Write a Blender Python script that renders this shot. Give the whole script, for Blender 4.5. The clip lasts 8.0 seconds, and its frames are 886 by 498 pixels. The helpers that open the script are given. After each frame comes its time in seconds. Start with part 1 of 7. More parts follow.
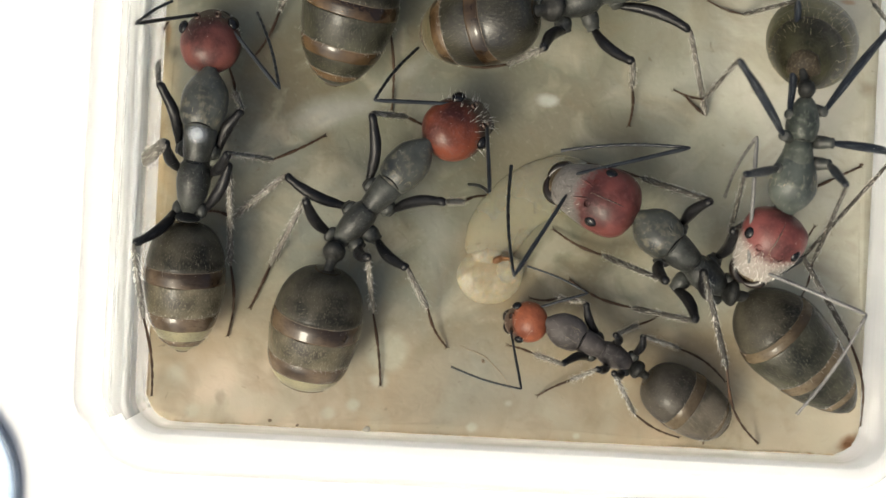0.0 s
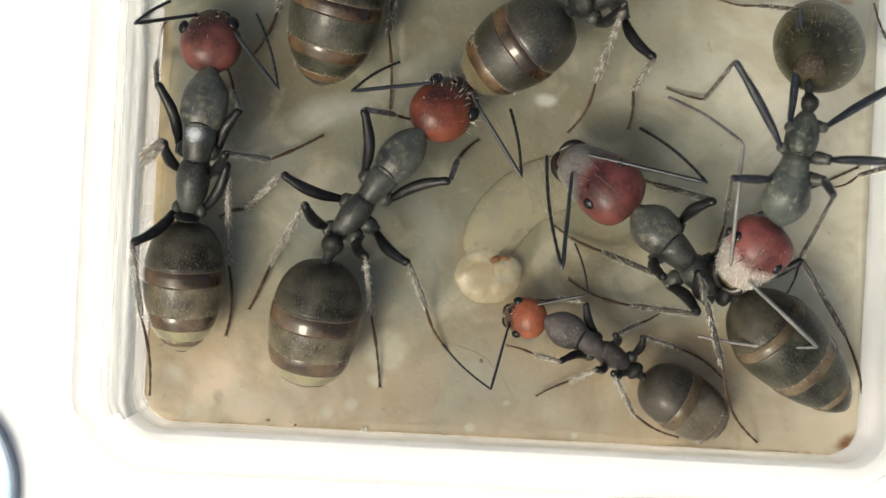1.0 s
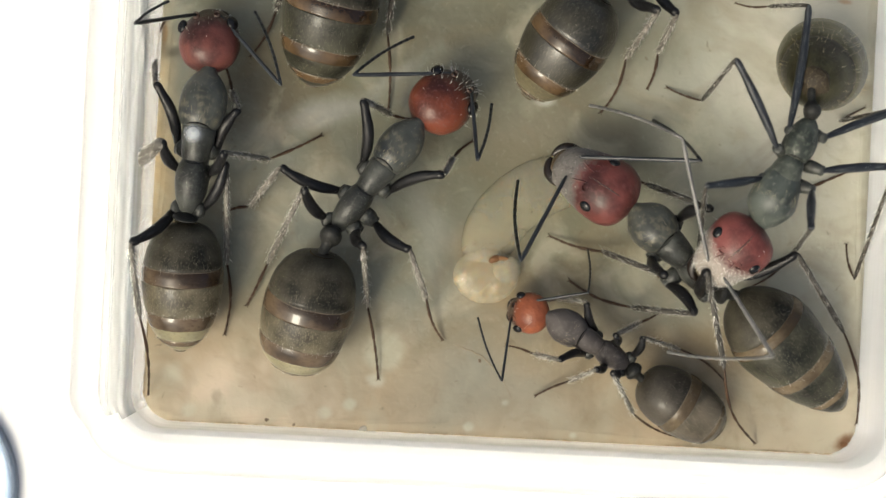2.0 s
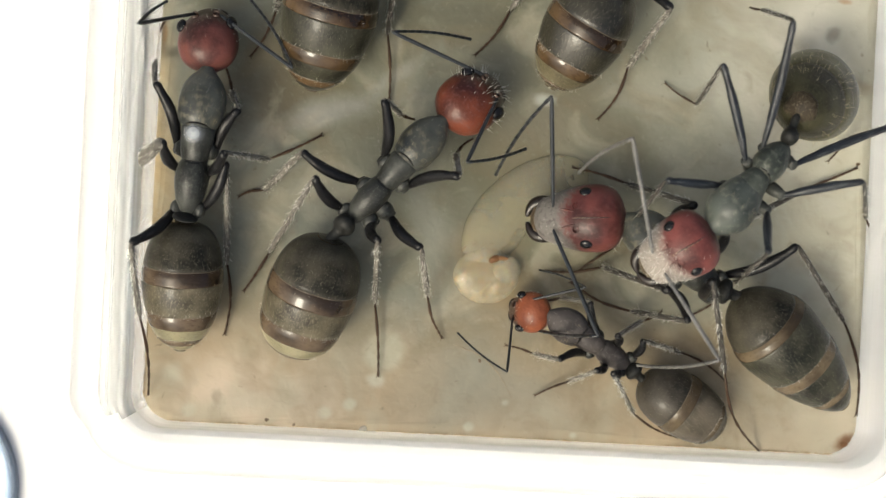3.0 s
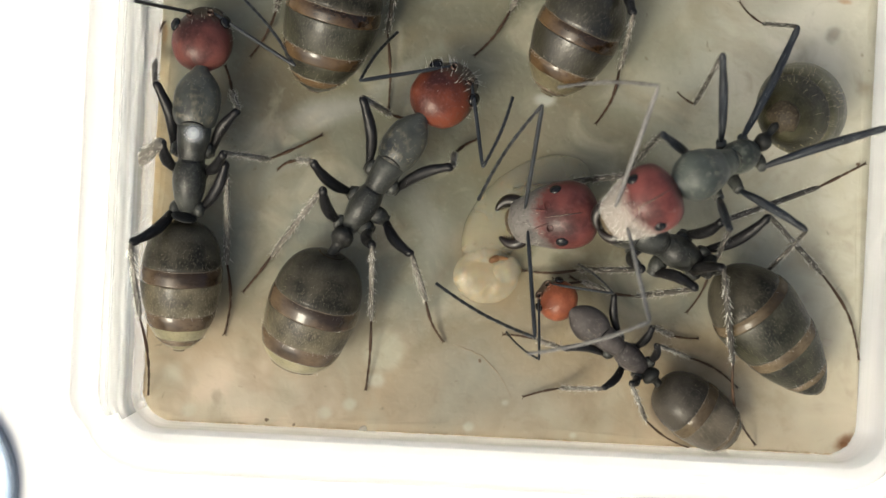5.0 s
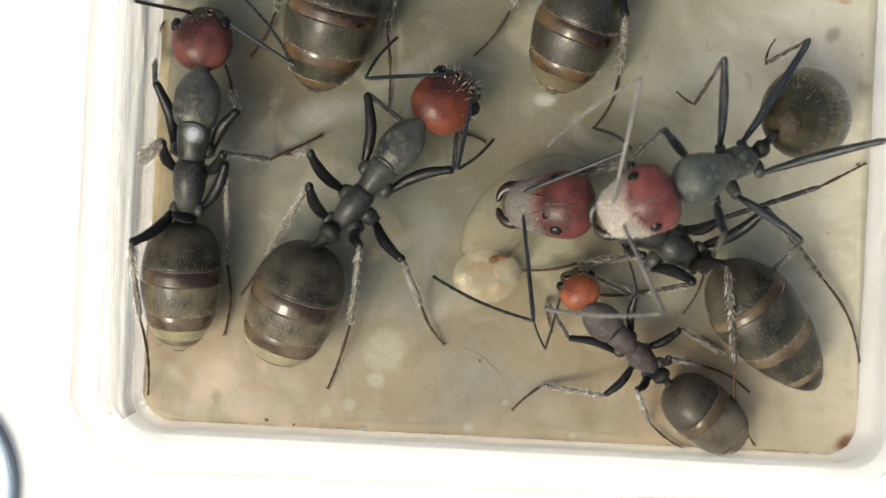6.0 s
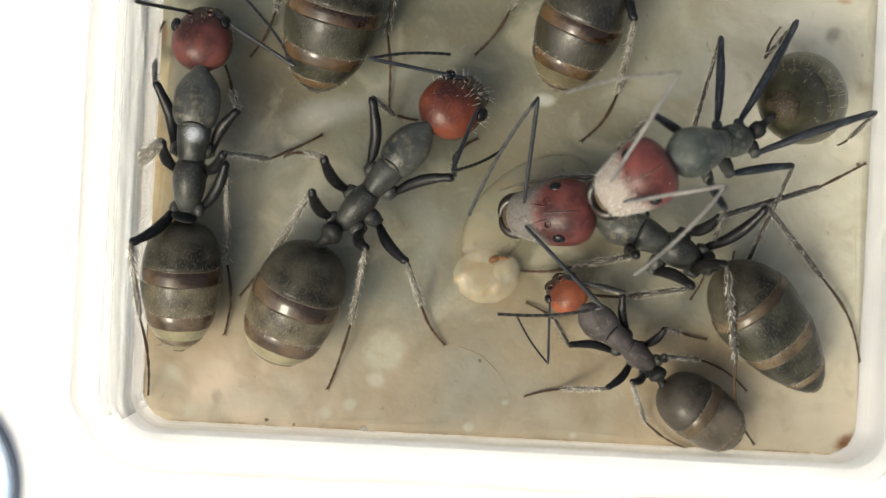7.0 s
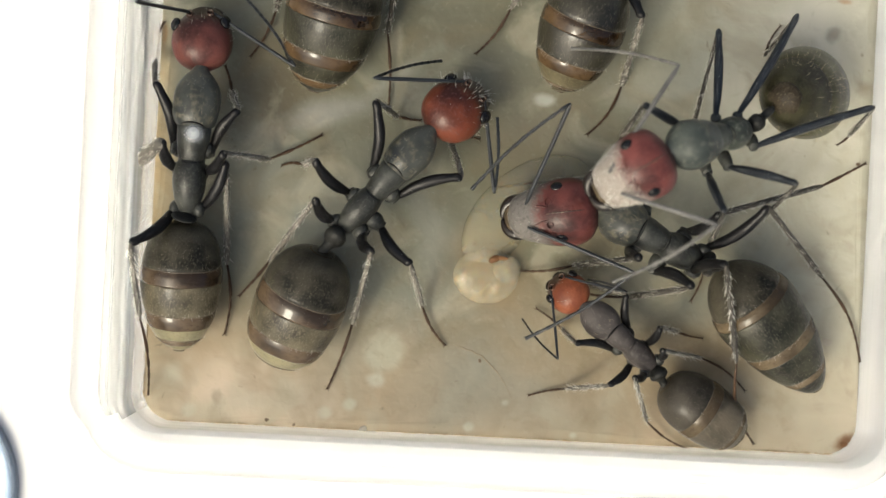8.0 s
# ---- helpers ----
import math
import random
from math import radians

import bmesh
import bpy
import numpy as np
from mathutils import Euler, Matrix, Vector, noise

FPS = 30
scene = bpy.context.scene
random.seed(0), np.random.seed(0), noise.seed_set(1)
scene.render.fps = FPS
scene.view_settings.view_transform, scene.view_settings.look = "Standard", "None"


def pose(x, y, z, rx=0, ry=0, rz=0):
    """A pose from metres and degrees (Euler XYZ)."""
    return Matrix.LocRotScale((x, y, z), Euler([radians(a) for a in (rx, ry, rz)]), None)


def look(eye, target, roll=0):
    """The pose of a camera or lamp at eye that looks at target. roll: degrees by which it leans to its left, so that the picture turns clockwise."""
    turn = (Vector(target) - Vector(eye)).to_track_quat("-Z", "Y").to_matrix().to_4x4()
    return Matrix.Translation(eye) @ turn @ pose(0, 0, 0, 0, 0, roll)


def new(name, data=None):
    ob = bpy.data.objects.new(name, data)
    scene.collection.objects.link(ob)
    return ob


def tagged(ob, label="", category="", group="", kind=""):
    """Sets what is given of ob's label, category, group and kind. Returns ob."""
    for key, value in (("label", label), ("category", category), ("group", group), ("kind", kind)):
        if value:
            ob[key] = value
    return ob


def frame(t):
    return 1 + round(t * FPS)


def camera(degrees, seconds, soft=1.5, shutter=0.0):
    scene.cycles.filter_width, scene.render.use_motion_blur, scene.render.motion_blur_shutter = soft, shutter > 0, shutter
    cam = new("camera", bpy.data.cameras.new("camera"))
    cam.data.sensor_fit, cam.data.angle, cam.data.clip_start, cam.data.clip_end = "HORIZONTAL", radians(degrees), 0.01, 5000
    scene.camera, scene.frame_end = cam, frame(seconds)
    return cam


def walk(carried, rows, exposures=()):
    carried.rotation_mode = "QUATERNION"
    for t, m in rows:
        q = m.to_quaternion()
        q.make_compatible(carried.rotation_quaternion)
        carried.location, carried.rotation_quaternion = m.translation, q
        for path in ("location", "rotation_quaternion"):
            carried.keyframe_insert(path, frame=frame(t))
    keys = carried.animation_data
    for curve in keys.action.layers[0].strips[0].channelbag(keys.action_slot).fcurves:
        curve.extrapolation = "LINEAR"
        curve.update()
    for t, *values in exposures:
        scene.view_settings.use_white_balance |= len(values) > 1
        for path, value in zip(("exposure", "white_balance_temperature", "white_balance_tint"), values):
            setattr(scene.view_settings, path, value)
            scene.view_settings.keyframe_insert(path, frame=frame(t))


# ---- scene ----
MM = 0.001

# ---- camera: held still over the box, settling a little in the first second and a half ----
EYE = 51.287 * MM
cam = camera(34, 8.0, soft=1.45)
cam.data.dof.use_dof = True
cam.data.dof.focus_distance = 49.0 * MM
cam.data.dof.aperture_fstop = 64
walk(cam, [(0.0, pose(-0.12 * MM, 0.02 * MM, EYE)), (0.5, pose(-0.09 * MM, 0.02 * MM, EYE)),
           (1.0, pose(-0.05 * MM, 0.01 * MM, EYE)), (1.5, pose(-0.012 * MM, 0, EYE)),
           (1.7, pose(0, 0, EYE)), (8.0, pose(0, 0, EYE))],
     exposures=[(0.0, 0.60, 6660, 1), (7.2, 0.60, 6660, 1), (8.0, 0.57, 6660, 1)])

# ---- daylight: a dim hazy sky and a broad soft sun over the near left side ----
world = bpy.data.worlds.new("sky")
scene.world = world
world.use_nodes = True
sky = world.node_tree.nodes.new("ShaderNodeTexSky")
sky.sky_type, sky.sun_disc = "NISHITA", False
sky.sun_elevation, sky.sun_rotation = radians(50), radians(222)
sky.dust_density, sky.air_density, sky.ozone_density = 8.0, 0.7, 0.4
world.node_tree.links.new(sky.outputs[0], world.node_tree.nodes["Background"].inputs[0])
world.node_tree.nodes["Background"].inputs[1].default_value = 0.13
sun = new("sun", bpy.data.lights.new("sun", "SUN"))
sun.data.energy, sun.data.angle, sun.data.color = 0.85, radians(17), (1.0, 0.93, 0.82)
sun.matrix_world = look((-0.67 * math.cos(radians(50)), -0.74 * math.cos(radians(50)), math.sin(radians(50))), (0, 0, 0))

# ---- materials ----
def material(name, base, rough=0.5, metal=0.0, second=None, third=None, scale=1.0, fine=8.0, bump=0.0, sheen=0.0,
             sub=0.0, coat=0.0, spread=0.5, gloss=0.5, front=None, streak=1.0, coat_rough=0.12):
    """A procedural surface: base colour broken by a coarse and a fine noise (per millimetre), with relief."""
    m = bpy.data.materials.new(name)
    m.use_nodes = True
    n, l = m.node_tree.nodes, m.node_tree.links
    b = n["Principled BSDF"]
    co = n.new("ShaderNodeTexCoord")
    big = n.new("ShaderNodeTexNoise")
    big.inputs["Scale"].default_value, big.inputs["Detail"].default_value = scale / MM, 5
    small = n.new("ShaderNodeTexNoise")
    small.inputs["Scale"].default_value, small.inputs["Detail"].default_value = fine / MM, 3
    lay = n.new("ShaderNodeMapping")
    lay.inputs["Scale"].default_value = (1 / streak, 1, 1)
    l.new(co.outputs["Object"], lay.inputs["Vector"])
    l.new(co.outputs["Object"], big.inputs["Vector"])
    l.new(lay.outputs[0], small.inputs["Vector"])
    ramp = n.new("ShaderNodeValToRGB")
    ramp.color_ramp.elements[0].position, ramp.color_ramp.elements[1].position = 0.5 - spread * 0.4, 0.5 + spread * 0.4
    ramp.color_ramp.elements[0].color = (*base, 1)
    ramp.color_ramp.elements[1].color = (*(second or tuple(c * 1.35 for c in base)), 1)
    l.new(big.outputs[0], ramp.inputs[0])
    fleck = n.new("ShaderNodeValToRGB")
    fleck.color_ramp.elements[0].position, fleck.color_ramp.elements[1].position = 0.52, 0.72
    fleck.color_ramp.elements[0].color, fleck.color_ramp.elements[1].color = (0, 0, 0, 1), (0.6, 0.6, 0.6, 1)
    l.new(small.outputs[0], fleck.inputs[0])
    mix = n.new("ShaderNodeMix")
    mix.data_type = "RGBA"
    l.new(fleck.outputs[0], mix.inputs[0])
    l.new(ramp.outputs[0], mix.inputs[6])
    mix.inputs[7].default_value = (*(third or tuple(c * 0.7 for c in base)), 1)
    colour = mix.outputs[2]
    if front:
        place, soft, shade, other = front
        sep = n.new("ShaderNodeSeparateXYZ")
        l.new(co.outputs["Object"], sep.inputs[0])
        wave = n.new("ShaderNodeMath")
        wave.operation, wave.inputs[1].default_value = "MULTIPLY_ADD", soft * 2.2 * MM
        l.new(small.outputs[0], wave.inputs[0])
        cheek = n.new("ShaderNodeMath")
        cheek.operation = "MULTIPLY"
        l.new(sep.outputs[1], cheek.inputs[0])
        l.new(sep.outputs[1], cheek.inputs[1])
        back = n.new("ShaderNodeMath")
        back.operation, back.inputs[1].default_value = "MULTIPLY_ADD", 0.42 / MM
        l.new(cheek.outputs[0], back.inputs[0])
        l.new(sep.outputs[0], back.inputs[2])
        l.new(back.outputs[0], wave.inputs[2])
        span = n.new("ShaderNodeMapRange")
        span.inputs["From Min"].default_value, span.inputs["From Max"].default_value = (place + soft * 0.6) * MM, (place + soft * 1.8) * MM
        l.new(wave.outputs[0], span.inputs["Value"])
        down = n.new("ShaderNodeMix")
        down.data_type = "RGBA"
        l.new(fleck.outputs[0], down.inputs[0])
        down.inputs[6].default_value, down.inputs[7].default_value = (*shade, 1), (*other, 1)
        over = n.new("ShaderNodeMix")
        over.data_type = "RGBA"
        l.new(span.outputs[0], over.inputs[0])
        l.new(colour, over.inputs[6])
        l.new(down.outputs[2], over.inputs[7])
        colour = over.outputs[2]
    l.new(colour, b.inputs["Base Color"])
    b.inputs["Roughness"].default_value, b.inputs["Metallic"].default_value = rough, metal
    b.inputs["Specular IOR Level"].default_value = gloss
    b.inputs["Sheen Weight"].default_value = sheen
    b.inputs["Coat Weight"].default_value, b.inputs["Coat Roughness"].default_value = coat, coat_rough
    if sub:
        b.inputs["Subsurface Weight"].default_value, b.inputs["Subsurface Scale"].default_value = sub, 0.6 * MM
        b.inputs["Subsurface Radius"].default_value = (1.0, 0.7, 0.4)
    if bump:
        r = n.new("ShaderNodeBump")
        r.inputs["Strength"].default_value, r.inputs["Distance"].default_value = bump, 0.03 * MM
        l.new(small.outputs[0], r.inputs["Height"])
        l.new(r.outputs[0], b.inputs["Normal"])
    return m


def clear(name, tint=(1, 1, 1), rough=0.02, ior=1.49):
    m = bpy.data.materials.new(name)
    m.use_nodes = True
    b = m.node_tree.nodes["Principled BSDF"]
    b.inputs["Base Color"].default_value, b.inputs["Roughness"].default_value = (*tint, 1), rough
    b.inputs["Transmission Weight"].default_value, b.inputs["IOR"].default_value = 1, ior
    return m


def plaster(name):
    """Stained casting plaster: olive and milky clouds, brown seeps, pale dots, fine grit, painted light falloff."""
    m = bpy.data.materials.new(name)
    m.use_nodes = True
    n, l = m.node_tree.nodes, m.node_tree.links
    b = n["Principled BSDF"]
    co = n.new("ShaderNodeTexCoord")

    def cloud(scale, low, high, detail=4.0, kind="ShaderNodeTexNoise", out=0, twist=0.6):
        x = n.new(kind)
        x.inputs["Scale"].default_value = scale / MM
        if kind == "ShaderNodeTexNoise":
            x.inputs["Detail"].default_value, x.inputs["Distortion"].default_value = detail, twist
        l.new(co.outputs["Object"], x.inputs["Vector"])
        r = n.new("ShaderNodeMapRange")
        r.inputs["From Min"].default_value, r.inputs["From Max"].default_value = low, high
        l.new(x.outputs[out], r.inputs["Value"])
        return r.outputs[0]

    def over(below, colour, amount, share):
        k = n.new("ShaderNodeMath")
        k.operation, k.inputs[1].default_value = "MULTIPLY", share
        l.new(amount, k.inputs[0])
        x = n.new("ShaderNodeMix")
        x.data_type = "RGBA"
        l.new(k.outputs[0], x.inputs[0])
        if isinstance(below, tuple):
            x.inputs[6].default_value = (*below, 1)
        else:
            l.new(below, x.inputs[6])
        x.inputs[7].default_value = (*colour, 1)
        return x.outputs[2]

    # light falloff painted as colour: paler towards front edge and far side, unevenly
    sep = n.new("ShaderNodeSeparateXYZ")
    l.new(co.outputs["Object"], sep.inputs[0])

    def lightened(axis, sign, start, end, slope=0.0):
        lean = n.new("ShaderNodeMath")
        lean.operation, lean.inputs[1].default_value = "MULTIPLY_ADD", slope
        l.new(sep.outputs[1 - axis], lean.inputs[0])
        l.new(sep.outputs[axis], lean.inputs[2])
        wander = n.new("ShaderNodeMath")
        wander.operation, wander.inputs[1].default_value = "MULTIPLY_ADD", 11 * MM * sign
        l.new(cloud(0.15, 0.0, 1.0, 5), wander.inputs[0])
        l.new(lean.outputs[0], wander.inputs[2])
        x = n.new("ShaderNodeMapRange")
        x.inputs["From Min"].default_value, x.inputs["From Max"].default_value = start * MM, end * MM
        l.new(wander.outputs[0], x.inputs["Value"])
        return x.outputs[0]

    def patch(x, y, wide, deep, turn, wander, soft):
        """A patch of its own shape: an ellipse with a wandering, soft rim."""
        put = n.new("ShaderNodeMapping")
        put.vector_type = "TEXTURE"
        put.inputs["Location"].default_value, put.inputs["Rotation"].default_value = (x * MM, y * MM, 0), (0, 0, radians(turn))
        put.inputs["Scale"].default_value = (wide * MM, deep * MM, 1)
        l.new(co.outputs["Object"], put.inputs["Vector"])
        far = n.new("ShaderNodeVectorMath")
        far.operation = "LENGTH"
        l.new(put.outputs[0], far.inputs[0])
        sway = n.new("ShaderNodeMath")
        sway.operation, sway.inputs[1].default_value = "MULTIPLY_ADD", wander * 2
        l.new(cloud(0.9 / max(wide, deep) ** 0.5, 0.25, 0.75, 3, twist=0.4), sway.inputs[0])
        l.new(far.outputs["Value"], sway.inputs[2])
        k = n.new("ShaderNodeMapRange")
        k.interpolation_type = "SMOOTHSTEP"
        k.inputs["From Min"].default_value, k.inputs["From Max"].default_value = 1 + wander, 1 + wander - soft
        l.new(sway.outputs[0], k.inputs["Value"])
        return k.outputs[0]

    c = over((0.113, 0.110, 0.071), (0.172, 0.178, 0.145), cloud(0.13, 0.40, 0.60, 3), 1.0)
    # the brighter far side and front are light put into the colour
    c = over(c, (0.455, 0.448, 0.372), lightened(0, -1, 1.0, 8.0), 0.84)
    c = over(c, (0.490, 0.372, 0.248), lightened(1, 1, 4.2, -3.6, 0.1), 0.88)
    # tan along the near wall, brown seeps, darker olive patches, milky lime veils
    c = over(c, (0.401, 0.300, 0.168), patch(-10.3, 2.5, 1.2, 9.0, -2.6, 0.25, 0.9), 0.85)
    c = over(c, (0.092, 0.075, 0.042), patch(-5.8, 5.8, 2.8, 3.6, -25, 0.4, 0.9), 0.74)
    c = over(c, (0.175, 0.150, 0.095), patch(-6.3, 0.4, 1.0, 3.0, -8, 0.4, 0.9), 0.5)
    c = over(c, (0.086, 0.080, 0.048), patch(0.4, 8.2, 6.0, 2.2, -8, 0.35, 0.9), 0.62)
    c = over(c, (0.096, 0.092, 0.057), patch(1.4, 3.8, 2.6, 2.0, 20, 0.5, 0.9), 0.55)
    c = over(c, (0.190, 0.138, 0.072), patch(1.6, -0.9, 3.0, 2.3, 20, 0.4, 0.9), 0.75)
    c = over(c, (0.250, 0.255, 0.238), patch(-4.4, 4.7, 4.2, 0.8, 16, 0.5, 1.0), 0.62)
    c = over(c, (0.258, 0.270, 0.243), patch(-1.6, 6.2, 2.4, 0.5, 35, 0.5, 1.0), 0.6)
    c = over(c, (0.277, 0.285, 0.247), patch(-0.6, 0.9, 1.2, 3.4, 14, 0.5, 1.0), 0.4)
    c = over(c, (0.158, 0.130, 0.086), patch(3.8, 4.2, 4.2, 3.2, 10, 0.45, 1.0), 0.42)
    c = over(c, (0.315, 0.310, 0.255), patch(7.6, 5.6, 2.8, 1.4, 15, 0.5, 1.0), 0.4)
    c = over(c, (0.382, 0.380, 0.297), patch(-2.1, -3.6, 1.0, 0.95, 30, 0.12, 0.5), 0.55)
    c = over(c, (0.439, 0.440, 0.356), patch(-9.6, -4.5, 0.55, 0.7, 0, 0.3, 0.8), 0.55)
    c = over(c, (0.235, 0.175, 0.100), patch(9.6, -4.2, 6.5, 3.0, -3, 0.4, 1.0), 0.74)
    c = over(c, (0.235, 0.175, 0.098), patch(4.2, -3.0, 4.6, 2.8, -16, 0.4, 1.0), 0.62)
    # paler patches, front left and far right, that add to the painted light
    c = over(c, (0.64, 0.545, 0.43), patch(-7.5, -5.4, 4.6, 2.2, -4, 0.4, 1.0), 0.7)
    c = over(c, (0.57, 0.555, 0.475), patch(12.6, 6.2, 3.6, 4.8, 5, 0.4, 1.0), 0.6)
    c = over(c, (0.20, 0.185, 0.15), patch(13.9, 7.6, 0.42, 0.36, 30, 0.45, 0.9), 0.75)
    c = over(c, (0.30, 0.15, 0.05), patch(14.3, 8.75, 0.35, 0.14, -10, 0.4, 0.9), 0.6)
    c = over(c, (0.26, 0.15, 0.06), patch(-9.85, 7.6, 0.14, 0.9, -3, 0.5, 0.9), 0.7)
    for x, y, size in ((-3.3, -5.5, 0.36), (-4.2, -5.8, 0.4), (-2.4, -4.6, 0.45), (2.2, -5.45, 0.22), (0.9, -6.3, 0.28), (4.6, -6.6, 0.2), (-9.0, -5.7, 0.4)):
        c = over(c, (0.477, 0.470, 0.386), patch(x, y, size, size * 0.85, 40 * size, 0.2, 0.7), 0.5)
    c = over(c, (0.497, 0.530, 0.495), patch(3.6, 5.25, 0.62, 0.3, -12, 0.3, 0.8), 0.55)
    c = over(c, (0.143, 0.052, 0.014), patch(14.2, -6.9, 0.5, 0.36, 35, 0.35, 0.9), 0.9)
    c = over(c, (0.181, 0.100, 0.040), patch(-10.25, 3.6, 0.22, 1.0, -3, 0.5, 0.9), 0.7)
    c = over(c, (0.160, 0.127, 0.072), cloud(0.30, 0.50, 0.66, 4, twist=1.2), 0.44)
    c = over(c, (0.362, 0.340, 0.258), cloud(0.42, 0.52, 0.68, 4, twist=0.9), 0.42)
    c = over(c, (0.143, 0.105, 0.059), cloud(1.1, 0.58, 0.76, 4, twist=0.8), 0.28)
    c = over(c, (0.096, 0.070, 0.040), cloud(2.6, 0.70, 0.78, 2), 0.5)
    c = over(c, (0.382, 0.385, 0.317), cloud(5.0, 0.60, 0.80, 3, twist=0.2), 0.16)
    l.new(c, b.inputs["Base Color"])
    b.inputs["Roughness"].default_value, b.inputs["Specular IOR Level"].default_value = 0.5, 0.35
    r = n.new("ShaderNodeBump")
    r.inputs["Strength"].default_value, r.inputs["Distance"].default_value = 0.35, 0.04 * MM
    l.new(cloud(3.0, 0.2, 0.8, 5), r.inputs["Height"])
    l.new(r.outputs[0], b.inputs["Normal"])
    return m


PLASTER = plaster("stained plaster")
PAPER = material("white paper", (0.77, 0.775, 0.78), 0.8, second=(0.73, 0.735, 0.74), third=(0.75, 0.75, 0.75), scale=0.05, fine=3, bump=0.1)


def plastic(name, spread, tints, clarity=0.85, waves=0.45):
    """Clear moulded plastic, slightly hazy, with drawn streaks (noise per millimetre on each axis)."""
    m = clear(name, (1, 1, 1), 0.09, 1.36)
    b = m.node_tree.nodes["Principled BSDF"]
    b.inputs["Transmission Weight"].default_value, b.inputs["Subsurface Weight"].default_value = clarity, 1.0
    b.inputs["Subsurface Radius"].default_value, b.inputs["Subsurface Scale"].default_value = (1, 1, 1), 2.5 * MM
    n, l = m.node_tree.nodes, m.node_tree.links
    co, lay, streak, wave, ramp = (n.new("ShaderNode" + k) for k in ("TexCoord", "Mapping", "TexNoise", "Bump", "ValToRGB"))
    lay.inputs["Scale"].default_value, lay.inputs["Rotation"].default_value = spread, (0, 0, -TURN)
    streak.inputs["Scale"].default_value, streak.inputs["Detail"].default_value = 1.0 / MM, 5
    wave.inputs["Strength"].default_value, wave.inputs["Distance"].default_value = waves, 0.12 * MM
    l.new(co.outputs["Object"], lay.inputs["Vector"])
    l.new(lay.outputs[0], streak.inputs["Vector"])
    l.new(streak.outputs[0], wave.inputs["Height"])
    l.new(wave.outputs[0], b.inputs["Normal"])
    ramp.color_ramp.elements[0].position, ramp.color_ramp.elements[1].position = 0.36, 0.62
    ramp.color_ramp.elements[0].color, ramp.color_ramp.elements[1].color = (*tints[0], 1), (*tints[2], 1)
    middle = ramp.color_ramp.elements.new(0.48)
    middle.color = (*tints[1], 1)
    l.new(streak.outputs[0], ramp.inputs[0])
    l.new(ramp.outputs[0], b.inputs["Base Color"])
    return m


TURN = radians(-2.95)
PLASTIC = plastic("clear plastic", (0.12, 0.12, 1.6), ((0.90, 0.905, 0.92), (0.91, 0.915, 0.925), (0.93, 0.93, 0.93)), 0.6, 0.2)
# same plastic as the front, streaked; darker tints paint the left wall's dimmer light
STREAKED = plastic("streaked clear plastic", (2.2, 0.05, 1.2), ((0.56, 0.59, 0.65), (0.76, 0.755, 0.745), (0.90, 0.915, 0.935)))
HAZY = clear("hazy clear plastic", (0.965, 0.97, 0.98), 0.35, 1.1)
CUTICLE = material("grey-black cuticle", (0.015, 0.0158, 0.0148), 0.38, second=(0.058, 0.061, 0.055), third=(0.074, 0.075, 0.065), scale=0.9, fine=11, bump=0.45, spread=0.3, gloss=0.3)
DUSTY = material("dusty green-grey cuticle", (0.026, 0.031, 0.028), 0.40, second=(0.096, 0.105, 0.088), third=(0.15, 0.155, 0.125), scale=0.8, fine=6, bump=0.45, spread=0.3, gloss=0.2)
TERGITE = material("olive-grey cuticle with down", (0.009, 0.0085, 0.0066), 0.38, second=(0.062, 0.056, 0.041), third=(0.080, 0.072, 0.053), scale=1.0, fine=18, bump=0.5, gloss=0.10, coat=0.14, coat_rough=0.14, spread=0.42, streak=1.6)
SHINY = material("shiny olive-black cuticle", (0.006, 0.006, 0.005), 0.3, second=(0.030, 0.027, 0.018), third=(0.075, 0.068, 0.05), scale=0.7, fine=15, bump=0.6, gloss=0.3, coat=0.3, spread=0.3, streak=2.0)
ASHEN_DARK = material("dark ash-brown cuticle", (0.014, 0.0125, 0.010), 0.4, second=(0.058, 0.051, 0.041), third=(0.075, 0.066, 0.053), scale=0.8, fine=16, bump=0.4, gloss=0.14, coat=0.15, spread=0.35)
ASHEN = material("ash-brown downed cuticle", (0.028, 0.024, 0.018), 0.4, second=(0.105, 0.090, 0.068), third=(0.14, 0.12, 0.09), scale=0.8, fine=15, bump=0.5, gloss=0.2, spread=0.3, streak=3.0)
ASHEN_BACK = material("ash-brown thorax cuticle", (0.044, 0.039, 0.038), 0.42, second=(0.095, 0.085, 0.081), third=(0.105, 0.095, 0.088), scale=0.7, fine=8, bump=0.2, gloss=0.12, spread=0.26)
TAN = material("tan translucent membrane", (0.034, 0.025, 0.016), 0.2, second=(0.115, 0.088, 0.055), third=(0.045, 0.03, 0.017), scale=0.7, fine=6, bump=0.15, coat=0.25, coat_rough=0.05, gloss=0.1, spread=0.35, streak=0.4)
DARK_PLATE = material("dark umber cuticle", (0.008, 0.0078, 0.0045), 0.42, second=(0.042, 0.040, 0.022), third=(0.075, 0.065, 0.04), scale=0.9, fine=14, bump=0.6, gloss=0.1, coat=0.15, coat_rough=0.12, spread=0.3)
OLIVE = material("olive downed cuticle", (0.020, 0.017, 0.011), 0.36, second=(0.135, 0.117, 0.077), third=(0.18, 0.158, 0.108), scale=1.0, fine=18, bump=0.5, gloss=0.16, coat=0.2, spread=0.4, streak=1.6)
OLIVE_GREEN = material("green-gold downed cuticle", (0.013, 0.013, 0.006), 0.34, second=(0.085, 0.082, 0.042), third=(0.14, 0.13, 0.075), scale=0.9, fine=12, bump=0.5, gloss=0.2, coat=0.3, spread=0.4)
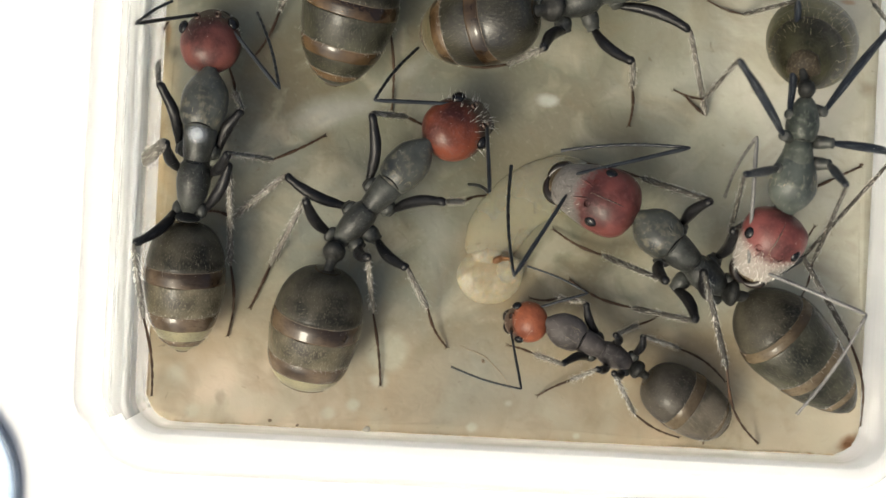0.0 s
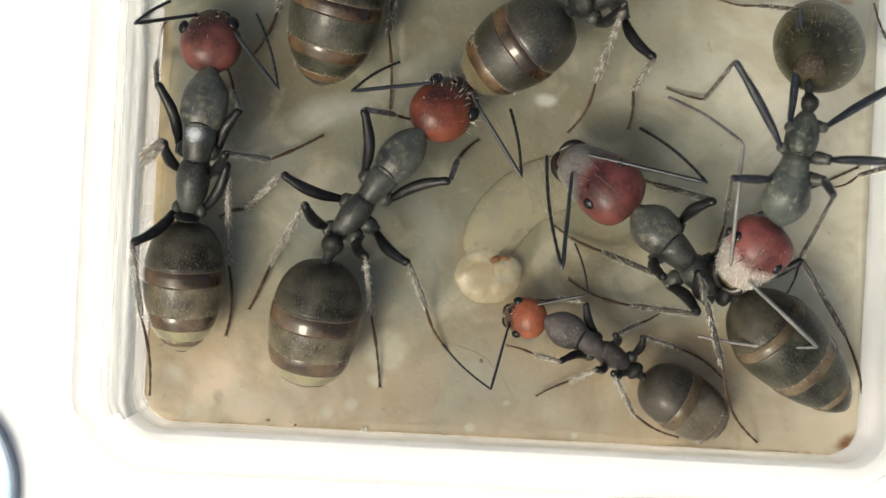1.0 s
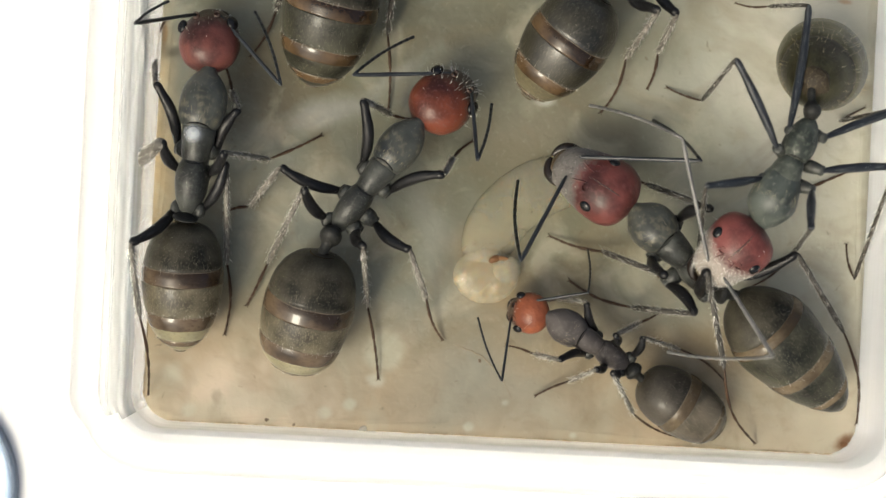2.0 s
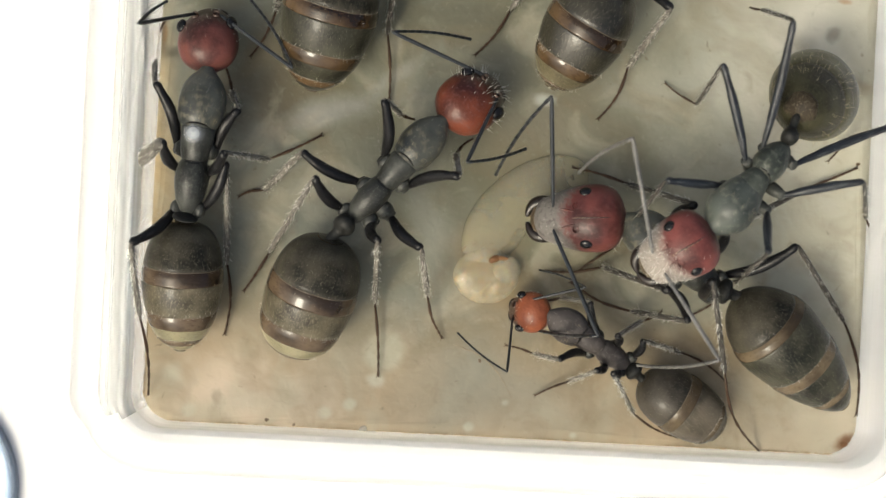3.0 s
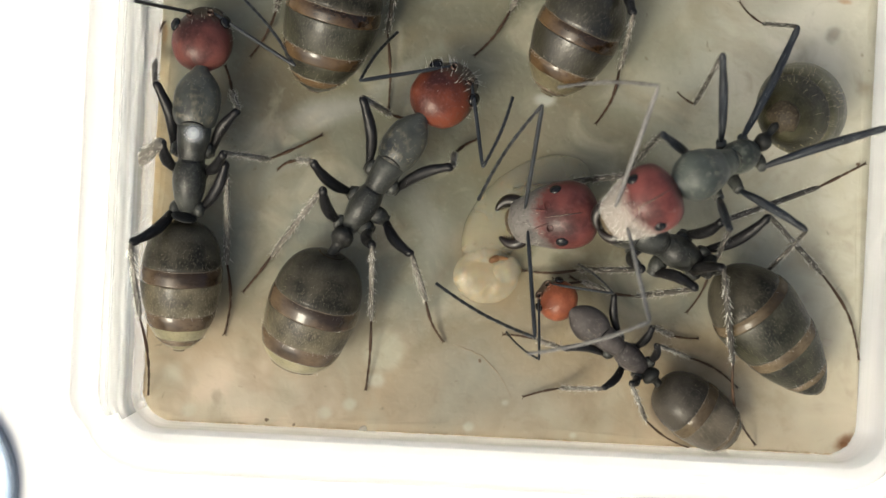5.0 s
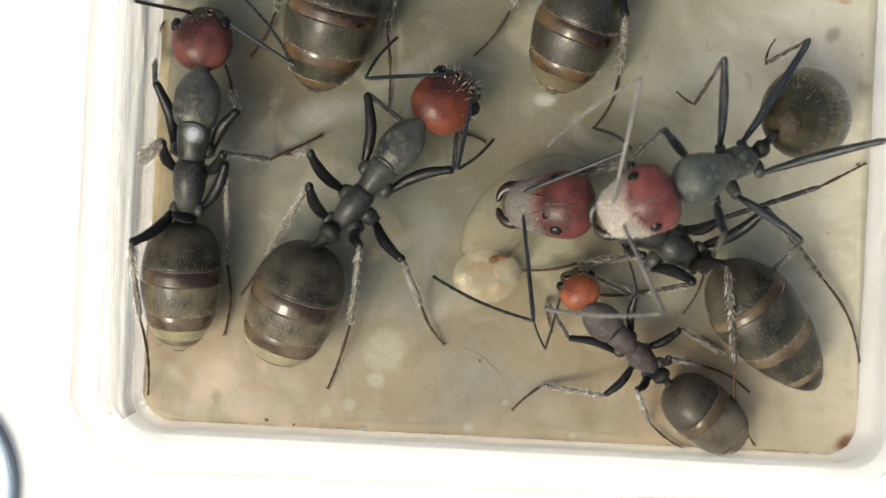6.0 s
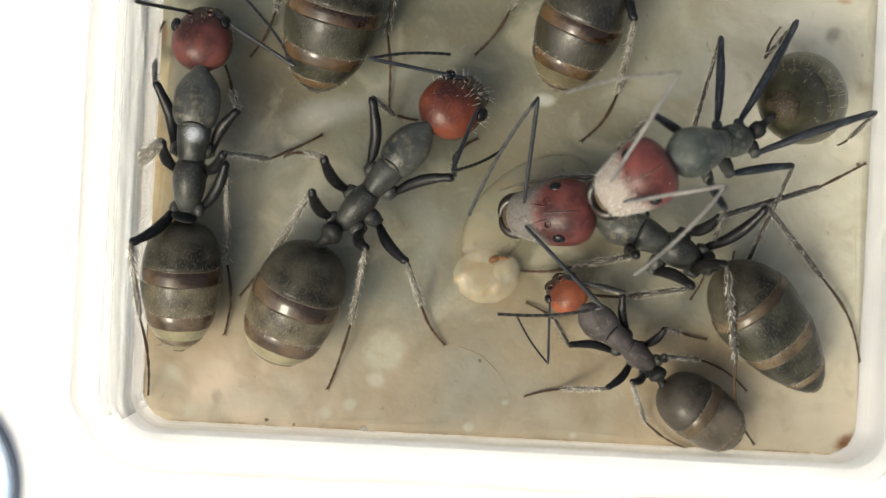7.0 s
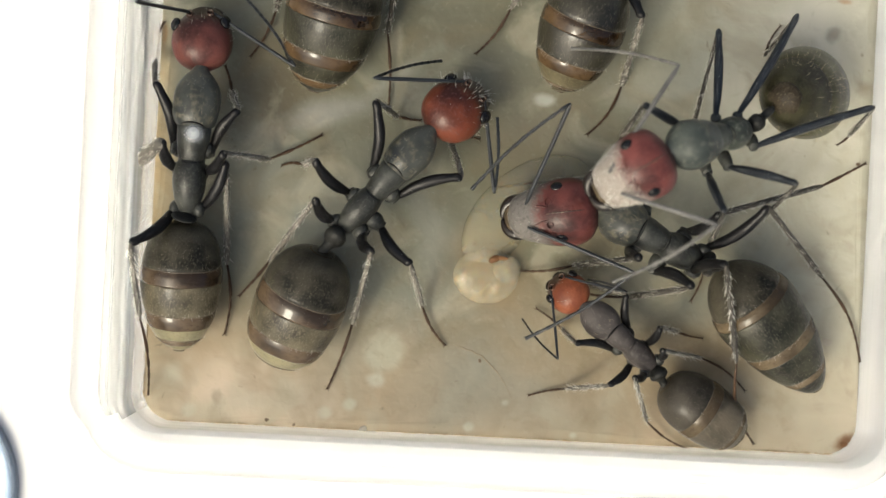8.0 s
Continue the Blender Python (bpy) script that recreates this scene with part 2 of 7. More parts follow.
OLIVE_DARK = material("dark olive downed cuticle", (0.007, 0.0072, 0.005), 0.34, second=(0.052, 0.050, 0.034), third=(0.080, 0.076, 0.052), scale=1.0, fine=18, bump=0.5, gloss=0.16, coat=0.2, spread=0.4, streak=1.6)
GOLDEN = material("golden-downed cuticle", (0.14, 0.125, 0.07), 0.3, second=(0.27, 0.245, 0.145), third=(0.06, 0.05, 0.028), scale=1.1, fine=13, bump=0.5, gloss=0.3, coat=0.3)
BAND = material("brown translucent membrane", (0.020, 0.0125, 0.0075), 0.22, second=(0.100, 0.070, 0.043), third=(0.034, 0.022, 0.013), scale=0.75, fine=5, bump=0.15, coat=0.65, coat_rough=0.03, gloss=0.08, spread=0.28, streak=0.35)
BAND_WARM = material("warm brown translucent membrane", (0.013, 0.0070, 0.0032), 0.2, second=(0.085, 0.053, 0.026), third=(0.028, 0.016, 0.008), scale=0.75, fine=5, bump=0.15, coat=0.65, coat_rough=0.03, gloss=0.08, spread=0.28, streak=0.35)
UMBER = material("umber-downed cuticle", (0.035, 0.030, 0.018), 0.34, second=(0.11, 0.095, 0.055), third=(0.20, 0.175, 0.11), scale=0.8, fine=15, bump=0.5, gloss=0.25, coat=0.2, streak=2.0)
RIM = material("pale hind rim of a plate", (0.06, 0.046, 0.031), 0.2, second=(0.17, 0.14, 0.10), third=(0.04, 0.03, 0.02), scale=1.6, fine=8, bump=0.2, coat=0.5, coat_rough=0.05, gloss=0.15)
PRONOTE = material("slate-grey cuticle with golden flecks", (0.013, 0.0155, 0.0165), 0.36, second=(0.060, 0.063, 0.055), third=(0.145, 0.130, 0.090), scale=0.75, fine=4.5, bump=0.5, spread=0.3, gloss=0.35)
SLATE = material("blue-grey cuticle with pale flecks", (0.016, 0.021, 0.022), 0.4, second=(0.066, 0.076, 0.067), third=(0.165, 0.170, 0.135), scale=0.8, fine=4, bump=0.5, spread=0.3, gloss=0.35)
SUTURE = material("black seam of the thorax", (0.004, 0.004, 0.0045), 0.5, second=(0.010, 0.010, 0.010), scale=2.0, fine=12, bump=0.2, gloss=0.1)
STALK = material("dark grey waist cuticle", (0.009, 0.009, 0.0085), 0.42, second=(0.026, 0.0265, 0.025), third=(0.04, 0.039, 0.035), scale=1.0, fine=10, bump=0.4, gloss=0.15)
KNOB = material("speckled brown cuticle", (0.016, 0.0125, 0.009), 0.4, second=(0.042, 0.033, 0.022), third=(0.15, 0.125, 0.08), scale=1.5, fine=15, bump=0.9, gloss=0.12)
FEMUR = material("black leg cuticle", (0.003, 0.003, 0.0035), 0.34, second=(0.010, 0.010, 0.011), third=(0.026, 0.025, 0.024), scale=1.2, fine=12, bump=0.7, gloss=0.2, coat=0.06, coat_rough=0.16, streak=4.0)
# pale lengthwise streaks put the thighs' bright sheen lines into the colour
LONG_SHANK = material("blue-black thigh with painted sheen lines", (0.006, 0.0075, 0.010), 0.34, second=(0.018, 0.022, 0.028), third=(0.13, 0.135, 0.14), scale=1.0, fine=16, bump=0.6, gloss=0.3, streak=14.0)
TIBIA = material("grey downed shin", (0.05, 0.046, 0.04), 0.5, second=(0.16, 0.15, 0.13), third=(0.36, 0.34, 0.30), scale=1.0, fine=9, bump=0.6, gloss=0.15)
SHIN_DARK = material("dark downed shin", (0.022, 0.020, 0.017), 0.45, second=(0.06, 0.056, 0.05), third=(0.13, 0.12, 0.10), scale=1.0, fine=9, bump=0.6, gloss=0.15)
TARSUS = material("brown foot cuticle", (0.030, 0.018, 0.012), 0.45, second=(0.078, 0.046, 0.028), third=(0.02, 0.013, 0.009), scale=1.2, fine=12, bump=0.3, gloss=0.15)
FEELER = material("blue-black feeler cuticle", (0.010, 0.0115, 0.0135), 0.3, second=(0.026, 0.030, 0.035), third=(0.045, 0.05, 0.055), scale=1.0, fine=12, bump=0.4, gloss=0.4, streak=5.0)
PALE_FEELER = material("pale grey feeler", (0.06, 0.06, 0.06), 0.4, second=(0.17, 0.165, 0.155), third=(0.26, 0.25, 0.235), scale=0.8, fine=9, bump=0.3)
HAIR = material("white hair", (0.74, 0.72, 0.64), 0.35, second=(0.82, 0.80, 0.74), third=(0.6, 0.55, 0.42), scale=1.0)
PALE_HAIR = material("pale grey hair", (0.45, 0.43, 0.38), 0.4, second=(0.58, 0.56, 0.50), third=(0.34, 0.31, 0.25), scale=1.5)
DOWN = material("olive-gold down", (0.17, 0.15, 0.10), 0.4, second=(0.24, 0.21, 0.14), third=(0.12, 0.10, 0.06), scale=2.0)
SILVER_HAIR = material("silvery down", (0.28, 0.265, 0.24), 0.45, second=(0.40, 0.38, 0.35), third=(0.2, 0.16, 0.13), scale=2.0)
GOLD_HAIR = material("golden hair", (0.46, 0.38, 0.22), 0.3, second=(0.62, 0.54, 0.36), scale=1.0)
EYE_BLACK = material("black eye", (0.005, 0.005, 0.006), 0.25, second=(0.010, 0.010, 0.011), scale=3, fine=30, bump=0.3, coat=0.35, coat_rough=0.05, gloss=0.12)
FURROW = material("dark red furrow", (0.010, 0.004, 0.004), 0.4, second=(0.022, 0.008, 0.007), scale=2.0, fine=10, bump=0.3)
LIP = material("golden-brown lip", (0.028, 0.019, 0.010), 0.35, second=(0.085, 0.060, 0.032), third=(0.15, 0.12, 0.08), scale=2.0, fine=10, bump=0.5, coat=0.3)
MANDIBLE = material("black toothed jaw", (0.004, 0.0035, 0.003), 0.3, second=(0.018, 0.012, 0.009), scale=1.6, fine=8, bump=0.3, coat=0.15, gloss=0.3)
DARK_FACE = ((0.045, 0.026, 0.02), (0.14, 0.12, 0.10))
SILVER = ((0.135, 0.125, 0.115), (0.022, 0.016, 0.014))
MAROON = material("maroon head cuticle", (0.028, 0.0105, 0.0100), 0.38, second=(0.112, 0.0385, 0.0320), third=(0.10, 0.042, 0.036), scale=0.9, fine=9, bump=0.5, spread=0.24, gloss=0.2, coat=0.1, coat_rough=0.2, front=(1.55, 0.3, *DARK_FACE))
CRIMSON = material("dark red major's head", (0.032, 0.0100, 0.0096), 0.36, second=(0.110, 0.0345, 0.0305), third=(0.11, 0.045, 0.041), scale=0.8, fine=7, bump=0.5, spread=0.24, gloss=0.2, coat=0.1, coat_rough=0.2, front=(2.05, 0.34, *SILVER))
ROSE = material("rose-red major's head", (0.052, 0.0165, 0.0155), 0.36, second=(0.150, 0.0455, 0.0410), third=(0.15, 0.055, 0.050), scale=0.8, fine=12, bump=0.5, spread=0.24, gloss=0.2, coat=0.1, coat_rough=0.2, front=(1.60, 0.32, (0.26, 0.235, 0.21), (0.12, 0.07, 0.06)))
RUST = material("rust-red head cuticle", (0.036, 0.0105, 0.0085), 0.34, second=(0.138, 0.0375, 0.0205), third=(0.125, 0.058, 0.048), scale=0.6, fine=9, bump=0.5, spread=0.24, gloss=0.2, coat=0.1, coat_rough=0.2, front=(1.6, 0.3, *DARK_FACE))
ORANGE = material("orange head cuticle", (0.118, 0.0345, 0.0175), 0.38, second=(0.245, 0.0760, 0.0370), third=(0.14, 0.035, 0.02), scale=1.0, fine=12, bump=0.5, spread=0.24, gloss=0.2, coat=0.1, coat_rough=0.2, front=(1.0, 0.2, (0.06, 0.035, 0.025), (0.16, 0.13, 0.1)))
LARVA = material("pale larva skin", (0.43, 0.36, 0.215), 0.35, second=(0.53, 0.475, 0.335), third=(0.46, 0.375, 0.215), scale=0.5, fine=5, bump=0.2, sub=0.4, coat=0.6)
GHOST = material("yellowish translucent larva skin", (0.42, 0.385, 0.25), 0.3, second=(0.25, 0.24, 0.195), third=(0.33, 0.30, 0.20), scale=0.3, fine=3, bump=0.1, spread=0.4, sub=0.4, coat=0.5)
GHOST.node_tree.nodes["Principled BSDF"].inputs["Alpha"].default_value = 0.38
LARVA.node_tree.nodes["Principled BSDF"].inputs["Alpha"].default_value = 0.28
BROWN = material("brown stain", (0.11, 0.045, 0.013), 0.7, second=(0.18, 0.085, 0.03), third=(0.06, 0.024, 0.01), scale=1.5, fine=10, bump=0.4)
SEAM = material("tan residue", (0.24, 0.16, 0.08), 0.7, second=(0.28, 0.20, 0.12), third=(0.14, 0.075, 0.03), scale=0.6, fine=6, bump=0.4)
CRACK = material("pale brown crack filling", (0.27, 0.215, 0.14), 0.7, second=(0.32, 0.26, 0.18), third=(0.22, 0.16, 0.10), scale=0.9, fine=6, bump=0.2)
SPECK = material("brown dirt", (0.10, 0.065, 0.038), 0.85, second=(0.16, 0.12, 0.08), scale=2, fine=12, bump=0.5)
DROP = material("milky drop", (0.42, 0.45, 0.48), 0.4, second=(0.55, 0.58, 0.62), scale=1.0, fine=5, coat=0.3)
DROP_AT = (-8.32, 3.85, 2.9)


def thinning(m, at, inner, outer, most):
    """Lets a milky skin thin out from its middle to its edge (millimetres)."""
    n, l = m.node_tree.nodes, m.node_tree.links
    co, gap, span = n.new("ShaderNodeTexCoord"), n.new("ShaderNodeVectorMath"), n.new("ShaderNodeMapRange")
    gap.operation, gap.inputs[1].default_value = "DISTANCE", tuple(c * MM for c in at)
    span.interpolation_type = "SMOOTHSTEP"
    span.inputs["From Min"].default_value, span.inputs["From Max"].default_value = inner * MM, outer * MM
    span.inputs["To Min"].default_value, span.inputs["To Max"].default_value = most, 0.0
    l.new(co.outputs["Object"], gap.inputs[0])
    l.new(gap.outputs["Value"], span.inputs["Value"])
    l.new(span.outputs[0], n["Principled BSDF"].inputs["Alpha"])


thinning(DROP, DROP_AT, 0.10, 0.40, 0.85)
WATER = clear("water", (0.95, 0.97, 1.0), 0.25, 1.33)
MILKY = material("milky residue", (0.34, 0.31, 0.25), 0.4, second=(0.42, 0.39, 0.33), third=(0.36, 0.32, 0.26), scale=0.9, fine=6, bump=0.2)
PALE_BLUE = material("pale blue plastic", (0.42, 0.55, 0.72), 0.3, second=(0.55, 0.66, 0.80), scale=0.5, fine=5, bump=0.05)
NAVY = material("dark blue plastic", (0.13, 0.17, 0.23), 0.3, second=(0.17, 0.21, 0.28), scale=0.5, fine=5, bump=0.05)


# ---- mesh helpers: numbers in millimetres ----
def part(name, bm, mat, parent=None, label=""):
    """Links a bmesh, scaled from millimetres, as one mesh object."""
    bmesh.ops.recalc_face_normals(bm, faces=bm.faces)
    me = bpy.data.meshes.new(name)
    for v in bm.verts:
        v.co *= MM
    bm.to_mesh(me)
    bm.free()
    for p in me.polygons:
        p.use_smooth = True
    me.materials.append(mat)
    ob = new(name, me)
    if parent:
        ob.parent = parent
    if label:
        tagged(ob, label)
    return ob


def curve(knots, x):
    """Smooth interpolation in a short table of (x, values...)."""
    if x <= knots[0][0]:
        return knots[0][1:]
    for i in range(len(knots) - 1):
        a, b = knots[i], knots[i + 1]
        if x <= b[0]:
            before, after = knots[max(i - 1, 0)], knots[min(i + 2, len(knots) - 1)]
            h = b[0] - a[0]
            f = (x - a[0]) / h
            got = []
            for c in range(1, len(a)):
                da, db = (b[c] - before[c]) / (b[0] - before[0]) * h, (after[c] - a[c]) / (after[0] - a[0]) * h
                got.append((2 * f**3 - 3 * f**2 + 1) * a[c] + (f**3 - 2 * f**2 + f) * da + (3 * f**2 - 2 * f**3) * b[c] + (f**3 - f**2) * db)
            return tuple(got)
    return knots[-1][1:]


def loft(bm, stations, sides=16, axis=None):
    """Skins rings (x, half width, half height, centre z[, centre y]) into a closed body along x."""
    rings = []
    for st in stations:
        x, w, h, zc = st[:4]
        yc = st[4] if len(st) > 4 else 0
        rings.append([bm.verts.new((x, yc + w * math.cos(k * math.tau / sides), zc + h * math.sin(k * math.tau / sides))) for k in range(sides)])
    for r, s in zip(rings, rings[1:]):
        for k in range(sides):
            bm.faces.new((r[k], r[(k + 1) % sides], s[(k + 1) % sides], s[k]))
    bm.faces.new(rings[0][::-1])
    bm.faces.new(rings[-1])
    return bm


def rough(bm, depth=0.02, grain=1.6, seed=0.0):
    """Small natural unevenness, in millimetres."""
    for v in bm.verts:
        q = v.co * grain + Vector((seed, seed * 0.7, 0))
        v.co += noise.noise_vector(q) * depth + noise.noise_vector(q * 2.7) * depth * 0.45
    return bm


def shaped(knots, length, width, height, count=24, sides=18, lift=0.0, bow=0.0):
    """A body along x from a table of (fraction, half-width share, half-height share, centre z share)."""
    bm = bmesh.new()
    st = []
    for i in range(count + 1):
        f = knots[0][0] + (knots[-1][0] - knots[0][0]) * (0.5 - 0.5 * math.cos(math.pi * i / count))
        w, h, z = curve(knots, f)
        st.append((f * length, max(w, 0.012) * width / 2, max(h, 0.012) * height / 2, z * height / 2 + lift, bow * length * math.sin(math.pi * min(max(f, 0), 1))))
    return loft(bm, st, sides)


def hair(bm, root, tip, thick=0.012):
    """One thin three-sided hair."""
    root, tip = Vector(root), Vector(tip)
    d = (tip - root).normalized()
    a = d.orthogonal().normalized()
    b = d.cross(a)
    base = [bm.verts.new(root + thick * (a * math.cos(k * math.tau / 3) + b * math.sin(k * math.tau / 3))) for k in range(3)]
    top = bm.verts.new(tip)
    for k in range(3):
        bm.faces.new((base[k], base[(k + 1) % 3], top))


def bristles(name, knots, length, width, height, count, long, parent, rnd, span=(0.0, 1.0), lean=0.6, thick=0.011, upper=False, mat=None, bow=0.0):
    """Hairs that stand on a shaped body and lean towards its far end."""
    bm = bmesh.new()
    for _ in range(count):
        f = rnd.uniform(*span)
        w, h, z = curve(knots, f)
        g = rnd.uniform(0.1, math.pi - 0.1) if upper else rnd.uniform(0, math.tau)
        n = Vector((0, math.cos(g), math.sin(g)))
        p = Vector((f * length, max(w, 0.012) * width / 2 * n.y, max(h, 0.012) * height / 2 * n.z + z * height / 2))
        p.x += bow * length * p.z / (height / 2)
        k = long * rnd.uniform(0.6, 1.3)
        hair(bm, p - n * 0.01, p + n * k * (1 - lean * 0.5) + Vector((k * lean * rnd.uniform(0.6, 1.3), rnd.uniform(-0.2, 0.2) * k, rnd.uniform(-0.2, 0.2) * k)), thick)
    return part(name, bm, mat or HAIR, parent, "fine pale hairs")


# ---- the setting: table, plaster floor, clear box ----
def rounded(cx, cy, half_x, half_y, r, turn, z, n=8):
    got = []
    for sx, sy, a0 in ((1, 1, 0), (-1, 1, 90), (-1, -1, 180), (1, -1, 270)):
        for k in range(n + 1):
            a = radians(a0 + 90 * k / n)
            x, y = sx * (half_x - r) + r * math.cos(a), sy * (half_y - r) + r * math.sin(a)
            c, s = math.cos(turn), math.sin(turn)
            got.append(Vector((cx + c * x - s * y, cy + s * x + c * y, z)))
    return got


def worn(loop, depth, seed, calm=None):
    """Breaks the long sides of a loop into short pieces that stray a little, like scratched moulded plastic."""
    got = []
    for a, b in zip(loop, loop[1:] + loop[:1]):
        count = 48 if (b - a).length > 5 else 1
        for k in range(count):
            p = a.lerp(b, k / count)
            got.append(p + noise.noise_vector(p * 0.8 + Vector((0, 0, seed * 5.3))) * depth * (1 - calm(p) if calm else 1))
    return got


def rings_mesh(loops, close=False):
    bm = bmesh.new()
    made = [[bm.verts.new(p) for p in loop] for loop in loops]
    pairs = list(zip(made, made[1:])) + ([(made[-1], made[0])] if close else [])
    for a, b in pairs:
        for k in range(len(a)):
            bm.faces.new((a[k], a[(k + 1) % len(a)], b[(k + 1) % len(a)], b[k]))
    if not close:
        bm.faces.new(made[0][::-1])
        bm.faces.new(made[-1])
    return bm


BOX = (2.83, 10.3)
FLOOR_X, FLOOR_Y = 12.63, 17.0


def ring_at(grow, z, r=1.1):
    return rounded(*BOX, FLOOR_X + grow, FLOOR_Y + grow, max(r + grow, 0.3), TURN, z)


def slab(x0, x1, y0, y1, z0, z1):
    """A plain slab, in metres."""
    b = bmesh.new()
    bmesh.ops.create_cube(b, size=1)
    for v in b.verts:
        v.co = Vector(((x0, x1)[v.co.x > 0], (y0, y1)[v.co.y > 0], (z0, z1)[v.co.z > 0])) / MM
    return b


def flat(ob):
    for p in ob.data.polygons:
        p.use_smooth = False
    return ob


bm = slab(-0.08, 0.086, -0.075, 0.095, -0.0046, -0.0026)
tagged(flat(part("table", bm, PAPER)), "white paper-covered table under the clear box", "table", kind="structure")

bm = bmesh.new()
nx, ny = 64, 84
grid = {}
for i in range(nx + 1):
    for j in range(ny + 1):
        u, v = 2 * i / nx - 1, 2 * j / ny - 1
        x, y = u * FLOOR_X, v * FLOOR_Y
        over = Vector((max(abs(x) - (FLOOR_X - 1.1), 0), max(abs(y) - (FLOOR_Y - 1.1), 0)))
        if over.length > 1.1:
            over = over.normalized() * 1.1
            x, y = math.copysign(FLOOR_X - 1.1 + over.x, x), math.copysign(FLOOR_Y - 1.1 + over.y, y)
        c, s = math.cos(TURN), math.sin(TURN)
        p = Vector((BOX[0] + c * x - s * y, BOX[1] + s * x + c * y, 0))
        p.z = 0.03 * noise.noise(p * 0.5) + 0.012 * noise.noise(p * 2.0) - 0.03
        grid[i, j] = bm.verts.new(p)
for i in range(nx):
    for j in range(ny):
        bm.faces.new((grid[i, j], grid[i + 1, j], grid[i + 1, j + 1], grid[i, j + 1]))
edge = [e for e in bm.edges if e.is_boundary]
low = bmesh.ops.extrude_edge_only(bm, edges=edge)["geom"]
for v in low:
    if isinstance(v, bmesh.types.BMVert):
        v.co.z = -1.45
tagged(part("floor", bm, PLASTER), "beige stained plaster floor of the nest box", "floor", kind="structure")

HIGH = 3.0
# inner face, a ridged rim, a step and an outer shoulder
SECTION = ((0.03, -1.5), (0.03, 0.4), (0.06, 1.6), (0.08, HIGH - 0.08), (0.12, HIGH), (0.22, HIGH - 0.02), (0.28, HIGH - 0.10), (0.36, HIGH - 0.02), (0.50, HIGH), (0.60, HIGH - 0.03),
           (0.68, HIGH - 0.16), (0.74, HIGH - 0.5), (0.84, HIGH - 0.72), (0.98, HIGH - 0.78), (1.12, HIGH - 0.95), (1.20, HIGH - 1.3), (1.24, HIGH - 1.8), (1.27, -2.3), (1.1, -2.55), (0.2, -2.55))


def at_front(p):
    """1 along the front of the box, 0 along its sides."""
    back = -math.sin(TURN) * (p.x - BOX[0]) + math.cos(TURN) * (p.y - BOX[1])
    return min(1.0, max(0.0, (-FLOOR_Y + 0.8 - back) / 0.7))


def wall_loop(k, grow, z):
    """One ring of the wall; along the front it is plain, without the ridges."""
    plain = z if z < 2.9 and grow < 0.6 else HIGH - 0.9 * max(0.0, grow - 0.5) ** 2 if z > 0 else z
    got = [p.lerp(q, at_front(p)) for p, q in zip(ring_at(grow, z), ring_at(grow * 0.7, plain))]
    return worn(got, 0.02 if grow > 0.1 and z > 0 else 0.0, k, at_front)


loops = [wall_loop(k, grow, z) for k, (grow, z) in enumerate(SECTION)]
bm = rings_mesh(loops, close=True)
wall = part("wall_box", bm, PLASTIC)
# left wall only: the streaked copy with dimmer light in its tints
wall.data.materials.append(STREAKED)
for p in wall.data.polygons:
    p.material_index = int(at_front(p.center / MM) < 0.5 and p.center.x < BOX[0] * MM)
wall.visible_shadow = False
tagged(wall, "clear plastic side walls of the small nest box", "wall", kind="structure")

# the upper wall, thin and clear, leaning out a little to its rounded rim
loops = []
for grow, z in ((1.30, 0.6), (1.34, 2.4), (1.36, 3.2), (1.40, 3.7), (1.50, 4.0), (1.60, 4.0), (1.68, 3.7), (1.70, 3.0), (1.66, 1.8), (1.60, -2.3), (1.30, -2.3)):
    loops.append([p.lerp(q, at_front(p)) for p, q in zip(ring_at(grow, z), ring_at(grow * 0.75, z))])
rim = part("wall_rim", rings_mesh(loops, close=True), HAZY)
rim.visible_shadow = False
tagged(rim, "thin clear upper wall of the nest box with a rounded rim", "wall", kind="structure")


# ---- ants ----
HEAD = ((0, 0.12, 0.12, 0), (0.04, 0.42, 0.42, 0), (0.14, 0.78, 0.75, 0.02), (0.3, 0.97, 0.95, 0.04), (0.48, 1.0, 1.0, 0.03), (0.64, 0.92, 0.9, 0),
        (0.78, 0.76, 0.7, -0.06), (0.9, 0.56, 0.5, -0.12), (0.97, 0.38, 0.34, -0.16), (1.0, 0.1, 0.1, -0.18))
HEAD_MAJOR = ((0, 0.14, 0.12, 0), (0.03, 0.5, 0.45, 0), (0.1, 0.82, 0.76, 0.02), (0.24, 1.0, 0.96, 0.04), (0.4, 1.0, 1.0, 0.03), (0.55, 0.93, 0.92, 0),
              (0.7, 0.8, 0.76, -0.06), (0.82, 0.68, 0.6, -0.12), (0.91, 0.54, 0.46, -0.18), (0.96, 0.2, 0.2, -0.2))
THORAX = ((-0.5, 0.26, 0.3, -0.12), (-0.42, 0.5, 0.55, -0.08), (-0.2, 0.57, 0.66, -0.02), (-0.13, 0.54, 0.64, -0.02), (0.05, 0.6, 0.68, 0.0), (0.3, 0.5, 0.6, -0.04), (0.44, 0.25, 0.3, -0.08))
MESONOTUM = ((-0.17, 0.40, 0.48, 0.06), (-0.12, 0.54, 0.65, 0.09), (-0.05, 0.63, 0.74, 0.11), (0.03, 0.70, 0.80, 0.12), (0.09, 0.70, 0.80, 0.11), (0.13, 0.6, 0.68, 0.08), (0.16, 0.3, 0.4, 0.05))
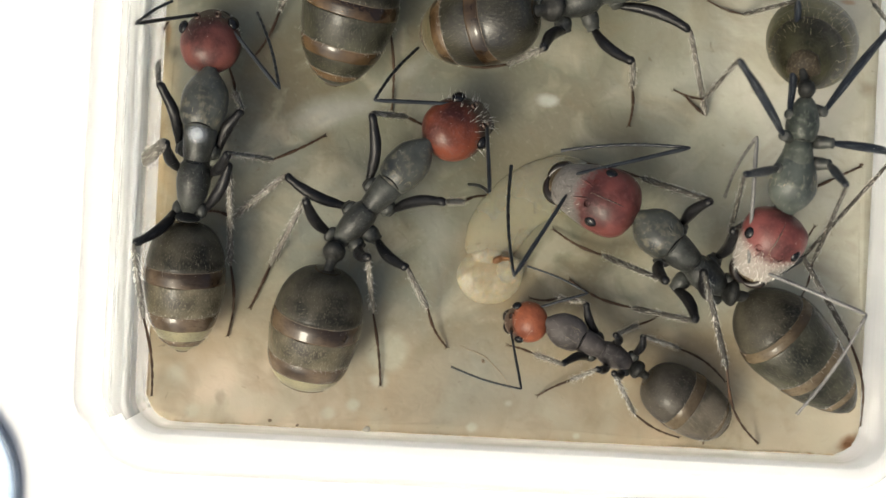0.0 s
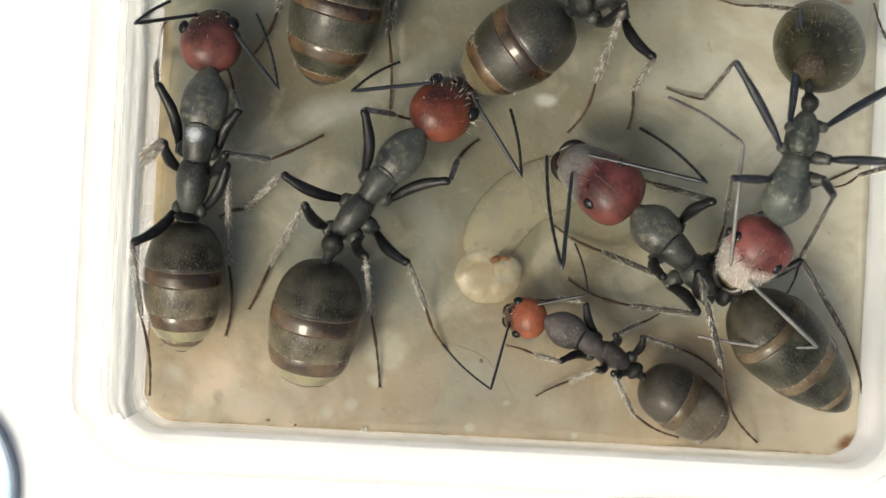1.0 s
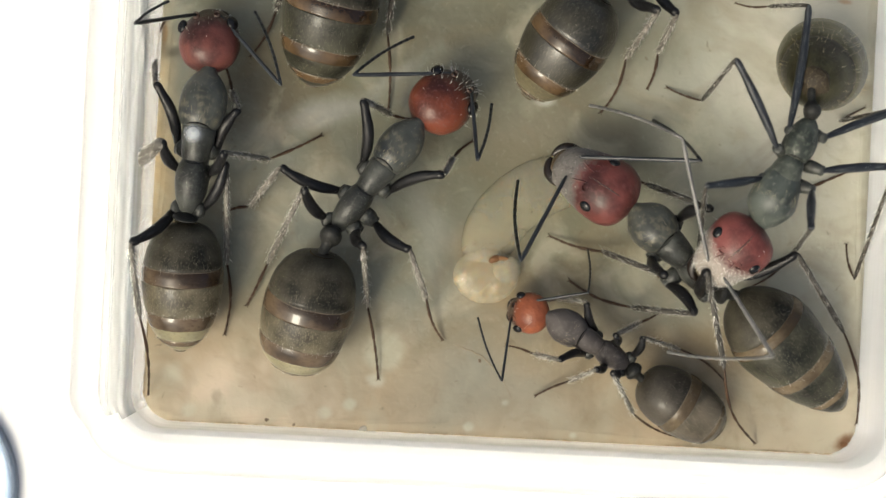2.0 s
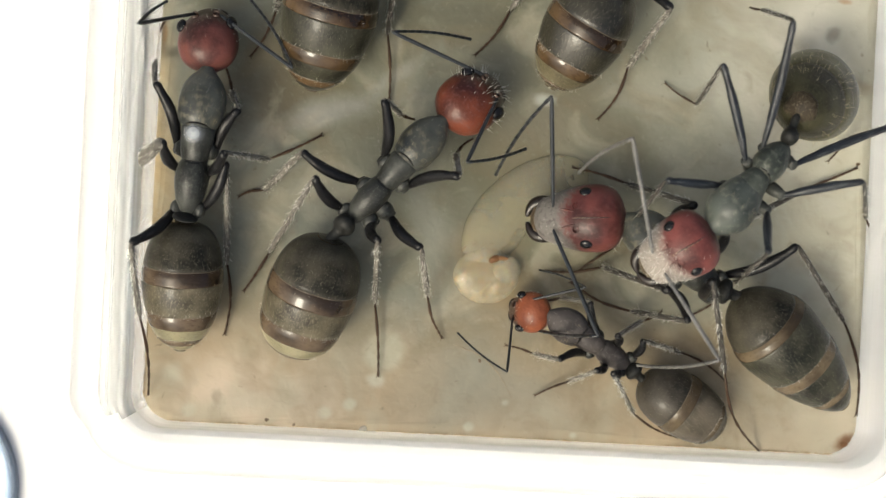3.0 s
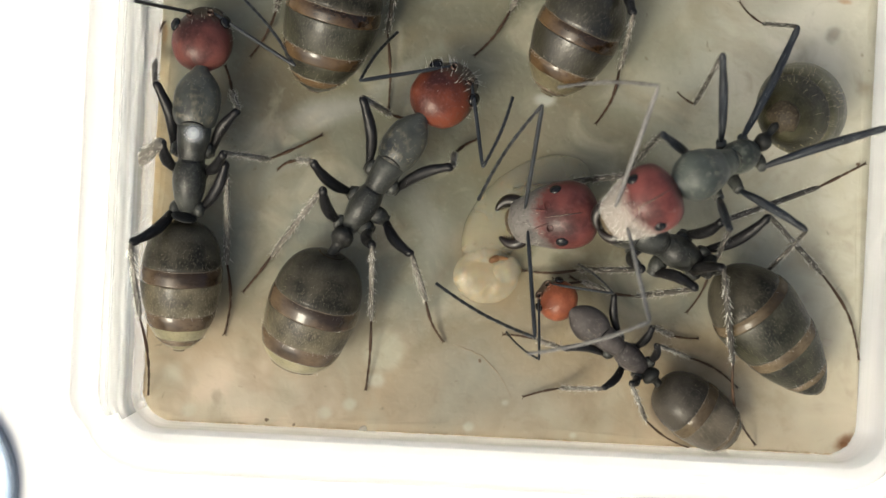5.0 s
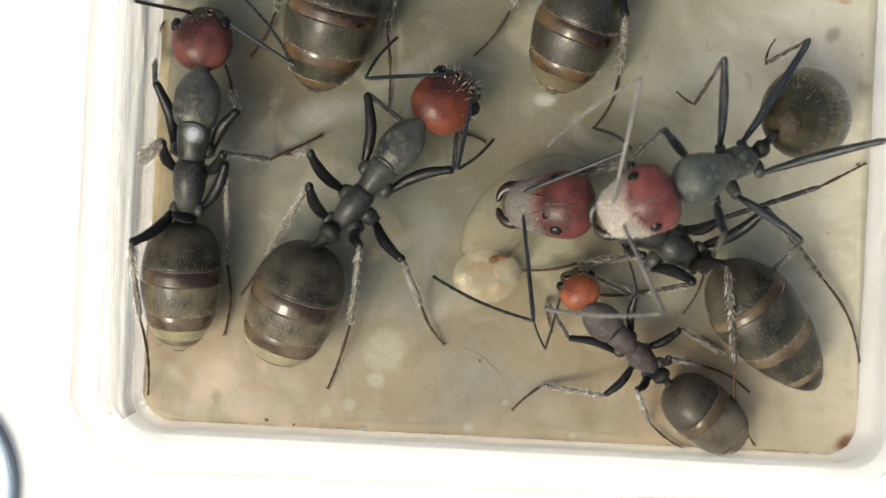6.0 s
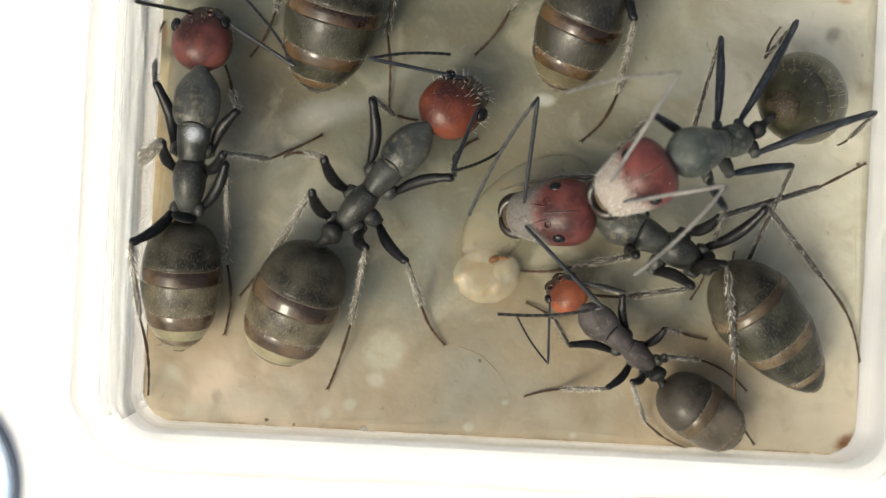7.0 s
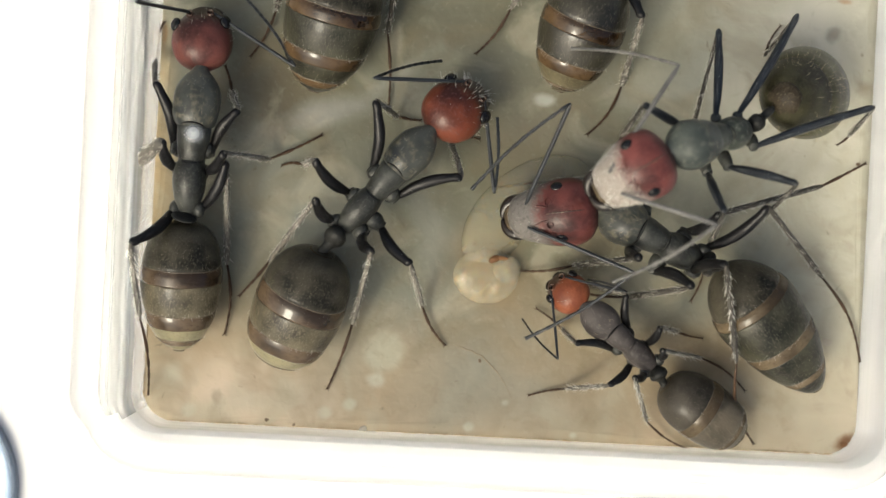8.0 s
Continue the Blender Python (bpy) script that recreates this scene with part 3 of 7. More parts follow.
PROPODEUM = ((-0.52, 0.20, 0.22, -0.12), (-0.49, 0.36, 0.38, -0.08), (-0.43, 0.52, 0.58, -0.03), (-0.35, 0.65, 0.75, 0.03), (-0.26, 0.70, 0.82, 0.06), (-0.18, 0.63, 0.74, 0.07), (-0.12, 0.46, 0.55, 0.04))
PRONOTUM = ((0.08, 0.6, 0.7, 0.06), (0.11, 0.8, 0.9, 0.1), (0.18, 0.95, 1.0, 0.14), (0.27, 1.0, 1.0, 0.12), (0.36, 0.92, 0.88, 0.06), (0.43, 0.68, 0.64, 0.0), (0.48, 0.42, 0.42, -0.05), (0.52, 0.22, 0.22, -0.06))
PRONOTUM_LONG = ((-0.06, 0.48, 0.55, 0.04), (0.0, 0.66, 0.76, 0.08), (0.1, 0.86, 0.92, 0.12), (0.22, 0.98, 1.0, 0.13), (0.31, 0.98, 0.95, 0.1), (0.39, 0.82, 0.78, 0.03), (0.45, 0.56, 0.54, -0.03), (0.49, 0.36, 0.36, -0.05), (0.52, 0.22, 0.22, -0.06))
GASTER = ((0, 0.1, 0.1, 0), (0.015, 0.34, 0.34, 0), (0.06, 0.62, 0.62, 0.02), (0.15, 0.84, 0.85, 0.03), (0.28, 0.97, 0.98, 0.03), (0.44, 1.0, 1.0, 0.02), (0.6, 0.98, 0.97, 0),
          (0.74, 0.91, 0.88, -0.03), (0.85, 0.79, 0.75, -0.06), (0.93, 0.60, 0.56, -0.08), (0.98, 0.35, 0.33, -0.1), (1.0, 0.08, 0.08, -0.1))
GASTER_TAPER = ((0, 0.1, 0.1, 0), (0.015, 0.34, 0.34, 0), (0.06, 0.62, 0.62, 0.02), (0.15, 0.84, 0.85, 0.03), (0.28, 0.97, 0.98, 0.03), (0.44, 1.0, 1.0, 0.02), (0.56, 0.97, 0.96, 0),
                (0.675, 0.89, 0.87, -0.02), (0.785, 0.77, 0.75, -0.04), (0.885, 0.58, 0.56, -0.07), (0.95, 0.37, 0.36, -0.09), (1.0, 0.07, 0.07, -0.1))
GASTER_LONG = ((0, 0.1, 0.1, 0), (0.02, 0.32, 0.32, 0), (0.08, 0.62, 0.62, 0.02), (0.18, 0.86, 0.88, 0.03), (0.32, 1.0, 1.0, 0.03), (0.46, 0.97, 0.97, 0.02), (0.6, 0.88, 0.87, 0),
               (0.74, 0.74, 0.72, -0.03), (0.85, 0.56, 0.54, -0.06), (0.93, 0.38, 0.4, -0.08), (0.98, 0.22, 0.22, -0.1), (1.0, 0.06, 0.06, -0.1))
GASTER_HUNG = ((0, 0.1, 0.1, 0), (0.02, 0.3, 0.3, 0), (0.08, 0.5, 0.5, 0), (0.2, 0.68, 0.68, 0), (0.355, 0.82, 0.82, 0), (0.46, 0.92, 0.92, 0), (0.6, 1.0, 1.0, 0),
               (0.74, 0.97, 0.95, -0.02), (0.86, 0.74, 0.72, -0.04), (0.94, 0.45, 0.44, -0.06), (1.0, 0.06, 0.06, -0.08))
LIMB = ((0, 0.45, 0.45, 0), (0.06, 0.66, 0.66, 0.04), (0.2, 0.88, 0.88, 0.2), (0.42, 1.04, 1.04, 0.3), (0.66, 1.0, 1.0, 0.28), (0.88, 0.76, 0.76, 0.12), (0.96, 0.80, 0.80, 0), (1.0, 0.4, 0.4, 0))
SHIN = ((0, 0.5, 0.5, 0), (0.05, 0.85, 0.85, 0), (0.3, 0.9, 0.9, 0.15), (0.7, 1.0, 1.0, 0.1), (0.94, 0.9, 0.9, 0), (1.0, 0.5, 0.5, 0))


BOW = 0.032


def bowed(bm, length, height, seed=0.0):
    """Bows the rings of a gaster: their backs lie further aft than their flanks, a little unevenly."""
    for v in bm.verts:
        v.co.x += BOW * length * v.co.z / (height / 2) + 0.022 * noise.noise(Vector((seed, v.co.y * 1.4, v.co.z * 1.4)))
    return bm


def tergite(f0, f1, length, width, height, mat, parent, shape, seed=0.0):
    """One plate of the gaster: a shell over the membrane, with a thin lip at its hind edge."""
    bm = bmesh.new()
    st = []
    count = 16
    for i in range(count + 1):
        f = f0 + (f1 - f0) * (1 - math.cos(math.pi / 2 * i / count) if f0 < 0.1 else i / count)
        w, h, z = curve(shape, f)
        out = 1.012 if f0 < 0.1 else 1.040 - 0.026 * i / count
        st.append((f * length, w * width / 2 * out, h * height / 2 * out, z * height / 2))
    x, w, h, z = st[-1]
    st.append((x + 0.02, w * 0.985, h * 0.985, z))
    loft(bm, st, 40)
    part("tergite", bowed(bm, length, height, seed), mat, parent)
    bm = bmesh.new()
    loft(bm, [(x - 0.008, w * 1.0, h * 1.0, z), (x + 0.008, w * 1.007, h * 1.007, z), (x + 0.034, w * 1.0, h * 1.0, z), (x + 0.044, w * 0.97, h * 0.97, z)], 40)
    part("tergite_rim", bowed(bm, length, height, seed), RIM, parent, "thin pale hind rim")


def membrane(f0, f1, length, width, height, mat, parent, shape, seed=0.0):
    """The bare glossy front of the next plate, which swells out from under the one before."""
    bm = bmesh.new()
    st = []
    for i in range(11):
        f = f0 - 0.006 + (f1 - f0 + 0.010) * i / 10
        w, h, z = curve(shape, f)
        out = 1.002 + 0.040 * min(1.0, i / 4) ** 0.7
        st.append((f * length, w * width / 2 * out, h * height / 2 * out, z * height / 2))
    x, w, h, z = st[-1]
    st.append((x + 0.015, w * 0.97, h * 0.97, z))
    loft(bm, st, 40)
    part("membrane", bowed(bm, length, height, seed), mat, parent, "bare glossy brown membrane")


def suture(f, lead, length, width, height, shape, parent, reach=0.8, thick=0.02):
    """A thin dark seam across the back, bowed towards the head by lead."""
    bm, rings = bmesh.new(), []
    for k in range(17):
        u = -1 + k / 8
        at = f + lead * math.cos(u * math.pi / 2)
        w, h, z = curve(shape, at)
        a = u * reach * math.pi / 2
        out = Vector((0, math.sin(a), math.cos(a)))
        mid = Vector((at * length, out.y * w * width / 2, out.z * h * height / 2 + z * height / 2))
        r = thick * (1.05 - u * u)
        rings.append([bm.verts.new(mid + Vector((math.cos(q * math.tau / 6) * r, 0, 0)) + out * math.sin(q * math.tau / 6) * r * 0.6) for q in range(6)])
    for u, v in zip(rings, rings[1:]):
        for q in range(6):
            bm.faces.new((u[q], u[(q + 1) % 6], v[(q + 1) % 6], v[q]))
    part("suture", bm, SUTURE, parent, "thin dark seam")


def mandible(hw, side, major):
    """A curved, tapering jaw with teeth on its inner edge, about its hinge."""
    j = bmesh.new()
    st = []
    long, wide = (0.34, 0.09) if major else (0.26, 0.07)
    for k in range(15):
        f = k / 14
        ang = 1.9 * f ** 1.15
        thick = hw * wide * (1.0 + 0.25 * math.sin(math.pi * f) - 0.72 * f ** 1.6)
        st.append((hw * long * math.sin(ang * 0.86) * 0.95, thick, thick * 0.85, -hw * 0.02 * f, side * hw * (0.05 * math.sin(1.3 * ang) - long * 0.62 * (1 - math.cos(ang)))))
    rings = []
    for i, (x, w, h, z, y) in enumerate(st):
        a, b = st[max(i - 1, 0)], st[min(i + 1, 14)]
        d = Vector((b[0] - a[0], b[4] - a[4], 0)).normalized()
        out = Vector((-d.y, d.x, 0))
        rings.append([j.verts.new(Vector((x, y, z)) + out * w * math.cos(k * math.tau / 12) + Vector((0, 0, h * math.sin(k * math.tau / 12)))) for k in range(12)])
    for r, q in zip(rings, rings[1:]):
        for k in range(12):
            j.faces.new((r[k], r[(k + 1) % 12], q[(k + 1) % 12], q[k]))
    j.faces.new(rings[0][::-1])
    j.faces.new(rings[-1])
    for k in (8, 9, 10, 11, 12):
        x, w, h, z, y = st[k]
        hair(j, (x - w * 0.5, y - side * w * 0.4, z), (x - w * 1.5, y - side * w * 1.1, z), hw * 0.022)
    return part("mandible", j, MANDIBLE, None, "black curved jaw with toothed inner edge")


def jaw_pose(ant, side, gape):
    """The jaw on its hinge at the front of the head, opened by gape degrees."""
    hl, hw = ant["head"]
    major = ant["major"]
    m = Matrix.Translation((hl * (0.80 if major else 0.86), side * hw * (0.235 if major else 0.22), -hw * 0.82 * 0.17))
    return m @ Matrix.Rotation(radians(side * gape), 4, "Z")


def bite(ant, rows):
    """Opens and shuts the jaws: seconds and degrees."""
    for side in (1, -1):
        key(ant["jaw", side], [(t, metres(jaw_pose(ant, side, along(rows, t)[0]))) for t in ticks(rows, rows)])


def build_ant(name, label, head, thorax, waist, gaster, skin, build="media", roll=0.0, seed=1, group="ants in the nest box", legs=0.15, hang=False, bristly=50, pale=True, warm=False, feelers=None, back=None, plates=None, bands=None, seams=(0.355, 0.46, 0.71, 0.815, 0.915, 0.945), belly=None, slim=1.0):
    """An ant with its parts; crawl(), step() and feel() give them their places."""
    rnd = random.Random(seed)
    a = new(name)
    a.empty_display_size = MM
    tagged(a, label, "ant", group)
    got = {"root": a, "roll": roll, "head": head, "thorax": thorax, "waist": waist, "gaster": gaster, "rnd": rnd, "legs": legs, "hang": hang, "pale": pale, "feelers": feelers or FEELER, "major": build == "major"}
    back = back or CUTICLE
    tl, tw = thorax
    t = got["trunk"] = part("thorax", rough(shaped(THORAX, tl, tw * slim, tw * 0.95, 34, 28), 0.024, 1.5, seed), back, a, "grey-black downy thorax")
    part("pronotum", rough(shaped(PRONOTUM_LONG if hang else PRONOTUM, tl, tw, tw * 0.92, 34, 28), 0.03, 1.3, seed), {CUTICLE: PRONOTE, DUSTY: SLATE}.get(back, back), t, "slate-grey front plate with golden down")
    part("mesonotum", rough(shaped(MESONOTUM, tl, tw * slim, tw * 0.95, 34, 28), 0.024, 1.5, seed), back, t)
    part("propodeum", rough(shaped(PROPODEUM, tl, tw * slim, tw * 0.95, 34, 28), 0.024, 1.5, seed), back, t)
    suture(-0.045 if hang else 0.095, 0.03, tl, tw, tw * 0.92, PRONOTUM_LONG if hang else PRONOTUM, t, 0.55, 0.03)
    suture(-0.14, -0.015, tl, tw * slim, tw * 0.95, PROPODEUM, t, 0.6, 0.022)
    bristles("hairs", PRONOTUM, tl, tw, tw * 0.92, 70, 0.10, t, rnd, (0.11, 0.26), 1.4, 0.003, mat=GOLD_HAIR)
    bristles("hairs", PRONOTUM, tl, tw, tw * 0.92, 140, 0.12, t, rnd, (0.1, 0.48), 1.3, 0.0022, mat=SILVER_HAIR)
    bristles("hairs", PROPODEUM, tl, tw * slim, tw * 0.95, 80, 0.10, t, rnd, (-0.47, -0.12), 1.2, 0.0022, mat=SILVER_HAIR)
    p = bmesh.new()
    loft(p, [(f * waist, w * tw * slim * (0.34 if hang else 0.5), h * tw * (0.34 if hang else 0.5), z * tw) for f, w, h, z in
             ((-0.25, 0.22, 0.25, -0.02), (0.0, 0.25, 0.30, 0.0), (0.10, 0.40, 0.46, 0.06), (0.24, 0.52, 0.60, 0.11), (0.42, 0.55, 0.62, 0.12), (0.56, 0.48, 0.52, 0.08), (0.66, 0.32, 0.34, 0.02), (0.76, 0.24, 0.25, 0.0), (1.0, 0.25, 0.26, -0.02), (1.16, 0.24, 0.24, -0.02), (1.3, 0.1, 0.1, -0.02), (1.32, 0.01, 0.01, -0.02))], 20)
    got["petiole"] = part("petiole", rough(p, 0.018, 2.0, seed), STALK, a, "dark knobbed waist")
    gl, gw = gaster
    belly = belly or GASTER
    plates = plates or (TERGITE, OLIVE, UMBER if warm else GOLDEN)
    skin_band, gh = bands or (BAND_WARM if warm else BAND), gw * 0.9
    g = got["rear"] = part("gaster", bowed(shaped(belly, gl, gw, gh, 30, 30), gl, gh, seed), skin_band, a, "banded gaster of olive-grey plates and brown membrane")
    for f0, f1, mat in ((0.002, seams[0], plates[0]), (seams[1], seams[2], plates[1]), (seams[3], seams[4], plates[2]), (seams[5], 0.988, plates[2])):
        tergite(f0, f1, gl, gw, gh, mat, g, belly, seed)
    for f0, f1 in ((seams[0], seams[1]), (seams[2], seams[3]), (seams[4], seams[5])):
        membrane(f0, f1, gl, gw, gh, skin_band, g, belly, seed)
    bristles("hairs", belly, gl, gw * 1.03, gw * 0.93, 30, 0.08, g, rnd, (seams[0] - 0.025, seams[0]), 1.0, 0.003, mat=SILVER_HAIR, bow=BOW)
    bristles("hairs", belly, gl, gw * 1.03, gw * 0.93, 500 if not hang else 120, 0.10, g, rnd, (0.04, seams[2]), 1.9, 0.0018, mat=DOWN, bow=BOW)
    bristles("hairs", belly, gl, gw * 1.03, gw * 0.93, 300, 0.11, g, rnd, (seams[3], 0.97), 1.9, 0.0022, mat=DOWN, bow=BOW)
    bristles("hairs", belly, gl, gw * 1.03, gw * 0.93, 110, 0.12, g, rnd, (seams[2] - 0.03, seams[2] + 0.01), 1.0, 0.0028, mat=PALE_HAIR, bow=BOW)
    bristles("hairs", belly, gl, gw * 1.03, gw * 0.93, 70, 0.11, g, rnd, (seams[4] - 0.03, seams[4] + 0.01), 1.0, 0.0025, mat=PALE_HAIR, bow=BOW)
    if hang:
        bristles("hairs", belly, gl, gw * 1.03, gw * 0.93, 220, 0.22, g, rnd, (0.15, 0.72), 0.2, 0.005, mat=GOLD_HAIR)
        k = bmesh.new()
        bmesh.ops.create_uvsphere(k, u_segments=24, v_segments=14, radius=0.56)
        bmesh.ops.transform(k, matrix=Matrix.LocRotScale((gl * 0.05, 0, 0), None, (0.55, 1, 1)), verts=k.verts)
        part("front_knob", rough(k, 0.06, 2.0, 3.0), KNOB, g, "speckled brown front of the gaster")
    hl, hw = head
    hh = hw * 0.82
    major = build == "major"
    shape = HEAD_MAJOR if major else HEAD
    h = got["skull"] = part("head", rough(shaped(shape, hl, hw, hh, 34, 32), 0.02, 0.9, seed), skin, a)
    eye_x, eye_y = (0.4, 0.38) if major else (0.58, 0.41)
    for side in (1, -1):
        e = bmesh.new()
        bmesh.ops.create_uvsphere(e, u_segments=16, v_segments=10, radius=0.5)
        size = 0.17 if major else 0.21
        bmesh.ops.transform(e, matrix=Matrix.LocRotScale((hl * eye_x, side * hw * eye_y, hh * 0.31), Euler((side * -0.75, 0, 0)), (hw * size * 1.15, hw * size, hw * size * 0.62)), verts=e.verts)
        part("eye", e, EYE_BLACK, h, "glossy black eye")
        jaw = mandible(hw, side, major)
        jaw.parent = h
        jaw.matrix_basis = metres(jaw_pose(got, side, 0.0))
        got["jaw", side] = jaw
        ring = bmesh.new()
        pts = [(hl * (0.5 if major else 0.68) + 0.12 * math.cos(k * math.tau / 14), side * hw * 0.17 + 0.11 * math.sin(k * math.tau / 14)) for k in range(14)]
        rows_ = [[ring.verts.new((x * (1 + 0.0) + (x - pts[0][0] + 0.12) * g, y, hh * lift_)) for x, y in pts] for g, lift_ in ((0.0, 0.30), (0.0, 0.475), (-0.25, 0.475), (-0.25, 0.30))]
        for u, v in zip(rows_, rows_[1:]):
            for k in range(14):
                ring.faces.new((u[k], u[(k + 1) % 14], v[(k + 1) % 14], v[k]))
        part("socket", ring, skin, h)
    lip = bmesh.new()
    bmesh.ops.create_uvsphere(lip, u_segments=14, v_segments=10, radius=0.5)
    bmesh.ops.transform(lip, matrix=Matrix.LocRotScale((hl * 0.93, 0, -hh * 0.14), None, (hl * 0.16, hw * 0.42, hh * 0.26)), verts=lip.verts)
    part("labrum", rough(lip, 0.03, 3.0, seed), LIP, h, "golden-brown upper lip")
    if major:
        line = bmesh.new()
        for k in range(9):
            f = 0.08 + 0.42 * k / 8
            w_, h_, z_ = curve(shape, f)
            top = h_ * hh / 2 + z_ * hh / 2
            hair(line, (f * hl, rnd.uniform(-0.02, 0.02), top - 0.01), (f * hl + 0.14, rnd.uniform(-0.06, 0.06), top + 0.06), 0.006)
        for y0, y1, f0, f1, r, mat in ((0.0, 0.0, 0.06, 0.52, 0.022, FURROW), (0.09, 0.15, 0.50, 0.68, 0.04, skin), (-0.09, -0.15, 0.50, 0.68, 0.04, skin)):
            ridge = bmesh.new()
            st = []
            for k in range(13):
                f = f0 + (f1 - f0) * k / 12
                w_, h_, z_ = curve(shape, f)
                y = hw * (y0 + (y1 - y0) * k / 12)
                top = h_ * hh / 2 * math.sqrt(max(0.0, 1 - (y / (w_ * hw / 2)) ** 2)) + z_ * hh / 2
                thick = r * math.sin(math.pi * (k + 0.4) / 12.8)
                st.append((f * hl, thick, thick * (0.35 if y0 == 0 else 1.3), top, y + 0.012 * noise.noise(Vector((f * 9, seed, 0)))))
            part("furrow" if y0 == 0 else "face_ridge", loft(ridge, st, 8), mat, h)
        part("midline_hairs", line, GOLD_HAIR, h, "golden hairs along the head's midline")
        bristles("face_hairs", shape, hl, hw, hh, 260 if skin is CRIMSON else 800, 0.1, h, rnd, (0.62 if skin is CRIMSON else 0.5, 0.95), 0.9, 0.005, mat=SILVER_HAIR if skin is CRIMSON else HAIR)
        bristles("hairs", shape, hl, hw, hh, 12, 0.16, h, rnd, (0.1, 0.85), 0.4, 0.005, upper=True)
    else:
        bristles("hairs", shape, hl, hw, hh, bristly, 0.32 if bristly > 100 else 0.14, h, rnd, (0.45, 0.97), 0.3, 0.0085 if bristly > 100 else 0.006)
        bristles("hairs", shape, hl, hw, hh, 10, 0.10, h, rnd, (0.2, 0.6), 0.4, 0.0045, upper=True)
    return got


def limb_mesh(length, radius, mat, name, parent, knots=LIMB, sides=12, count=20, label="", bow=0.0):
    return part(name, rough(shaped(knots, length, 2 * radius, 2 * radius, count, sides, bow=bow), radius * 0.09, 2.2, length), mat, parent, label)


def foot_mesh(length, radius, parent, bow=0.0):
    """A tarsus of five joints with two claws."""
    bm = bmesh.new()
    st = []
    ends = (0, 0.45, 0.63, 0.77, 0.88, 1.0)
    for a, b in zip(ends, ends[1:]):
        r = radius * (1.0 - 0.3 * a)
        for f, k in ((a + 0.004, 0.6), (a + (b - a) * 0.4, 0.8), (a + (b - a) * 0.75, 1.0), (b - 0.006, 0.85)):
            st.append((f * length, r * k, r * k, 0.25 * radius * math.sin(math.pi * f), bow * length * math.sin(math.pi * f)))
    loft(bm, st, 8)
    for s in (1, -1):
        hair(bm, (length * 0.98, 0, 0), (length + 0.07, s * 0.09, -0.02), radius * 0.45)
    return part("tarsus", bm, TARSUS, parent)


# ---- how an ant moves: joints in millimetres, in the box's space ----
STEP = 0.1


def along(rows, t):
    """The row at t, gliding from row to row without overshoot."""
    if t <= rows[0][0] or len(rows) == 1:
        return rows[0][1:]
    if t >= rows[-1][0]:
        return rows[-1][1:]
    i = max(k for k in range(len(rows) - 1) if rows[k][0] <= t)
    a, b = rows[i], rows[i + 1]
    h = b[0] - a[0]
    f = (t - a[0]) / h
    got = []
    for c in range(1, len(a)):
        d = (b[c] - a[c]) / h
        tan = []
        for k in (i, i + 1):
            if 0 < k < len(rows) - 1:
                d0 = (rows[k][c] - rows[k - 1][c]) / (rows[k][0] - rows[k - 1][0])
                d1 = (rows[k + 1][c] - rows[k][c]) / (rows[k + 1][0] - rows[k][0])
                tan.append(2 * d0 * d1 / (d0 + d1) if d0 * d1 > 0 else 0.0)
            else:
                tan.append(d)
        got.append((2 * f**3 - 3 * f**2 + 1) * a[c] + (f**3 - 2 * f**2 + f) * h * tan[0] + (3 * f**2 - 2 * f**3) * b[c] + (f**3 - f**2) * h * tan[1])
    return tuple(got)


def aimed(origin, to, roll=0.0):
    """A pose in millimetres at origin, with x towards to and z as far up as it goes."""
    x = (to - origin).normalized()
    y = Vector((0, 0, 1)).cross(x)
    y = y.normalized() if y.length > 1e-4 else Vector((0, 1, 0))
    z = x.cross(y)
    return Matrix.Translation(origin) @ Matrix((x, y, z)).transposed().to_4x4() @ Matrix.Rotation(radians(roll), 4, "X")


def metres(m):
    m = m.copy()
    m.translation *= MM
    return m


def ticks(*tables):
    """The times at which to key: none for what keeps still."""
    if all(len(t) == 1 for t in tables):
        return [0.0]
    return [round(k * STEP, 3) for k in range(81)]


def key(ob, rows):
    still = all((m.translation - rows[0][1].translation).length < 1e-7 and max(abs(a - b) for u, v in zip(m, rows[0][1]) for a, b in zip(u, v)) < 1e-4 for _, m in rows)
    if still:
        ob.matrix_basis = rows[0][1]
    else:
        walk(ob, rows)


def crawl(ant, spine, face, tail):
    """Places the body: spine (waist, neck), face (front of the head), tail (front and end of the gaster)."""
    tl, hl = ant["thorax"][0], ant["head"][0]
    ant["spine"], ant["face"] = spine, face
    parts = {"root": [], "trunk": [], "skull": [], "petiole": [], "rear": []}
    for t in ticks(spine, face, tail):
        m = rooted(ant, t)
        inv = m.inverted()
        w, n = Vector(along(spine, t)[:3]), Vector(along(spine, t)[3:])
        d, mid = (n - w).normalized(), (n + w) / 2
        neck, rear = mid + d * tl * 0.5, mid - d * tl * 0.5
        end = Vector(along(tail, t)[:3])
        joint = end if ant["hang"] else rear + (end - rear).normalized() * ant["waist"]
        parts["root"].append((t, metres(m)))
        parts["trunk"].append((t, metres(inv @ aimed(mid, n))))
        parts["skull"].append((t, metres(inv @ aimed(neck, Vector(along(face, t)), ant["roll"]))))
        parts["petiole"].append((t, metres(inv @ aimed(rear, end))))
        parts["rear"].append((t, metres(inv @ aimed(joint, Vector(along(tail, t)[3:])))))
    for name, rows in parts.items():
        key(ant[name], rows)


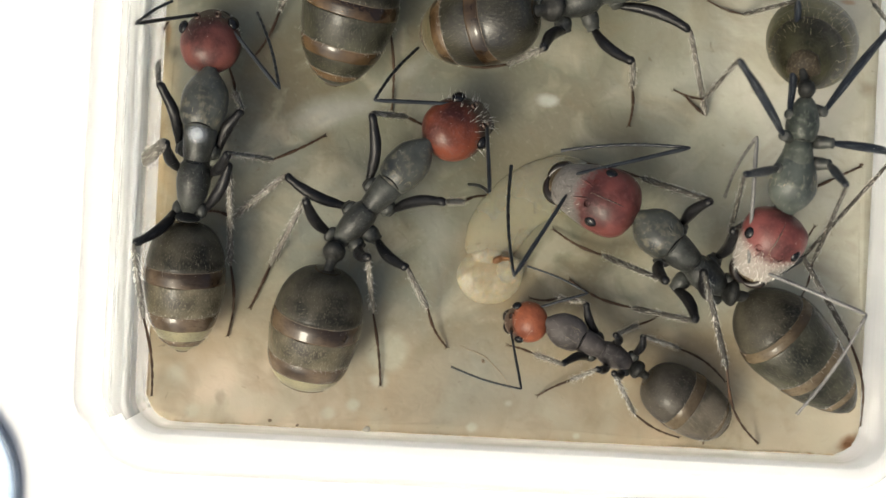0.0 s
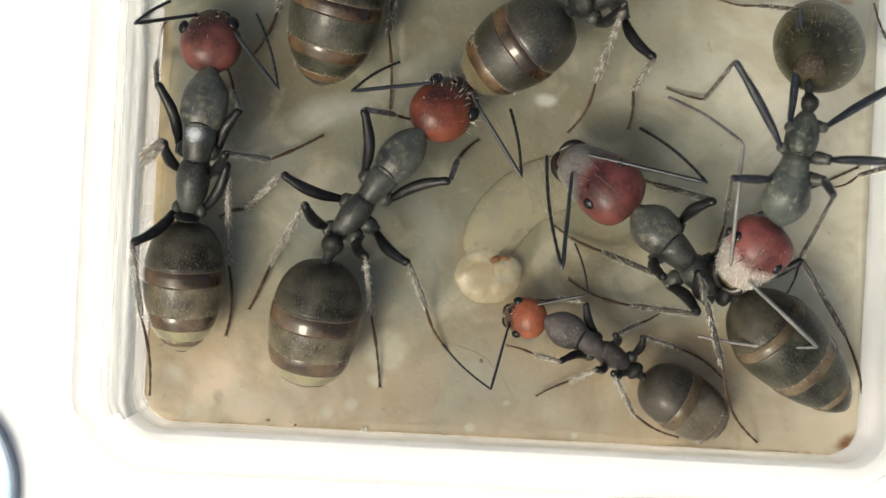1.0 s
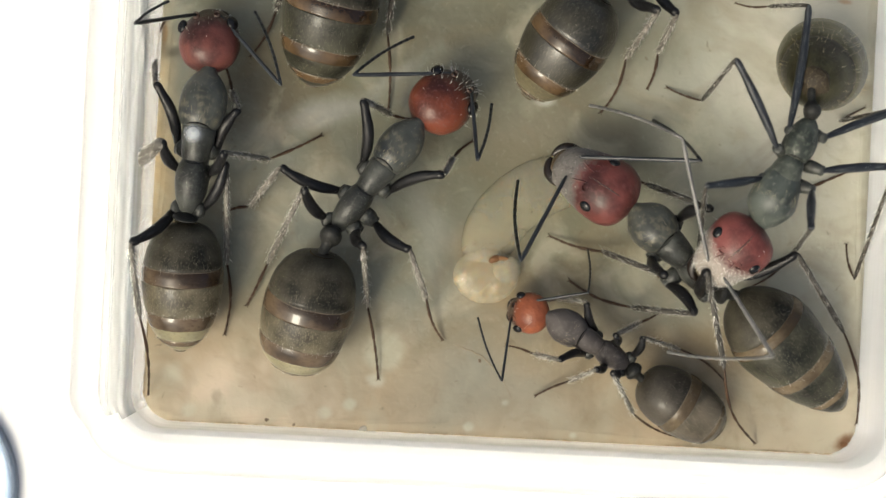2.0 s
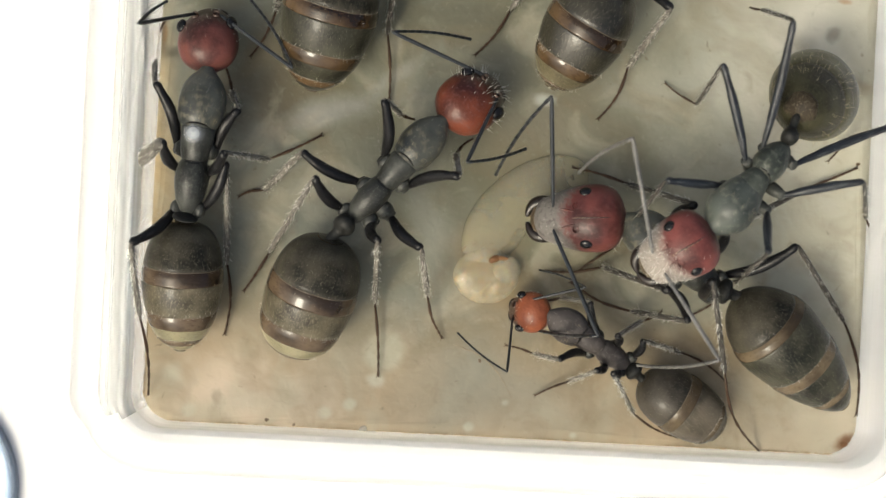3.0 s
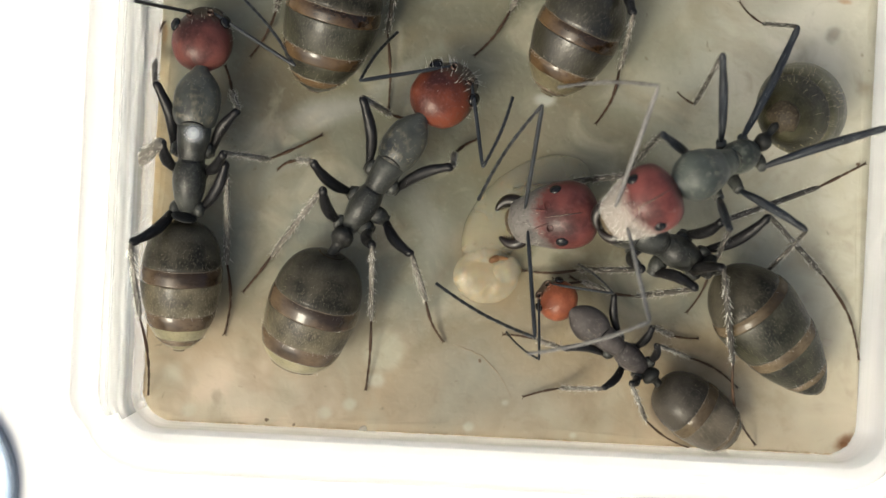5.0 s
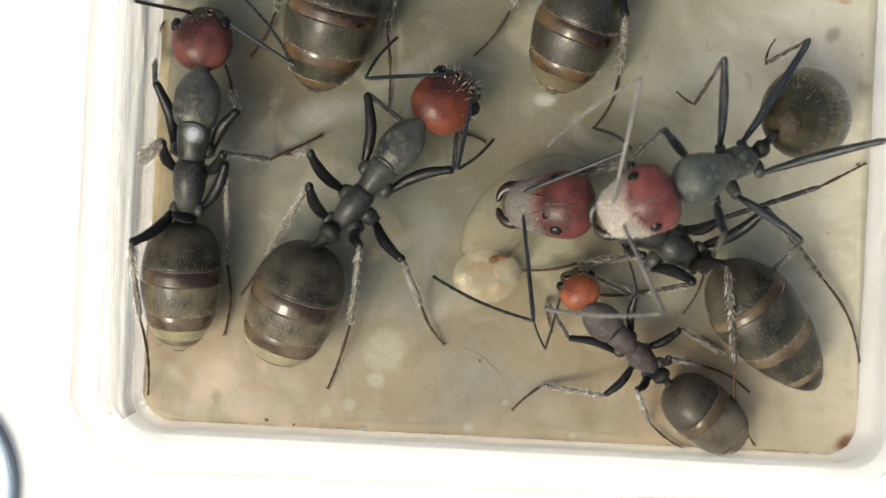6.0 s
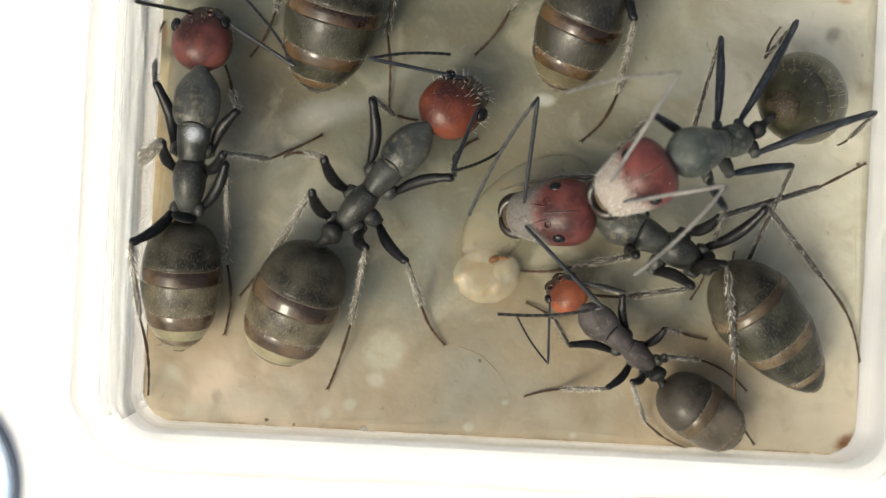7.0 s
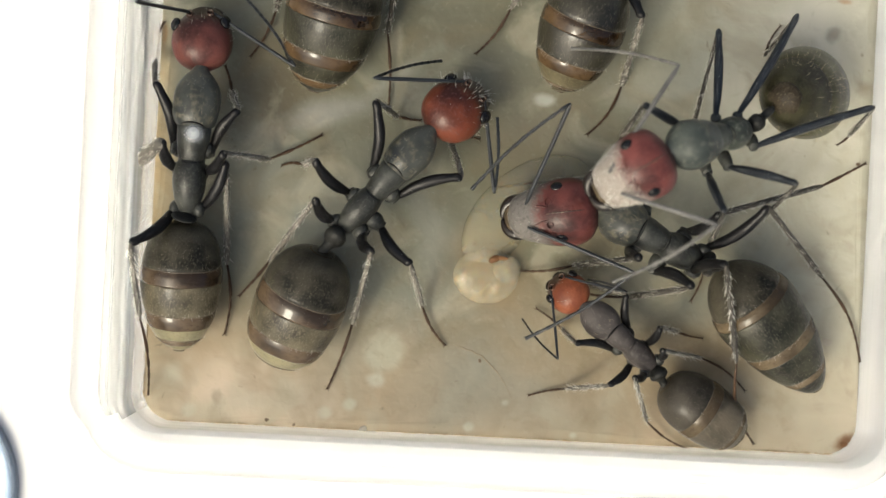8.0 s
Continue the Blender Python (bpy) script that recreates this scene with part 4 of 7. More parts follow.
def rooted(ant, t):
    """The ant's own space: on the floor under the middle of its thorax, turned with it."""
    s = along(ant["spine"], t)
    w, n = Vector(s[:3]), Vector(s[3:])
    mid, d = (w + n) / 2, n - w
    return Matrix.Translation((mid.x, mid.y, 0)) @ Matrix.Rotation(math.atan2(d.y, d.x), 4, "Z")


def reach(start, to, length, low):
    """The end of a limb of that length from start towards to, never under the height low."""
    end = start + (to - start).normalized() * length
    drop = start.z - low
    if end.z < low and abs(drop) < length:
        way = Vector((to.x - start.x, to.y - start.y, 0)).normalized()
        end = start + way * math.sqrt(length**2 - drop**2) - Vector((0, 0, drop))
    return end


def step(ant, side, hip, femur, tibia, tarsus, knees, feet, wide=1.0):
    """A leg of fixed lengths from the hip over knee and ankle to the foot's tip."""
    r, rnd = ant["legs"], ant["rnd"]
    root = ant["root"]
    mid_z = sum(along(ant["spine"], 0)[2::3]) / 2
    start = Vector((hip[0], hip[1] * 0.25, mid_z - ant["thorax"][1] * 0.12))
    c = limb_mesh((Vector(hip) - start).length + r * 0.5, r * 1.5, CUTICLE, "coxa", root)
    c.matrix_basis = metres(aimed(start, Vector(hip)))
    bow = (0.012 if ant["hang"] else 0.075) * (1 if side.startswith("left") else -1) * (-1 if "front" in side else 1)
    f = limb_mesh(femur, r, LONG_SHANK if ant["hang"] else FEMUR, "femur", root, label="black thigh", bow=bow)
    bristles("hairs", LIMB, femur, r * 2, r * 2, 44, 0.11, f, rnd, (0.1, 0.98), 0.8, 0.0034, mat=SILVER_HAIR)
    s = limb_mesh(tibia, r * 0.52 * wide, TIBIA if ant["pale"] else SHIN_DARK, "tibia", root, SHIN, label="grey shin with pale hairs")
    bristles("hairs", SHIN, tibia, r * 1.04 * wide, r * 1.04 * wide, 170, 0.21, s, rnd, (0.06, 0.98), 1.0, 0.0055)
    p = foot_mesh(tarsus, r * 0.33, root, rnd.uniform(-0.09, 0.09))
    rows = {f: [], s: [], p: []}
    for t in ticks(ant["spine"], knees, feet):
        m = rooted(ant, t)
        inv = m.inverted()
        h = m @ Vector(hip)
        k = h + (Vector(along(knees, t)) - h).normalized() * femur
        q = along(feet, t)
        a = reach(k, Vector(q[:3]), tibia, 0.12)
        tip = reach(a, Vector(q[3:]), tarsus, 0.06)
        rows[f].append((t, metres(inv @ aimed(h, k))))
        rows[s].append((t, metres(inv @ aimed(k, a))))
        rows[p].append((t, metres(inv @ aimed(a, tip))))
    for ob, got in rows.items():
        key(ob, got)


def feel(ant, side, scape, whip, tips):
    """A feeler of fixed lengths from the head over its elbow to its tip."""
    root = ant["root"]
    (hl, hw), tl = ant["head"], ant["thorax"][0]
    r = hw * 0.033
    bow = 0.035 if side == "left" else -0.035
    a = limb_mesh(scape, r, ant["feelers"], "antenna_scape", root, SHIN, label="slender blue-black first feeler joint")
    bristles("hairs", SHIN, scape, 2 * r, 2 * r, 70, 0.055, a, ant["rnd"], (0.2, 0.99), 1.2, 0.0026, mat=SILVER_HAIR)
    bm = bmesh.new()
    st = []
    for i in range(11):
        x0, x1 = whip * i / 11, whip * (i + 1) / 11
        for x, k in ((x0 + 0.002, 0.62), (x1 - 0.03, 0.88), (x1 - 0.004, 0.8)):
            st.append((x, r * k, r * k, 0, bow * whip * math.sin(math.pi * x / whip)))
    loft(bm, st, 8)
    b = part("antenna_funiculus", bm, ant["feelers"], root)
    local = Vector((hl * 0.74, (1 if side == "left" else -1) * hw * 0.17, hw * 0.3))
    rows = {a: [], b: []}
    for t in ticks(ant["spine"], ant["face"], tips):
        m = rooted(ant, t)
        inv = m.inverted()
        s = along(ant["spine"], t)
        w, n = Vector(s[:3]), Vector(s[3:])
        neck = (w + n) / 2 + (n - w).normalized() * tl * 0.5
        base = aimed(neck, Vector(along(ant["face"], t)), ant["roll"]) @ local
        q = along(tips, t)
        e = base + (Vector(q[:3]) - base).normalized() * scape
        rows[a].append((t, metres(inv @ aimed(base, e))))
        rows[b].append((t, metres(inv @ aimed(e, Vector(q[3:])))))
    for ob, got in rows.items():
        key(ob, got)


a1 = build_ant("ant", "grey ant with a maroon head standing by the clear wall", head=(2.59, 2.08), thorax=(4.90, 1.62), waist=0.30, gaster=(4.56, 2.7), skin=MAROON, belly=GASTER_TAPER, seams=(0.325, 0.436, 0.675, 0.785, 0.885, 0.925), seed=11, legs=0.19)
a2 = build_ant("ant", "grey ant with a bristly rust-red head on the plaster", head=(2.75, 2.15), thorax=(4.60, 1.42), waist=0.96, gaster=(4.46, 3.0), skin=RUST, roll=0, seams=(0.345, 0.475, 0.69, 0.82, 0.945, 0.965), seed=12, legs=0.19, bristly=140)
a3 = build_ant("ant", "large ant with a brown-banded gaster, resting", head=(2.29, 2.1), thorax=(6.30, 1.6), waist=0.78, gaster=(4.89, 3.15), skin=MAROON, pale=False, warm=True, belly=GASTER_TAPER, plates=(TERGITE, OLIVE_DARK, OLIVE_DARK), bands=BAND_WARM, seams=(0.335, 0.43, 0.665, 0.755, 0.875, 0.93), seed=13, legs=0.19)
a4 = build_ant("ant", "large ant with a shiny brown-banded gaster, turning away", head=(2.21, 2.2), thorax=(4.21, 1.7), waist=0.79, gaster=(4.29, 2.82), skin=MAROON, warm=True, belly=GASTER_TAPER, plates=(SHINY, SHINY, UMBER), seams=(0.355, 0.465, 0.70, 0.80, 0.93, 0.955), seed=14, legs=0.19)
a5 = build_ant("ant", "big-headed red ant with a white downy face, climbing over another", head=(2.63, 2.18), thorax=(3.73, 1.6), waist=0.85, gaster=(4.51, 3.1), skin=ROSE, build="major", pale=False, feelers=PALE_FEELER, back=DUSTY, bands=OLIVE_GREEN, belly=GASTER_HUNG, plates=(DARK_PLATE, OLIVE_GREEN, UMBER), seed=15, legs=0.145, hang=True, slim=0.96)
a6 = build_ant("ant", "big-headed dark red ant with a silvery face beside the larva", head=(3.22, 2.28), thorax=(3.88, 1.6), waist=0.75, gaster=(5.54, 2.88), skin=CRIMSON, build="major", pale=False, bands=TAN, belly=GASTER_LONG, plates=(TERGITE, OLIVE_DARK, OLIVE_DARK), seams=(0.235, 0.29, 0.555, 0.625, 0.835, 0.875), seed=16, legs=0.19)
a7 = build_ant("ant", "small grey worker ant with an orange head", head=(1.61, 1.42), thorax=(3.29, 1.2), waist=0.66, gaster=(3.33, 2.1), skin=ORANGE, back=ASHEN_BACK, plates=(ASHEN_DARK, ASHEN, ASHEN), bands=TAN, seams=(0.385, 0.50, 0.83, 0.875, 0.955, 0.97), seed=17, legs=0.145)


# ---- brood and marks on the floor ----
def bent(points, radii, name, mat, parent=None, sides=18, label="", squash=0.85):
    """A body along a bent line; points and radii in millimetres."""
    bm = bmesh.new()
    pts = [Vector(p) for p in points]
    rings = []
    for i, p in enumerate(pts):
        d = (pts[min(i + 1, len(pts) - 1)] - pts[max(i - 1, 0)]).normalized()
        y = Vector((0, 0, 1)).cross(d).normalized()
        z = d.cross(y)
        rings.append([bm.verts.new(p + radii[i] * (y * math.cos(k * math.tau / sides) + z * squash * math.sin(k * math.tau / sides))) for k in range(sides)])
    for r, q in zip(rings, rings[1:]):
        for k in range(sides):
            bm.faces.new((r[k], r[(k + 1) % sides], q[(k + 1) % sides], q[k]))
    bm.faces.new(rings[0][::-1])
    bm.faces.new(rings[-1])
    return part(name, bm, mat, parent, label)


def blob(name, x, y, size, mat, label, category, tall=0.3, seed=0, stretch=1.0, turn=0.0):
    """A small irregular lump lying on the floor."""
    bm = bmesh.new()
    bmesh.ops.create_icosphere(bm, subdivisions=3, radius=size)
    for v in bm.verts:
        v.co *= 1 + 0.35 * noise.noise(v.co / size * 1.3 + Vector((seed * 7.3, seed * 3.1, 0)))
        v.co.x *= stretch
        v.co.z *= tall
    ob = part(name, bm, mat)
    ob.matrix_basis = pose(x * MM, y * MM, (size * tall * 0.3 - 0.03) * MM, 0, 0, turn)
    return tagged(ob, label, category)


def trunk(f):
    """The long hind body, in a flat bow."""
    ang = radians(172 - 86 * f)
    return Vector((4.9 + 3.55 * math.cos(ang), -0.95 + 3.4 * math.sin(ang), 0.05))


def trunk_r(f):
    return 1.02 * math.sqrt(max(0.0, 1 - (1.9 * f - 0.93) ** 4)) + 0.03


grub = tagged(new("larva"), "large pale larva with a curled head end and long translucent body", "larva")
pts, rad = [], []
for i in range(97):
    f = i / 96
    pts.append(trunk(f))
    rad.append(trunk_r(f) * (0.985 + 0.022 * abs(math.sin(math.pi * 7 * f))))
bent(pts, rad, "body", GHOST, grub, 22, "yellowish translucent body with grey gut", 0.32)
# the head end: curled round on itself, pleated into plump rings that fan out from the mouth
m = bmesh.new()
bmesh.ops.create_uvsphere(m, u_segments=72, v_segments=36, radius=0.5)
for v in m.verts:
    a, far = math.atan2(v.co.y - 0.22, v.co.x - 0.12), math.hypot(v.co.y - 0.22, v.co.x - 0.12)
    pleat = 0.5 * math.cos(9 * a)
    v.co.z *= 1 + 0.24 * pleat * min(1.0, far * 2.2) * (a < 0.3)
    v.co.xy *= 1 + 0.02 * pleat * min(1.0, far * 2.2) * (a < 0.3)
bmesh.ops.transform(m, matrix=Matrix.LocRotScale((1.52, -0.92, 0.24), None, (2.3, 2.0, 0.66)), verts=m.verts)
part("head_end", rough(m, 0.03, 0.6, 4.0), LARVA, grub, "glossy cream ringed head end")
m = bmesh.new()
bmesh.ops.create_uvsphere(m, u_segments=32, v_segments=20, radius=0.5)
bmesh.ops.transform(m, matrix=Matrix.LocRotScale((2.25, -0.72, 0.2), None, (1.0, 1.0, 0.5)), verts=m.verts)
part("head_lobe", rough(m, 0.03, 0.6, 4.0), GHOST, grub)
m = bmesh.new()
for x, y, z, wide, deep, turn in ((1.80, -0.36, 0.50, 0.44, 0.26, 0.5), (2.06, -0.32, 0.46, 0.5, 0.12, -0.1)):
    for v in bmesh.ops.create_uvsphere(m, u_segments=16, v_segments=10, radius=0.5)["verts"]:
        v.co = Matrix.LocRotScale((x, y, z), Euler((-0.3, 0.0, turn)), (wide, deep, 0.3)) @ v.co
part("mouthparts", rough(m, 0.03, 3.0, 2.0), BROWN, grub, "brown mouthparts")

blob("stain", 14.2, -6.92, 0.10, BROWN, "rust-brown stain in the corner of the floor", "stain", 0.05, 3, 1.3)
blob("stain", -10.33, -5.15, 0.07, BROWN, "brown stain in the floor's near corner", "stain", 0.05, 7, 1.6, -60)
# a brown seam of dried residue along the front edge and up the near corners
rnd = random.Random(5)
seam = bmesh.new()
for k in range(420):
    front = k < 340
    u = (1 - 1.97 * rnd.random() ** 1.7) if front else -1.0
    x = FLOOR_X * u if front else -FLOOR_X + 0.06 * rnd.random()
    y = -FLOOR_Y + 0.05 * rnd.random() if front else -FLOOR_Y + 0.9 + rnd.random() ** 2 * 7
    if abs(x) > FLOOR_X - 0.6 and front:
        continue
    c, q = math.cos(TURN), math.sin(TURN)
    size = rnd.uniform(0.006, 0.016)
    got = bmesh.ops.create_icosphere(seam, subdivisions=1, radius=size)["verts"]
    long = rnd.uniform(2.0, 12.0)
    for v in got:
        v.co = Vector((v.co.x * (long if front else 1), v.co.y * (1 if front else long), v.co.z * 0.35))
        v.co = Vector((BOX[0] + c * (x + v.co.x) - q * (y + v.co.y), BOX[1] + q * (x + v.co.x) + c * (y + v.co.y), v.co.z))
tagged(part("residue_seam", seam, SEAM), "brown crumbs of dried residue along the floor's edge", "residue", kind="stuff")
for k, (x, y, size) in enumerate(((-6.25, -6.05, 0.055), (-5.28, -6.22, 0.045), (9.1, -6.85, 0.04), (1.3, -3.95, 0.05), (3.0, 4.1, 0.05), (14.7, 3.0, 0.06))):
    blob("dirt_speck", x, y, size, SPECK, "tiny brown dirt speck on the plaster", "dirt", 0.16, 10 + k, 1.4, 37 * k)
for k, (x, y, size, flat_) in enumerate(((13.6, -3.3, 0.13, 0.08), (-2.85, -6.42, 0.13, 0.3))):
    blob("residue", x, y, size, MILKY, "milky dried residue on the plaster floor", "residue", flat_, 30 + k, 1.3, 50 * k)

pts = [Vector((0.35 + 2.1 * f, -3.4 - 0.55 * f - 1.35 * f ** 3 + 0.05 * noise.noise(Vector((f * 7, 0, 0))), -0.012)) for f in (k / 40 for k in range(41))]
crack = bent(pts, [0.012 * math.sin(math.pi * (k + 0.5) / 41) + 0.004 for k in range(41)], "hairline_crack", CRACK, None, 6, "", 0.6)
tagged(crack, "fine pale-brown hairline crack in the plaster floor", "crack")

# a pale bead on the resting ant's back is a drop of water
def bead(x, y, z, radius, tall):
    b = bmesh.new()
    bmesh.ops.create_uvsphere(b, u_segments=20, v_segments=12, radius=radius)
    bmesh.ops.transform(b, matrix=Matrix.LocRotScale((x, y, z), None, (1, 1, tall)), verts=b.verts)
    return b


drop = tagged(part("water_drop", bead(-8.33, 3.86, 2.84, 0.26, 0.5), WATER), "milky white droplet on an ant's back", "droplet")
part("milky_core", bead(*DROP_AT, 0.43, 0.4), DROP, drop)

# a blue-grey plastic ring that lies on the table: a dark outer edge, a pale blue inner wall
def hoop(profile, mat, name, parent=None, label=""):
    loops = [[Vector((-20.05 + r * math.cos(k * math.tau / 96), -8.89 + r * math.sin(k * math.tau / 96), z)) for k in range(96)] for r, z in profile]
    return part(name, rings_mesh(loops, close=True), mat, parent, label)


ring = hoop(((4.08, -2.6), (4.08, -2.3), (4.12, -2.2), (4.19, -2.18), (4.25, -2.22), (4.28, -2.32), (4.28, -2.6)), NAVY, "ring")
tagged(ring, "blue-grey plastic ring lying on the table", "ring")
hoop(((3.78, -2.6), (3.78, -2.44), (3.84, -2.38), (4.06, -2.34), (4.07, -2.6)), PALE_BLUE, "inner_lip", ring, "pale blue inner lip")


def motions():
    """The ants' ways in millimetres: seconds, then places."""
    crawl(a1,
          spine=[(0, -8.76, 1.27, 2, -7.99, 6.07, 2.3), (1.5, -8.7, 1.25, 2, -7.9, 6.06, 2.3), (3.5, -8.71, 1.25, 2, -7.99, 6.09, 2.3), (4.5, -8.73, 1.25, 2, -8.18, 6.11, 2.3), (8, -8.73, 1.25, 2, -8.18, 6.11, 2.3)],
          face=[(0, -8.14, 8.24, 1), (1.5, -8.05, 8.26, 1), (3.5, -8.1, 8.33, 1), (4.5, -8.26, 8.41, 1), (8, -8.26, 8.41, 1)],
          tail=[(0, -8.82, 0.96, 1.9, -9.16, -3.57, 1.3), (1.5, -8.77, 0.96, 1.9, -9.1, -3.55, 1.3), (3.5, -8.78, 0.98, 1.9, -9.1, -3.53, 1.3), (4.5, -8.82, 0.98, 1.9, -9.14, -3.53, 1.3), (8, -8.82, 0.98, 1.9, -9.14, -3.53, 1.3)])
    feel(a1, "left", 3.40, 1.66,
         [(0, -9.99, 7.25, 4.79, -8.98, 8.15, 3.81), (1.5, -9.95, 7.24, 4.78, -8.98, 8.14, 3.76), (3.5, -9.75, 7.22, 4.9, -9.08, 8.15, 3.69), (4.5, -9.87, 7.92, 5.05, -8.97, 8.54, 3.79), (8, -9.8, 7.88, 5.07, -8.86, 8.49, 3.84)])
    feel(a1, "right", 3.53, 3.28,
         [(0, -5.62, 5.39, 2.62, -6.54, 8.2, 1.21), (1.5, -5.55, 5.36, 2.67, -6.48, 8.13, 1.17), (3.5, -4.96, 6.18, 2.95, -6.66, 8.64, 1.61), (4.5, -4.99, 6.17, 2.45, -6.91, 8.66, 1.51), (8, -4.99, 6.15, 2.42, -6.83, 8.68, 1.41)])
    step(a1, "left_front", (-0.31, 0.69, 1.8), 2.40, 2.49, 1.48,
         knees=[(0, -9.66, 5.63, 2.69)],
         feet=[(0, -10.11, 6.62, 0.45, -9.87, 8.03, 0.06)])
    step(a1, "left_middle", (-1.06, 0.49, 1.8), 1.89, 1.80, 0.49,
         knees=[(0, -9.27, 3.54, 3.47)],
         feet=[(0, -10.28, 2.99, 2.1, -10.4, 2.75, 1.7)], wide=2.3)
    step(a1, "left_hind", (-2.35, 0.45, 1.8), 2.50, 3.11, 3.29,
         knees=[(0, -10.29, 0.18, 3.68)],
         feet=[(0, -10.36, -2.6, 1.6, -10.40, -5.3, 0.1)])
    step(a1, "right_front", (-0.26, -0.61, 1.8), 1.80, 2.25, 1.10,
         knees=[(0, -6.89, 4.7, 2.49)],
         feet=[(0, -7.39, 5.49, 0.45, -7.69, 6.47, 0.06)])
    step(a1, "right_middle", (-1, -0.45, 1.8), 1.89, 3.16, 2.07,
         knees=[(0, -7.24, 3.18, 3.4)],
         feet=[(0, -6.11, 3.15, 0.45, -4.27, 4.04, 0.06)])
    step(a1, "right_hind", (-2.3, -0.45, 1.8), 2.10, 4.15, 2.54,
         knees=[(0, -7.27, 2.92, 2.71)],
         feet=[(0, -7.57, -0.55, 0.45, -7.73, -3.06, 0.06)])

    crawl(a2,
          spine=[(0, -3.64, 0.29, 2.1, -0.7, 3.53, 2.5), (0.5, -3.72, 0.49, 2.1, -0.52, 3.88, 2.5), (1, -3.68, 0.44, 2.1, -0.78, 3.99, 2.5), (1.5, -3.82, 0.53, 2.1, -1.08, 4.2, 2.5), (3, -3.15, 0.98, 2.1, 0.05, 4.39, 2.5), (3.5, -3.08, 0.79, 2.1, -0.23, 4.23, 2.5), (4, -3.17, 0.66, 2.1, -0.77, 4.31, 2.5), (4.5, -3.08, 0.66, 2.1, -0.74, 4.46, 2.5), (6, -3.63, 0.72, 2.1, -0.74, 4.31, 2.5), (6.5, -3.53, 0.68, 2.1, -0.75, 4.31, 2.5), (7, -3.55, 0.72, 2.1, -0.48, 4.18, 2.5), (7.5, -3.53, 0.68, 2.1, -0.43, 4.08, 2.5), (8, -3.43, 0.66, 2.1, -0.39, 4.01, 2.5)],
          face=[(0, 1.47, 4.74, 1.1), (0.5, 1.33, 5.45, 1.1), (1, 0.85, 5.7, 1.1), (1.5, 0.54, 5.92, 1.1), (3, 1.88, 5.7, 1.1), (3.5, 1.75, 5.56, 1.1), (4, 1.23, 5.86, 1.1), (4.5, 0.86, 6.26, 1.1), (6, 1.03, 5.89, 1.1), (6.5, 1.07, 5.79, 1.1), (7, 1.29, 5.66, 1.1), (7.5, 1.36, 5.53, 1.1), (8, 1.25, 5.5, 1.1)],
          tail=[(0, -3.95, -0.56, 2.4, -5, -4.74, 1.35), (0.5, -4.01, -0.37, 2.4, -5.1, -4.53, 1.35), (1, -4.01, -0.49, 2.4, -4.9, -4.71, 1.35), (1.5, -4.07, -0.31, 2.4, -5.09, -4.55, 1.35), (3, -3.8, 0.35, 2.4, -5.34, -3.68, 1.35), (3.5, -3.67, 0.07, 2.4, -5.27, -4.01, 1.35), (4, -3.55, -0.16, 2.4, -5.21, -4.33, 1.35), (4.5, -3.51, -0.16, 2.4, -5.08, -4.39, 1.35), (6, -4.24, 0.16, 2.4, -5.92, -3.94, 1.35), (6.5, -4.22, 0.12, 2.4, -5.86, -3.88, 1.35), (7, -4.22, 0.1, 2.4, -5.95, -3.88, 1.35), (7.5, -4.18, 0.07, 2.4, -5.95, -3.94, 1.35), (8, -4.05, -0.06, 2.4, -5.86, -4.01, 1.35)])
    feel(a2, "left", 3.61, 3.01,
         [(0, -2.4, 4.96, 3.15, -0.97, 6.95, 1.41), (0.5, -2.6, 5.75, 3.24, -0.82, 6.52, 0.93), (1, -3.11, 5.29, 2.8, -1.58, 6.56, 0.54), (1.5, -3.33, 5.29, 3.01, -1.67, 7.22, 1.39), (3, -1.71, 7.25, 2.94, 0.96, 7.2, 1.55), (3.5, -1.66, 6.63, 3.81, 1.55, 5.88, 3.83), (4, -2.85, 6.35, 2.31, 0.3, 7.53, 2.51), (4.5, -2.84, 5.52, 3.39, -1.5, 7.52, 1.57), (6, -2.54, 5.59, 3.84, -1.57, 7.26, 1.53), (6.5, -2.46, 5.63, 3.85, -0.7, 6.7, 1.65), (7, -2.47, 6.32, 3.28, 0.24, 6.62, 2.02), (7.5, -2.39, 6.33, 3.22, 0.5, 6.69, 2.43), (8, -2.28, 5.62, 3.63, -0.05, 6.43, 1.78)])
    feel(a2, "right", 3.27, 2.60,
         [(0, 1.4, 1.83, 4.21, 0.77, 2.23, 1.72), (0.5, 3.43, 2.47, 2.08, 4.19, 4.7, 0.98), (1, 2.62, 2.45, 1.97, 2.29, 4.86, 1.05), (1.5, 1.34, 2.98, 4.01, 1.18, 5.2, 2.66), (3, 0.78, 2.84, 3.85, 2.81, 3.39, 2.32), (3.5, -0.16, 3.49, 4.11, 1.26, 4.91, 2.46), (4, -0.86, 3.65, 3.95, 0.31, 4.95, 2.02), (4.5, 1.55, 2.78, 3.07, 2.42, 5.25, 3.38), (6, 0.48, 2.62, 3.62, 1.73, 3.76, 1.64), (6.5, 0.34, 2.37, 3.15, 1.82, 3.83, 1.58), (7, 0.3, 2.56, 3.6, 1.98, 3.36, 1.79), (7.5, 0.8, 2.2, 3.38, 2.14, 3.63, 1.68), (8, 1.75, 1.89, 1.83, 1.84, 4.52, 2.08)])
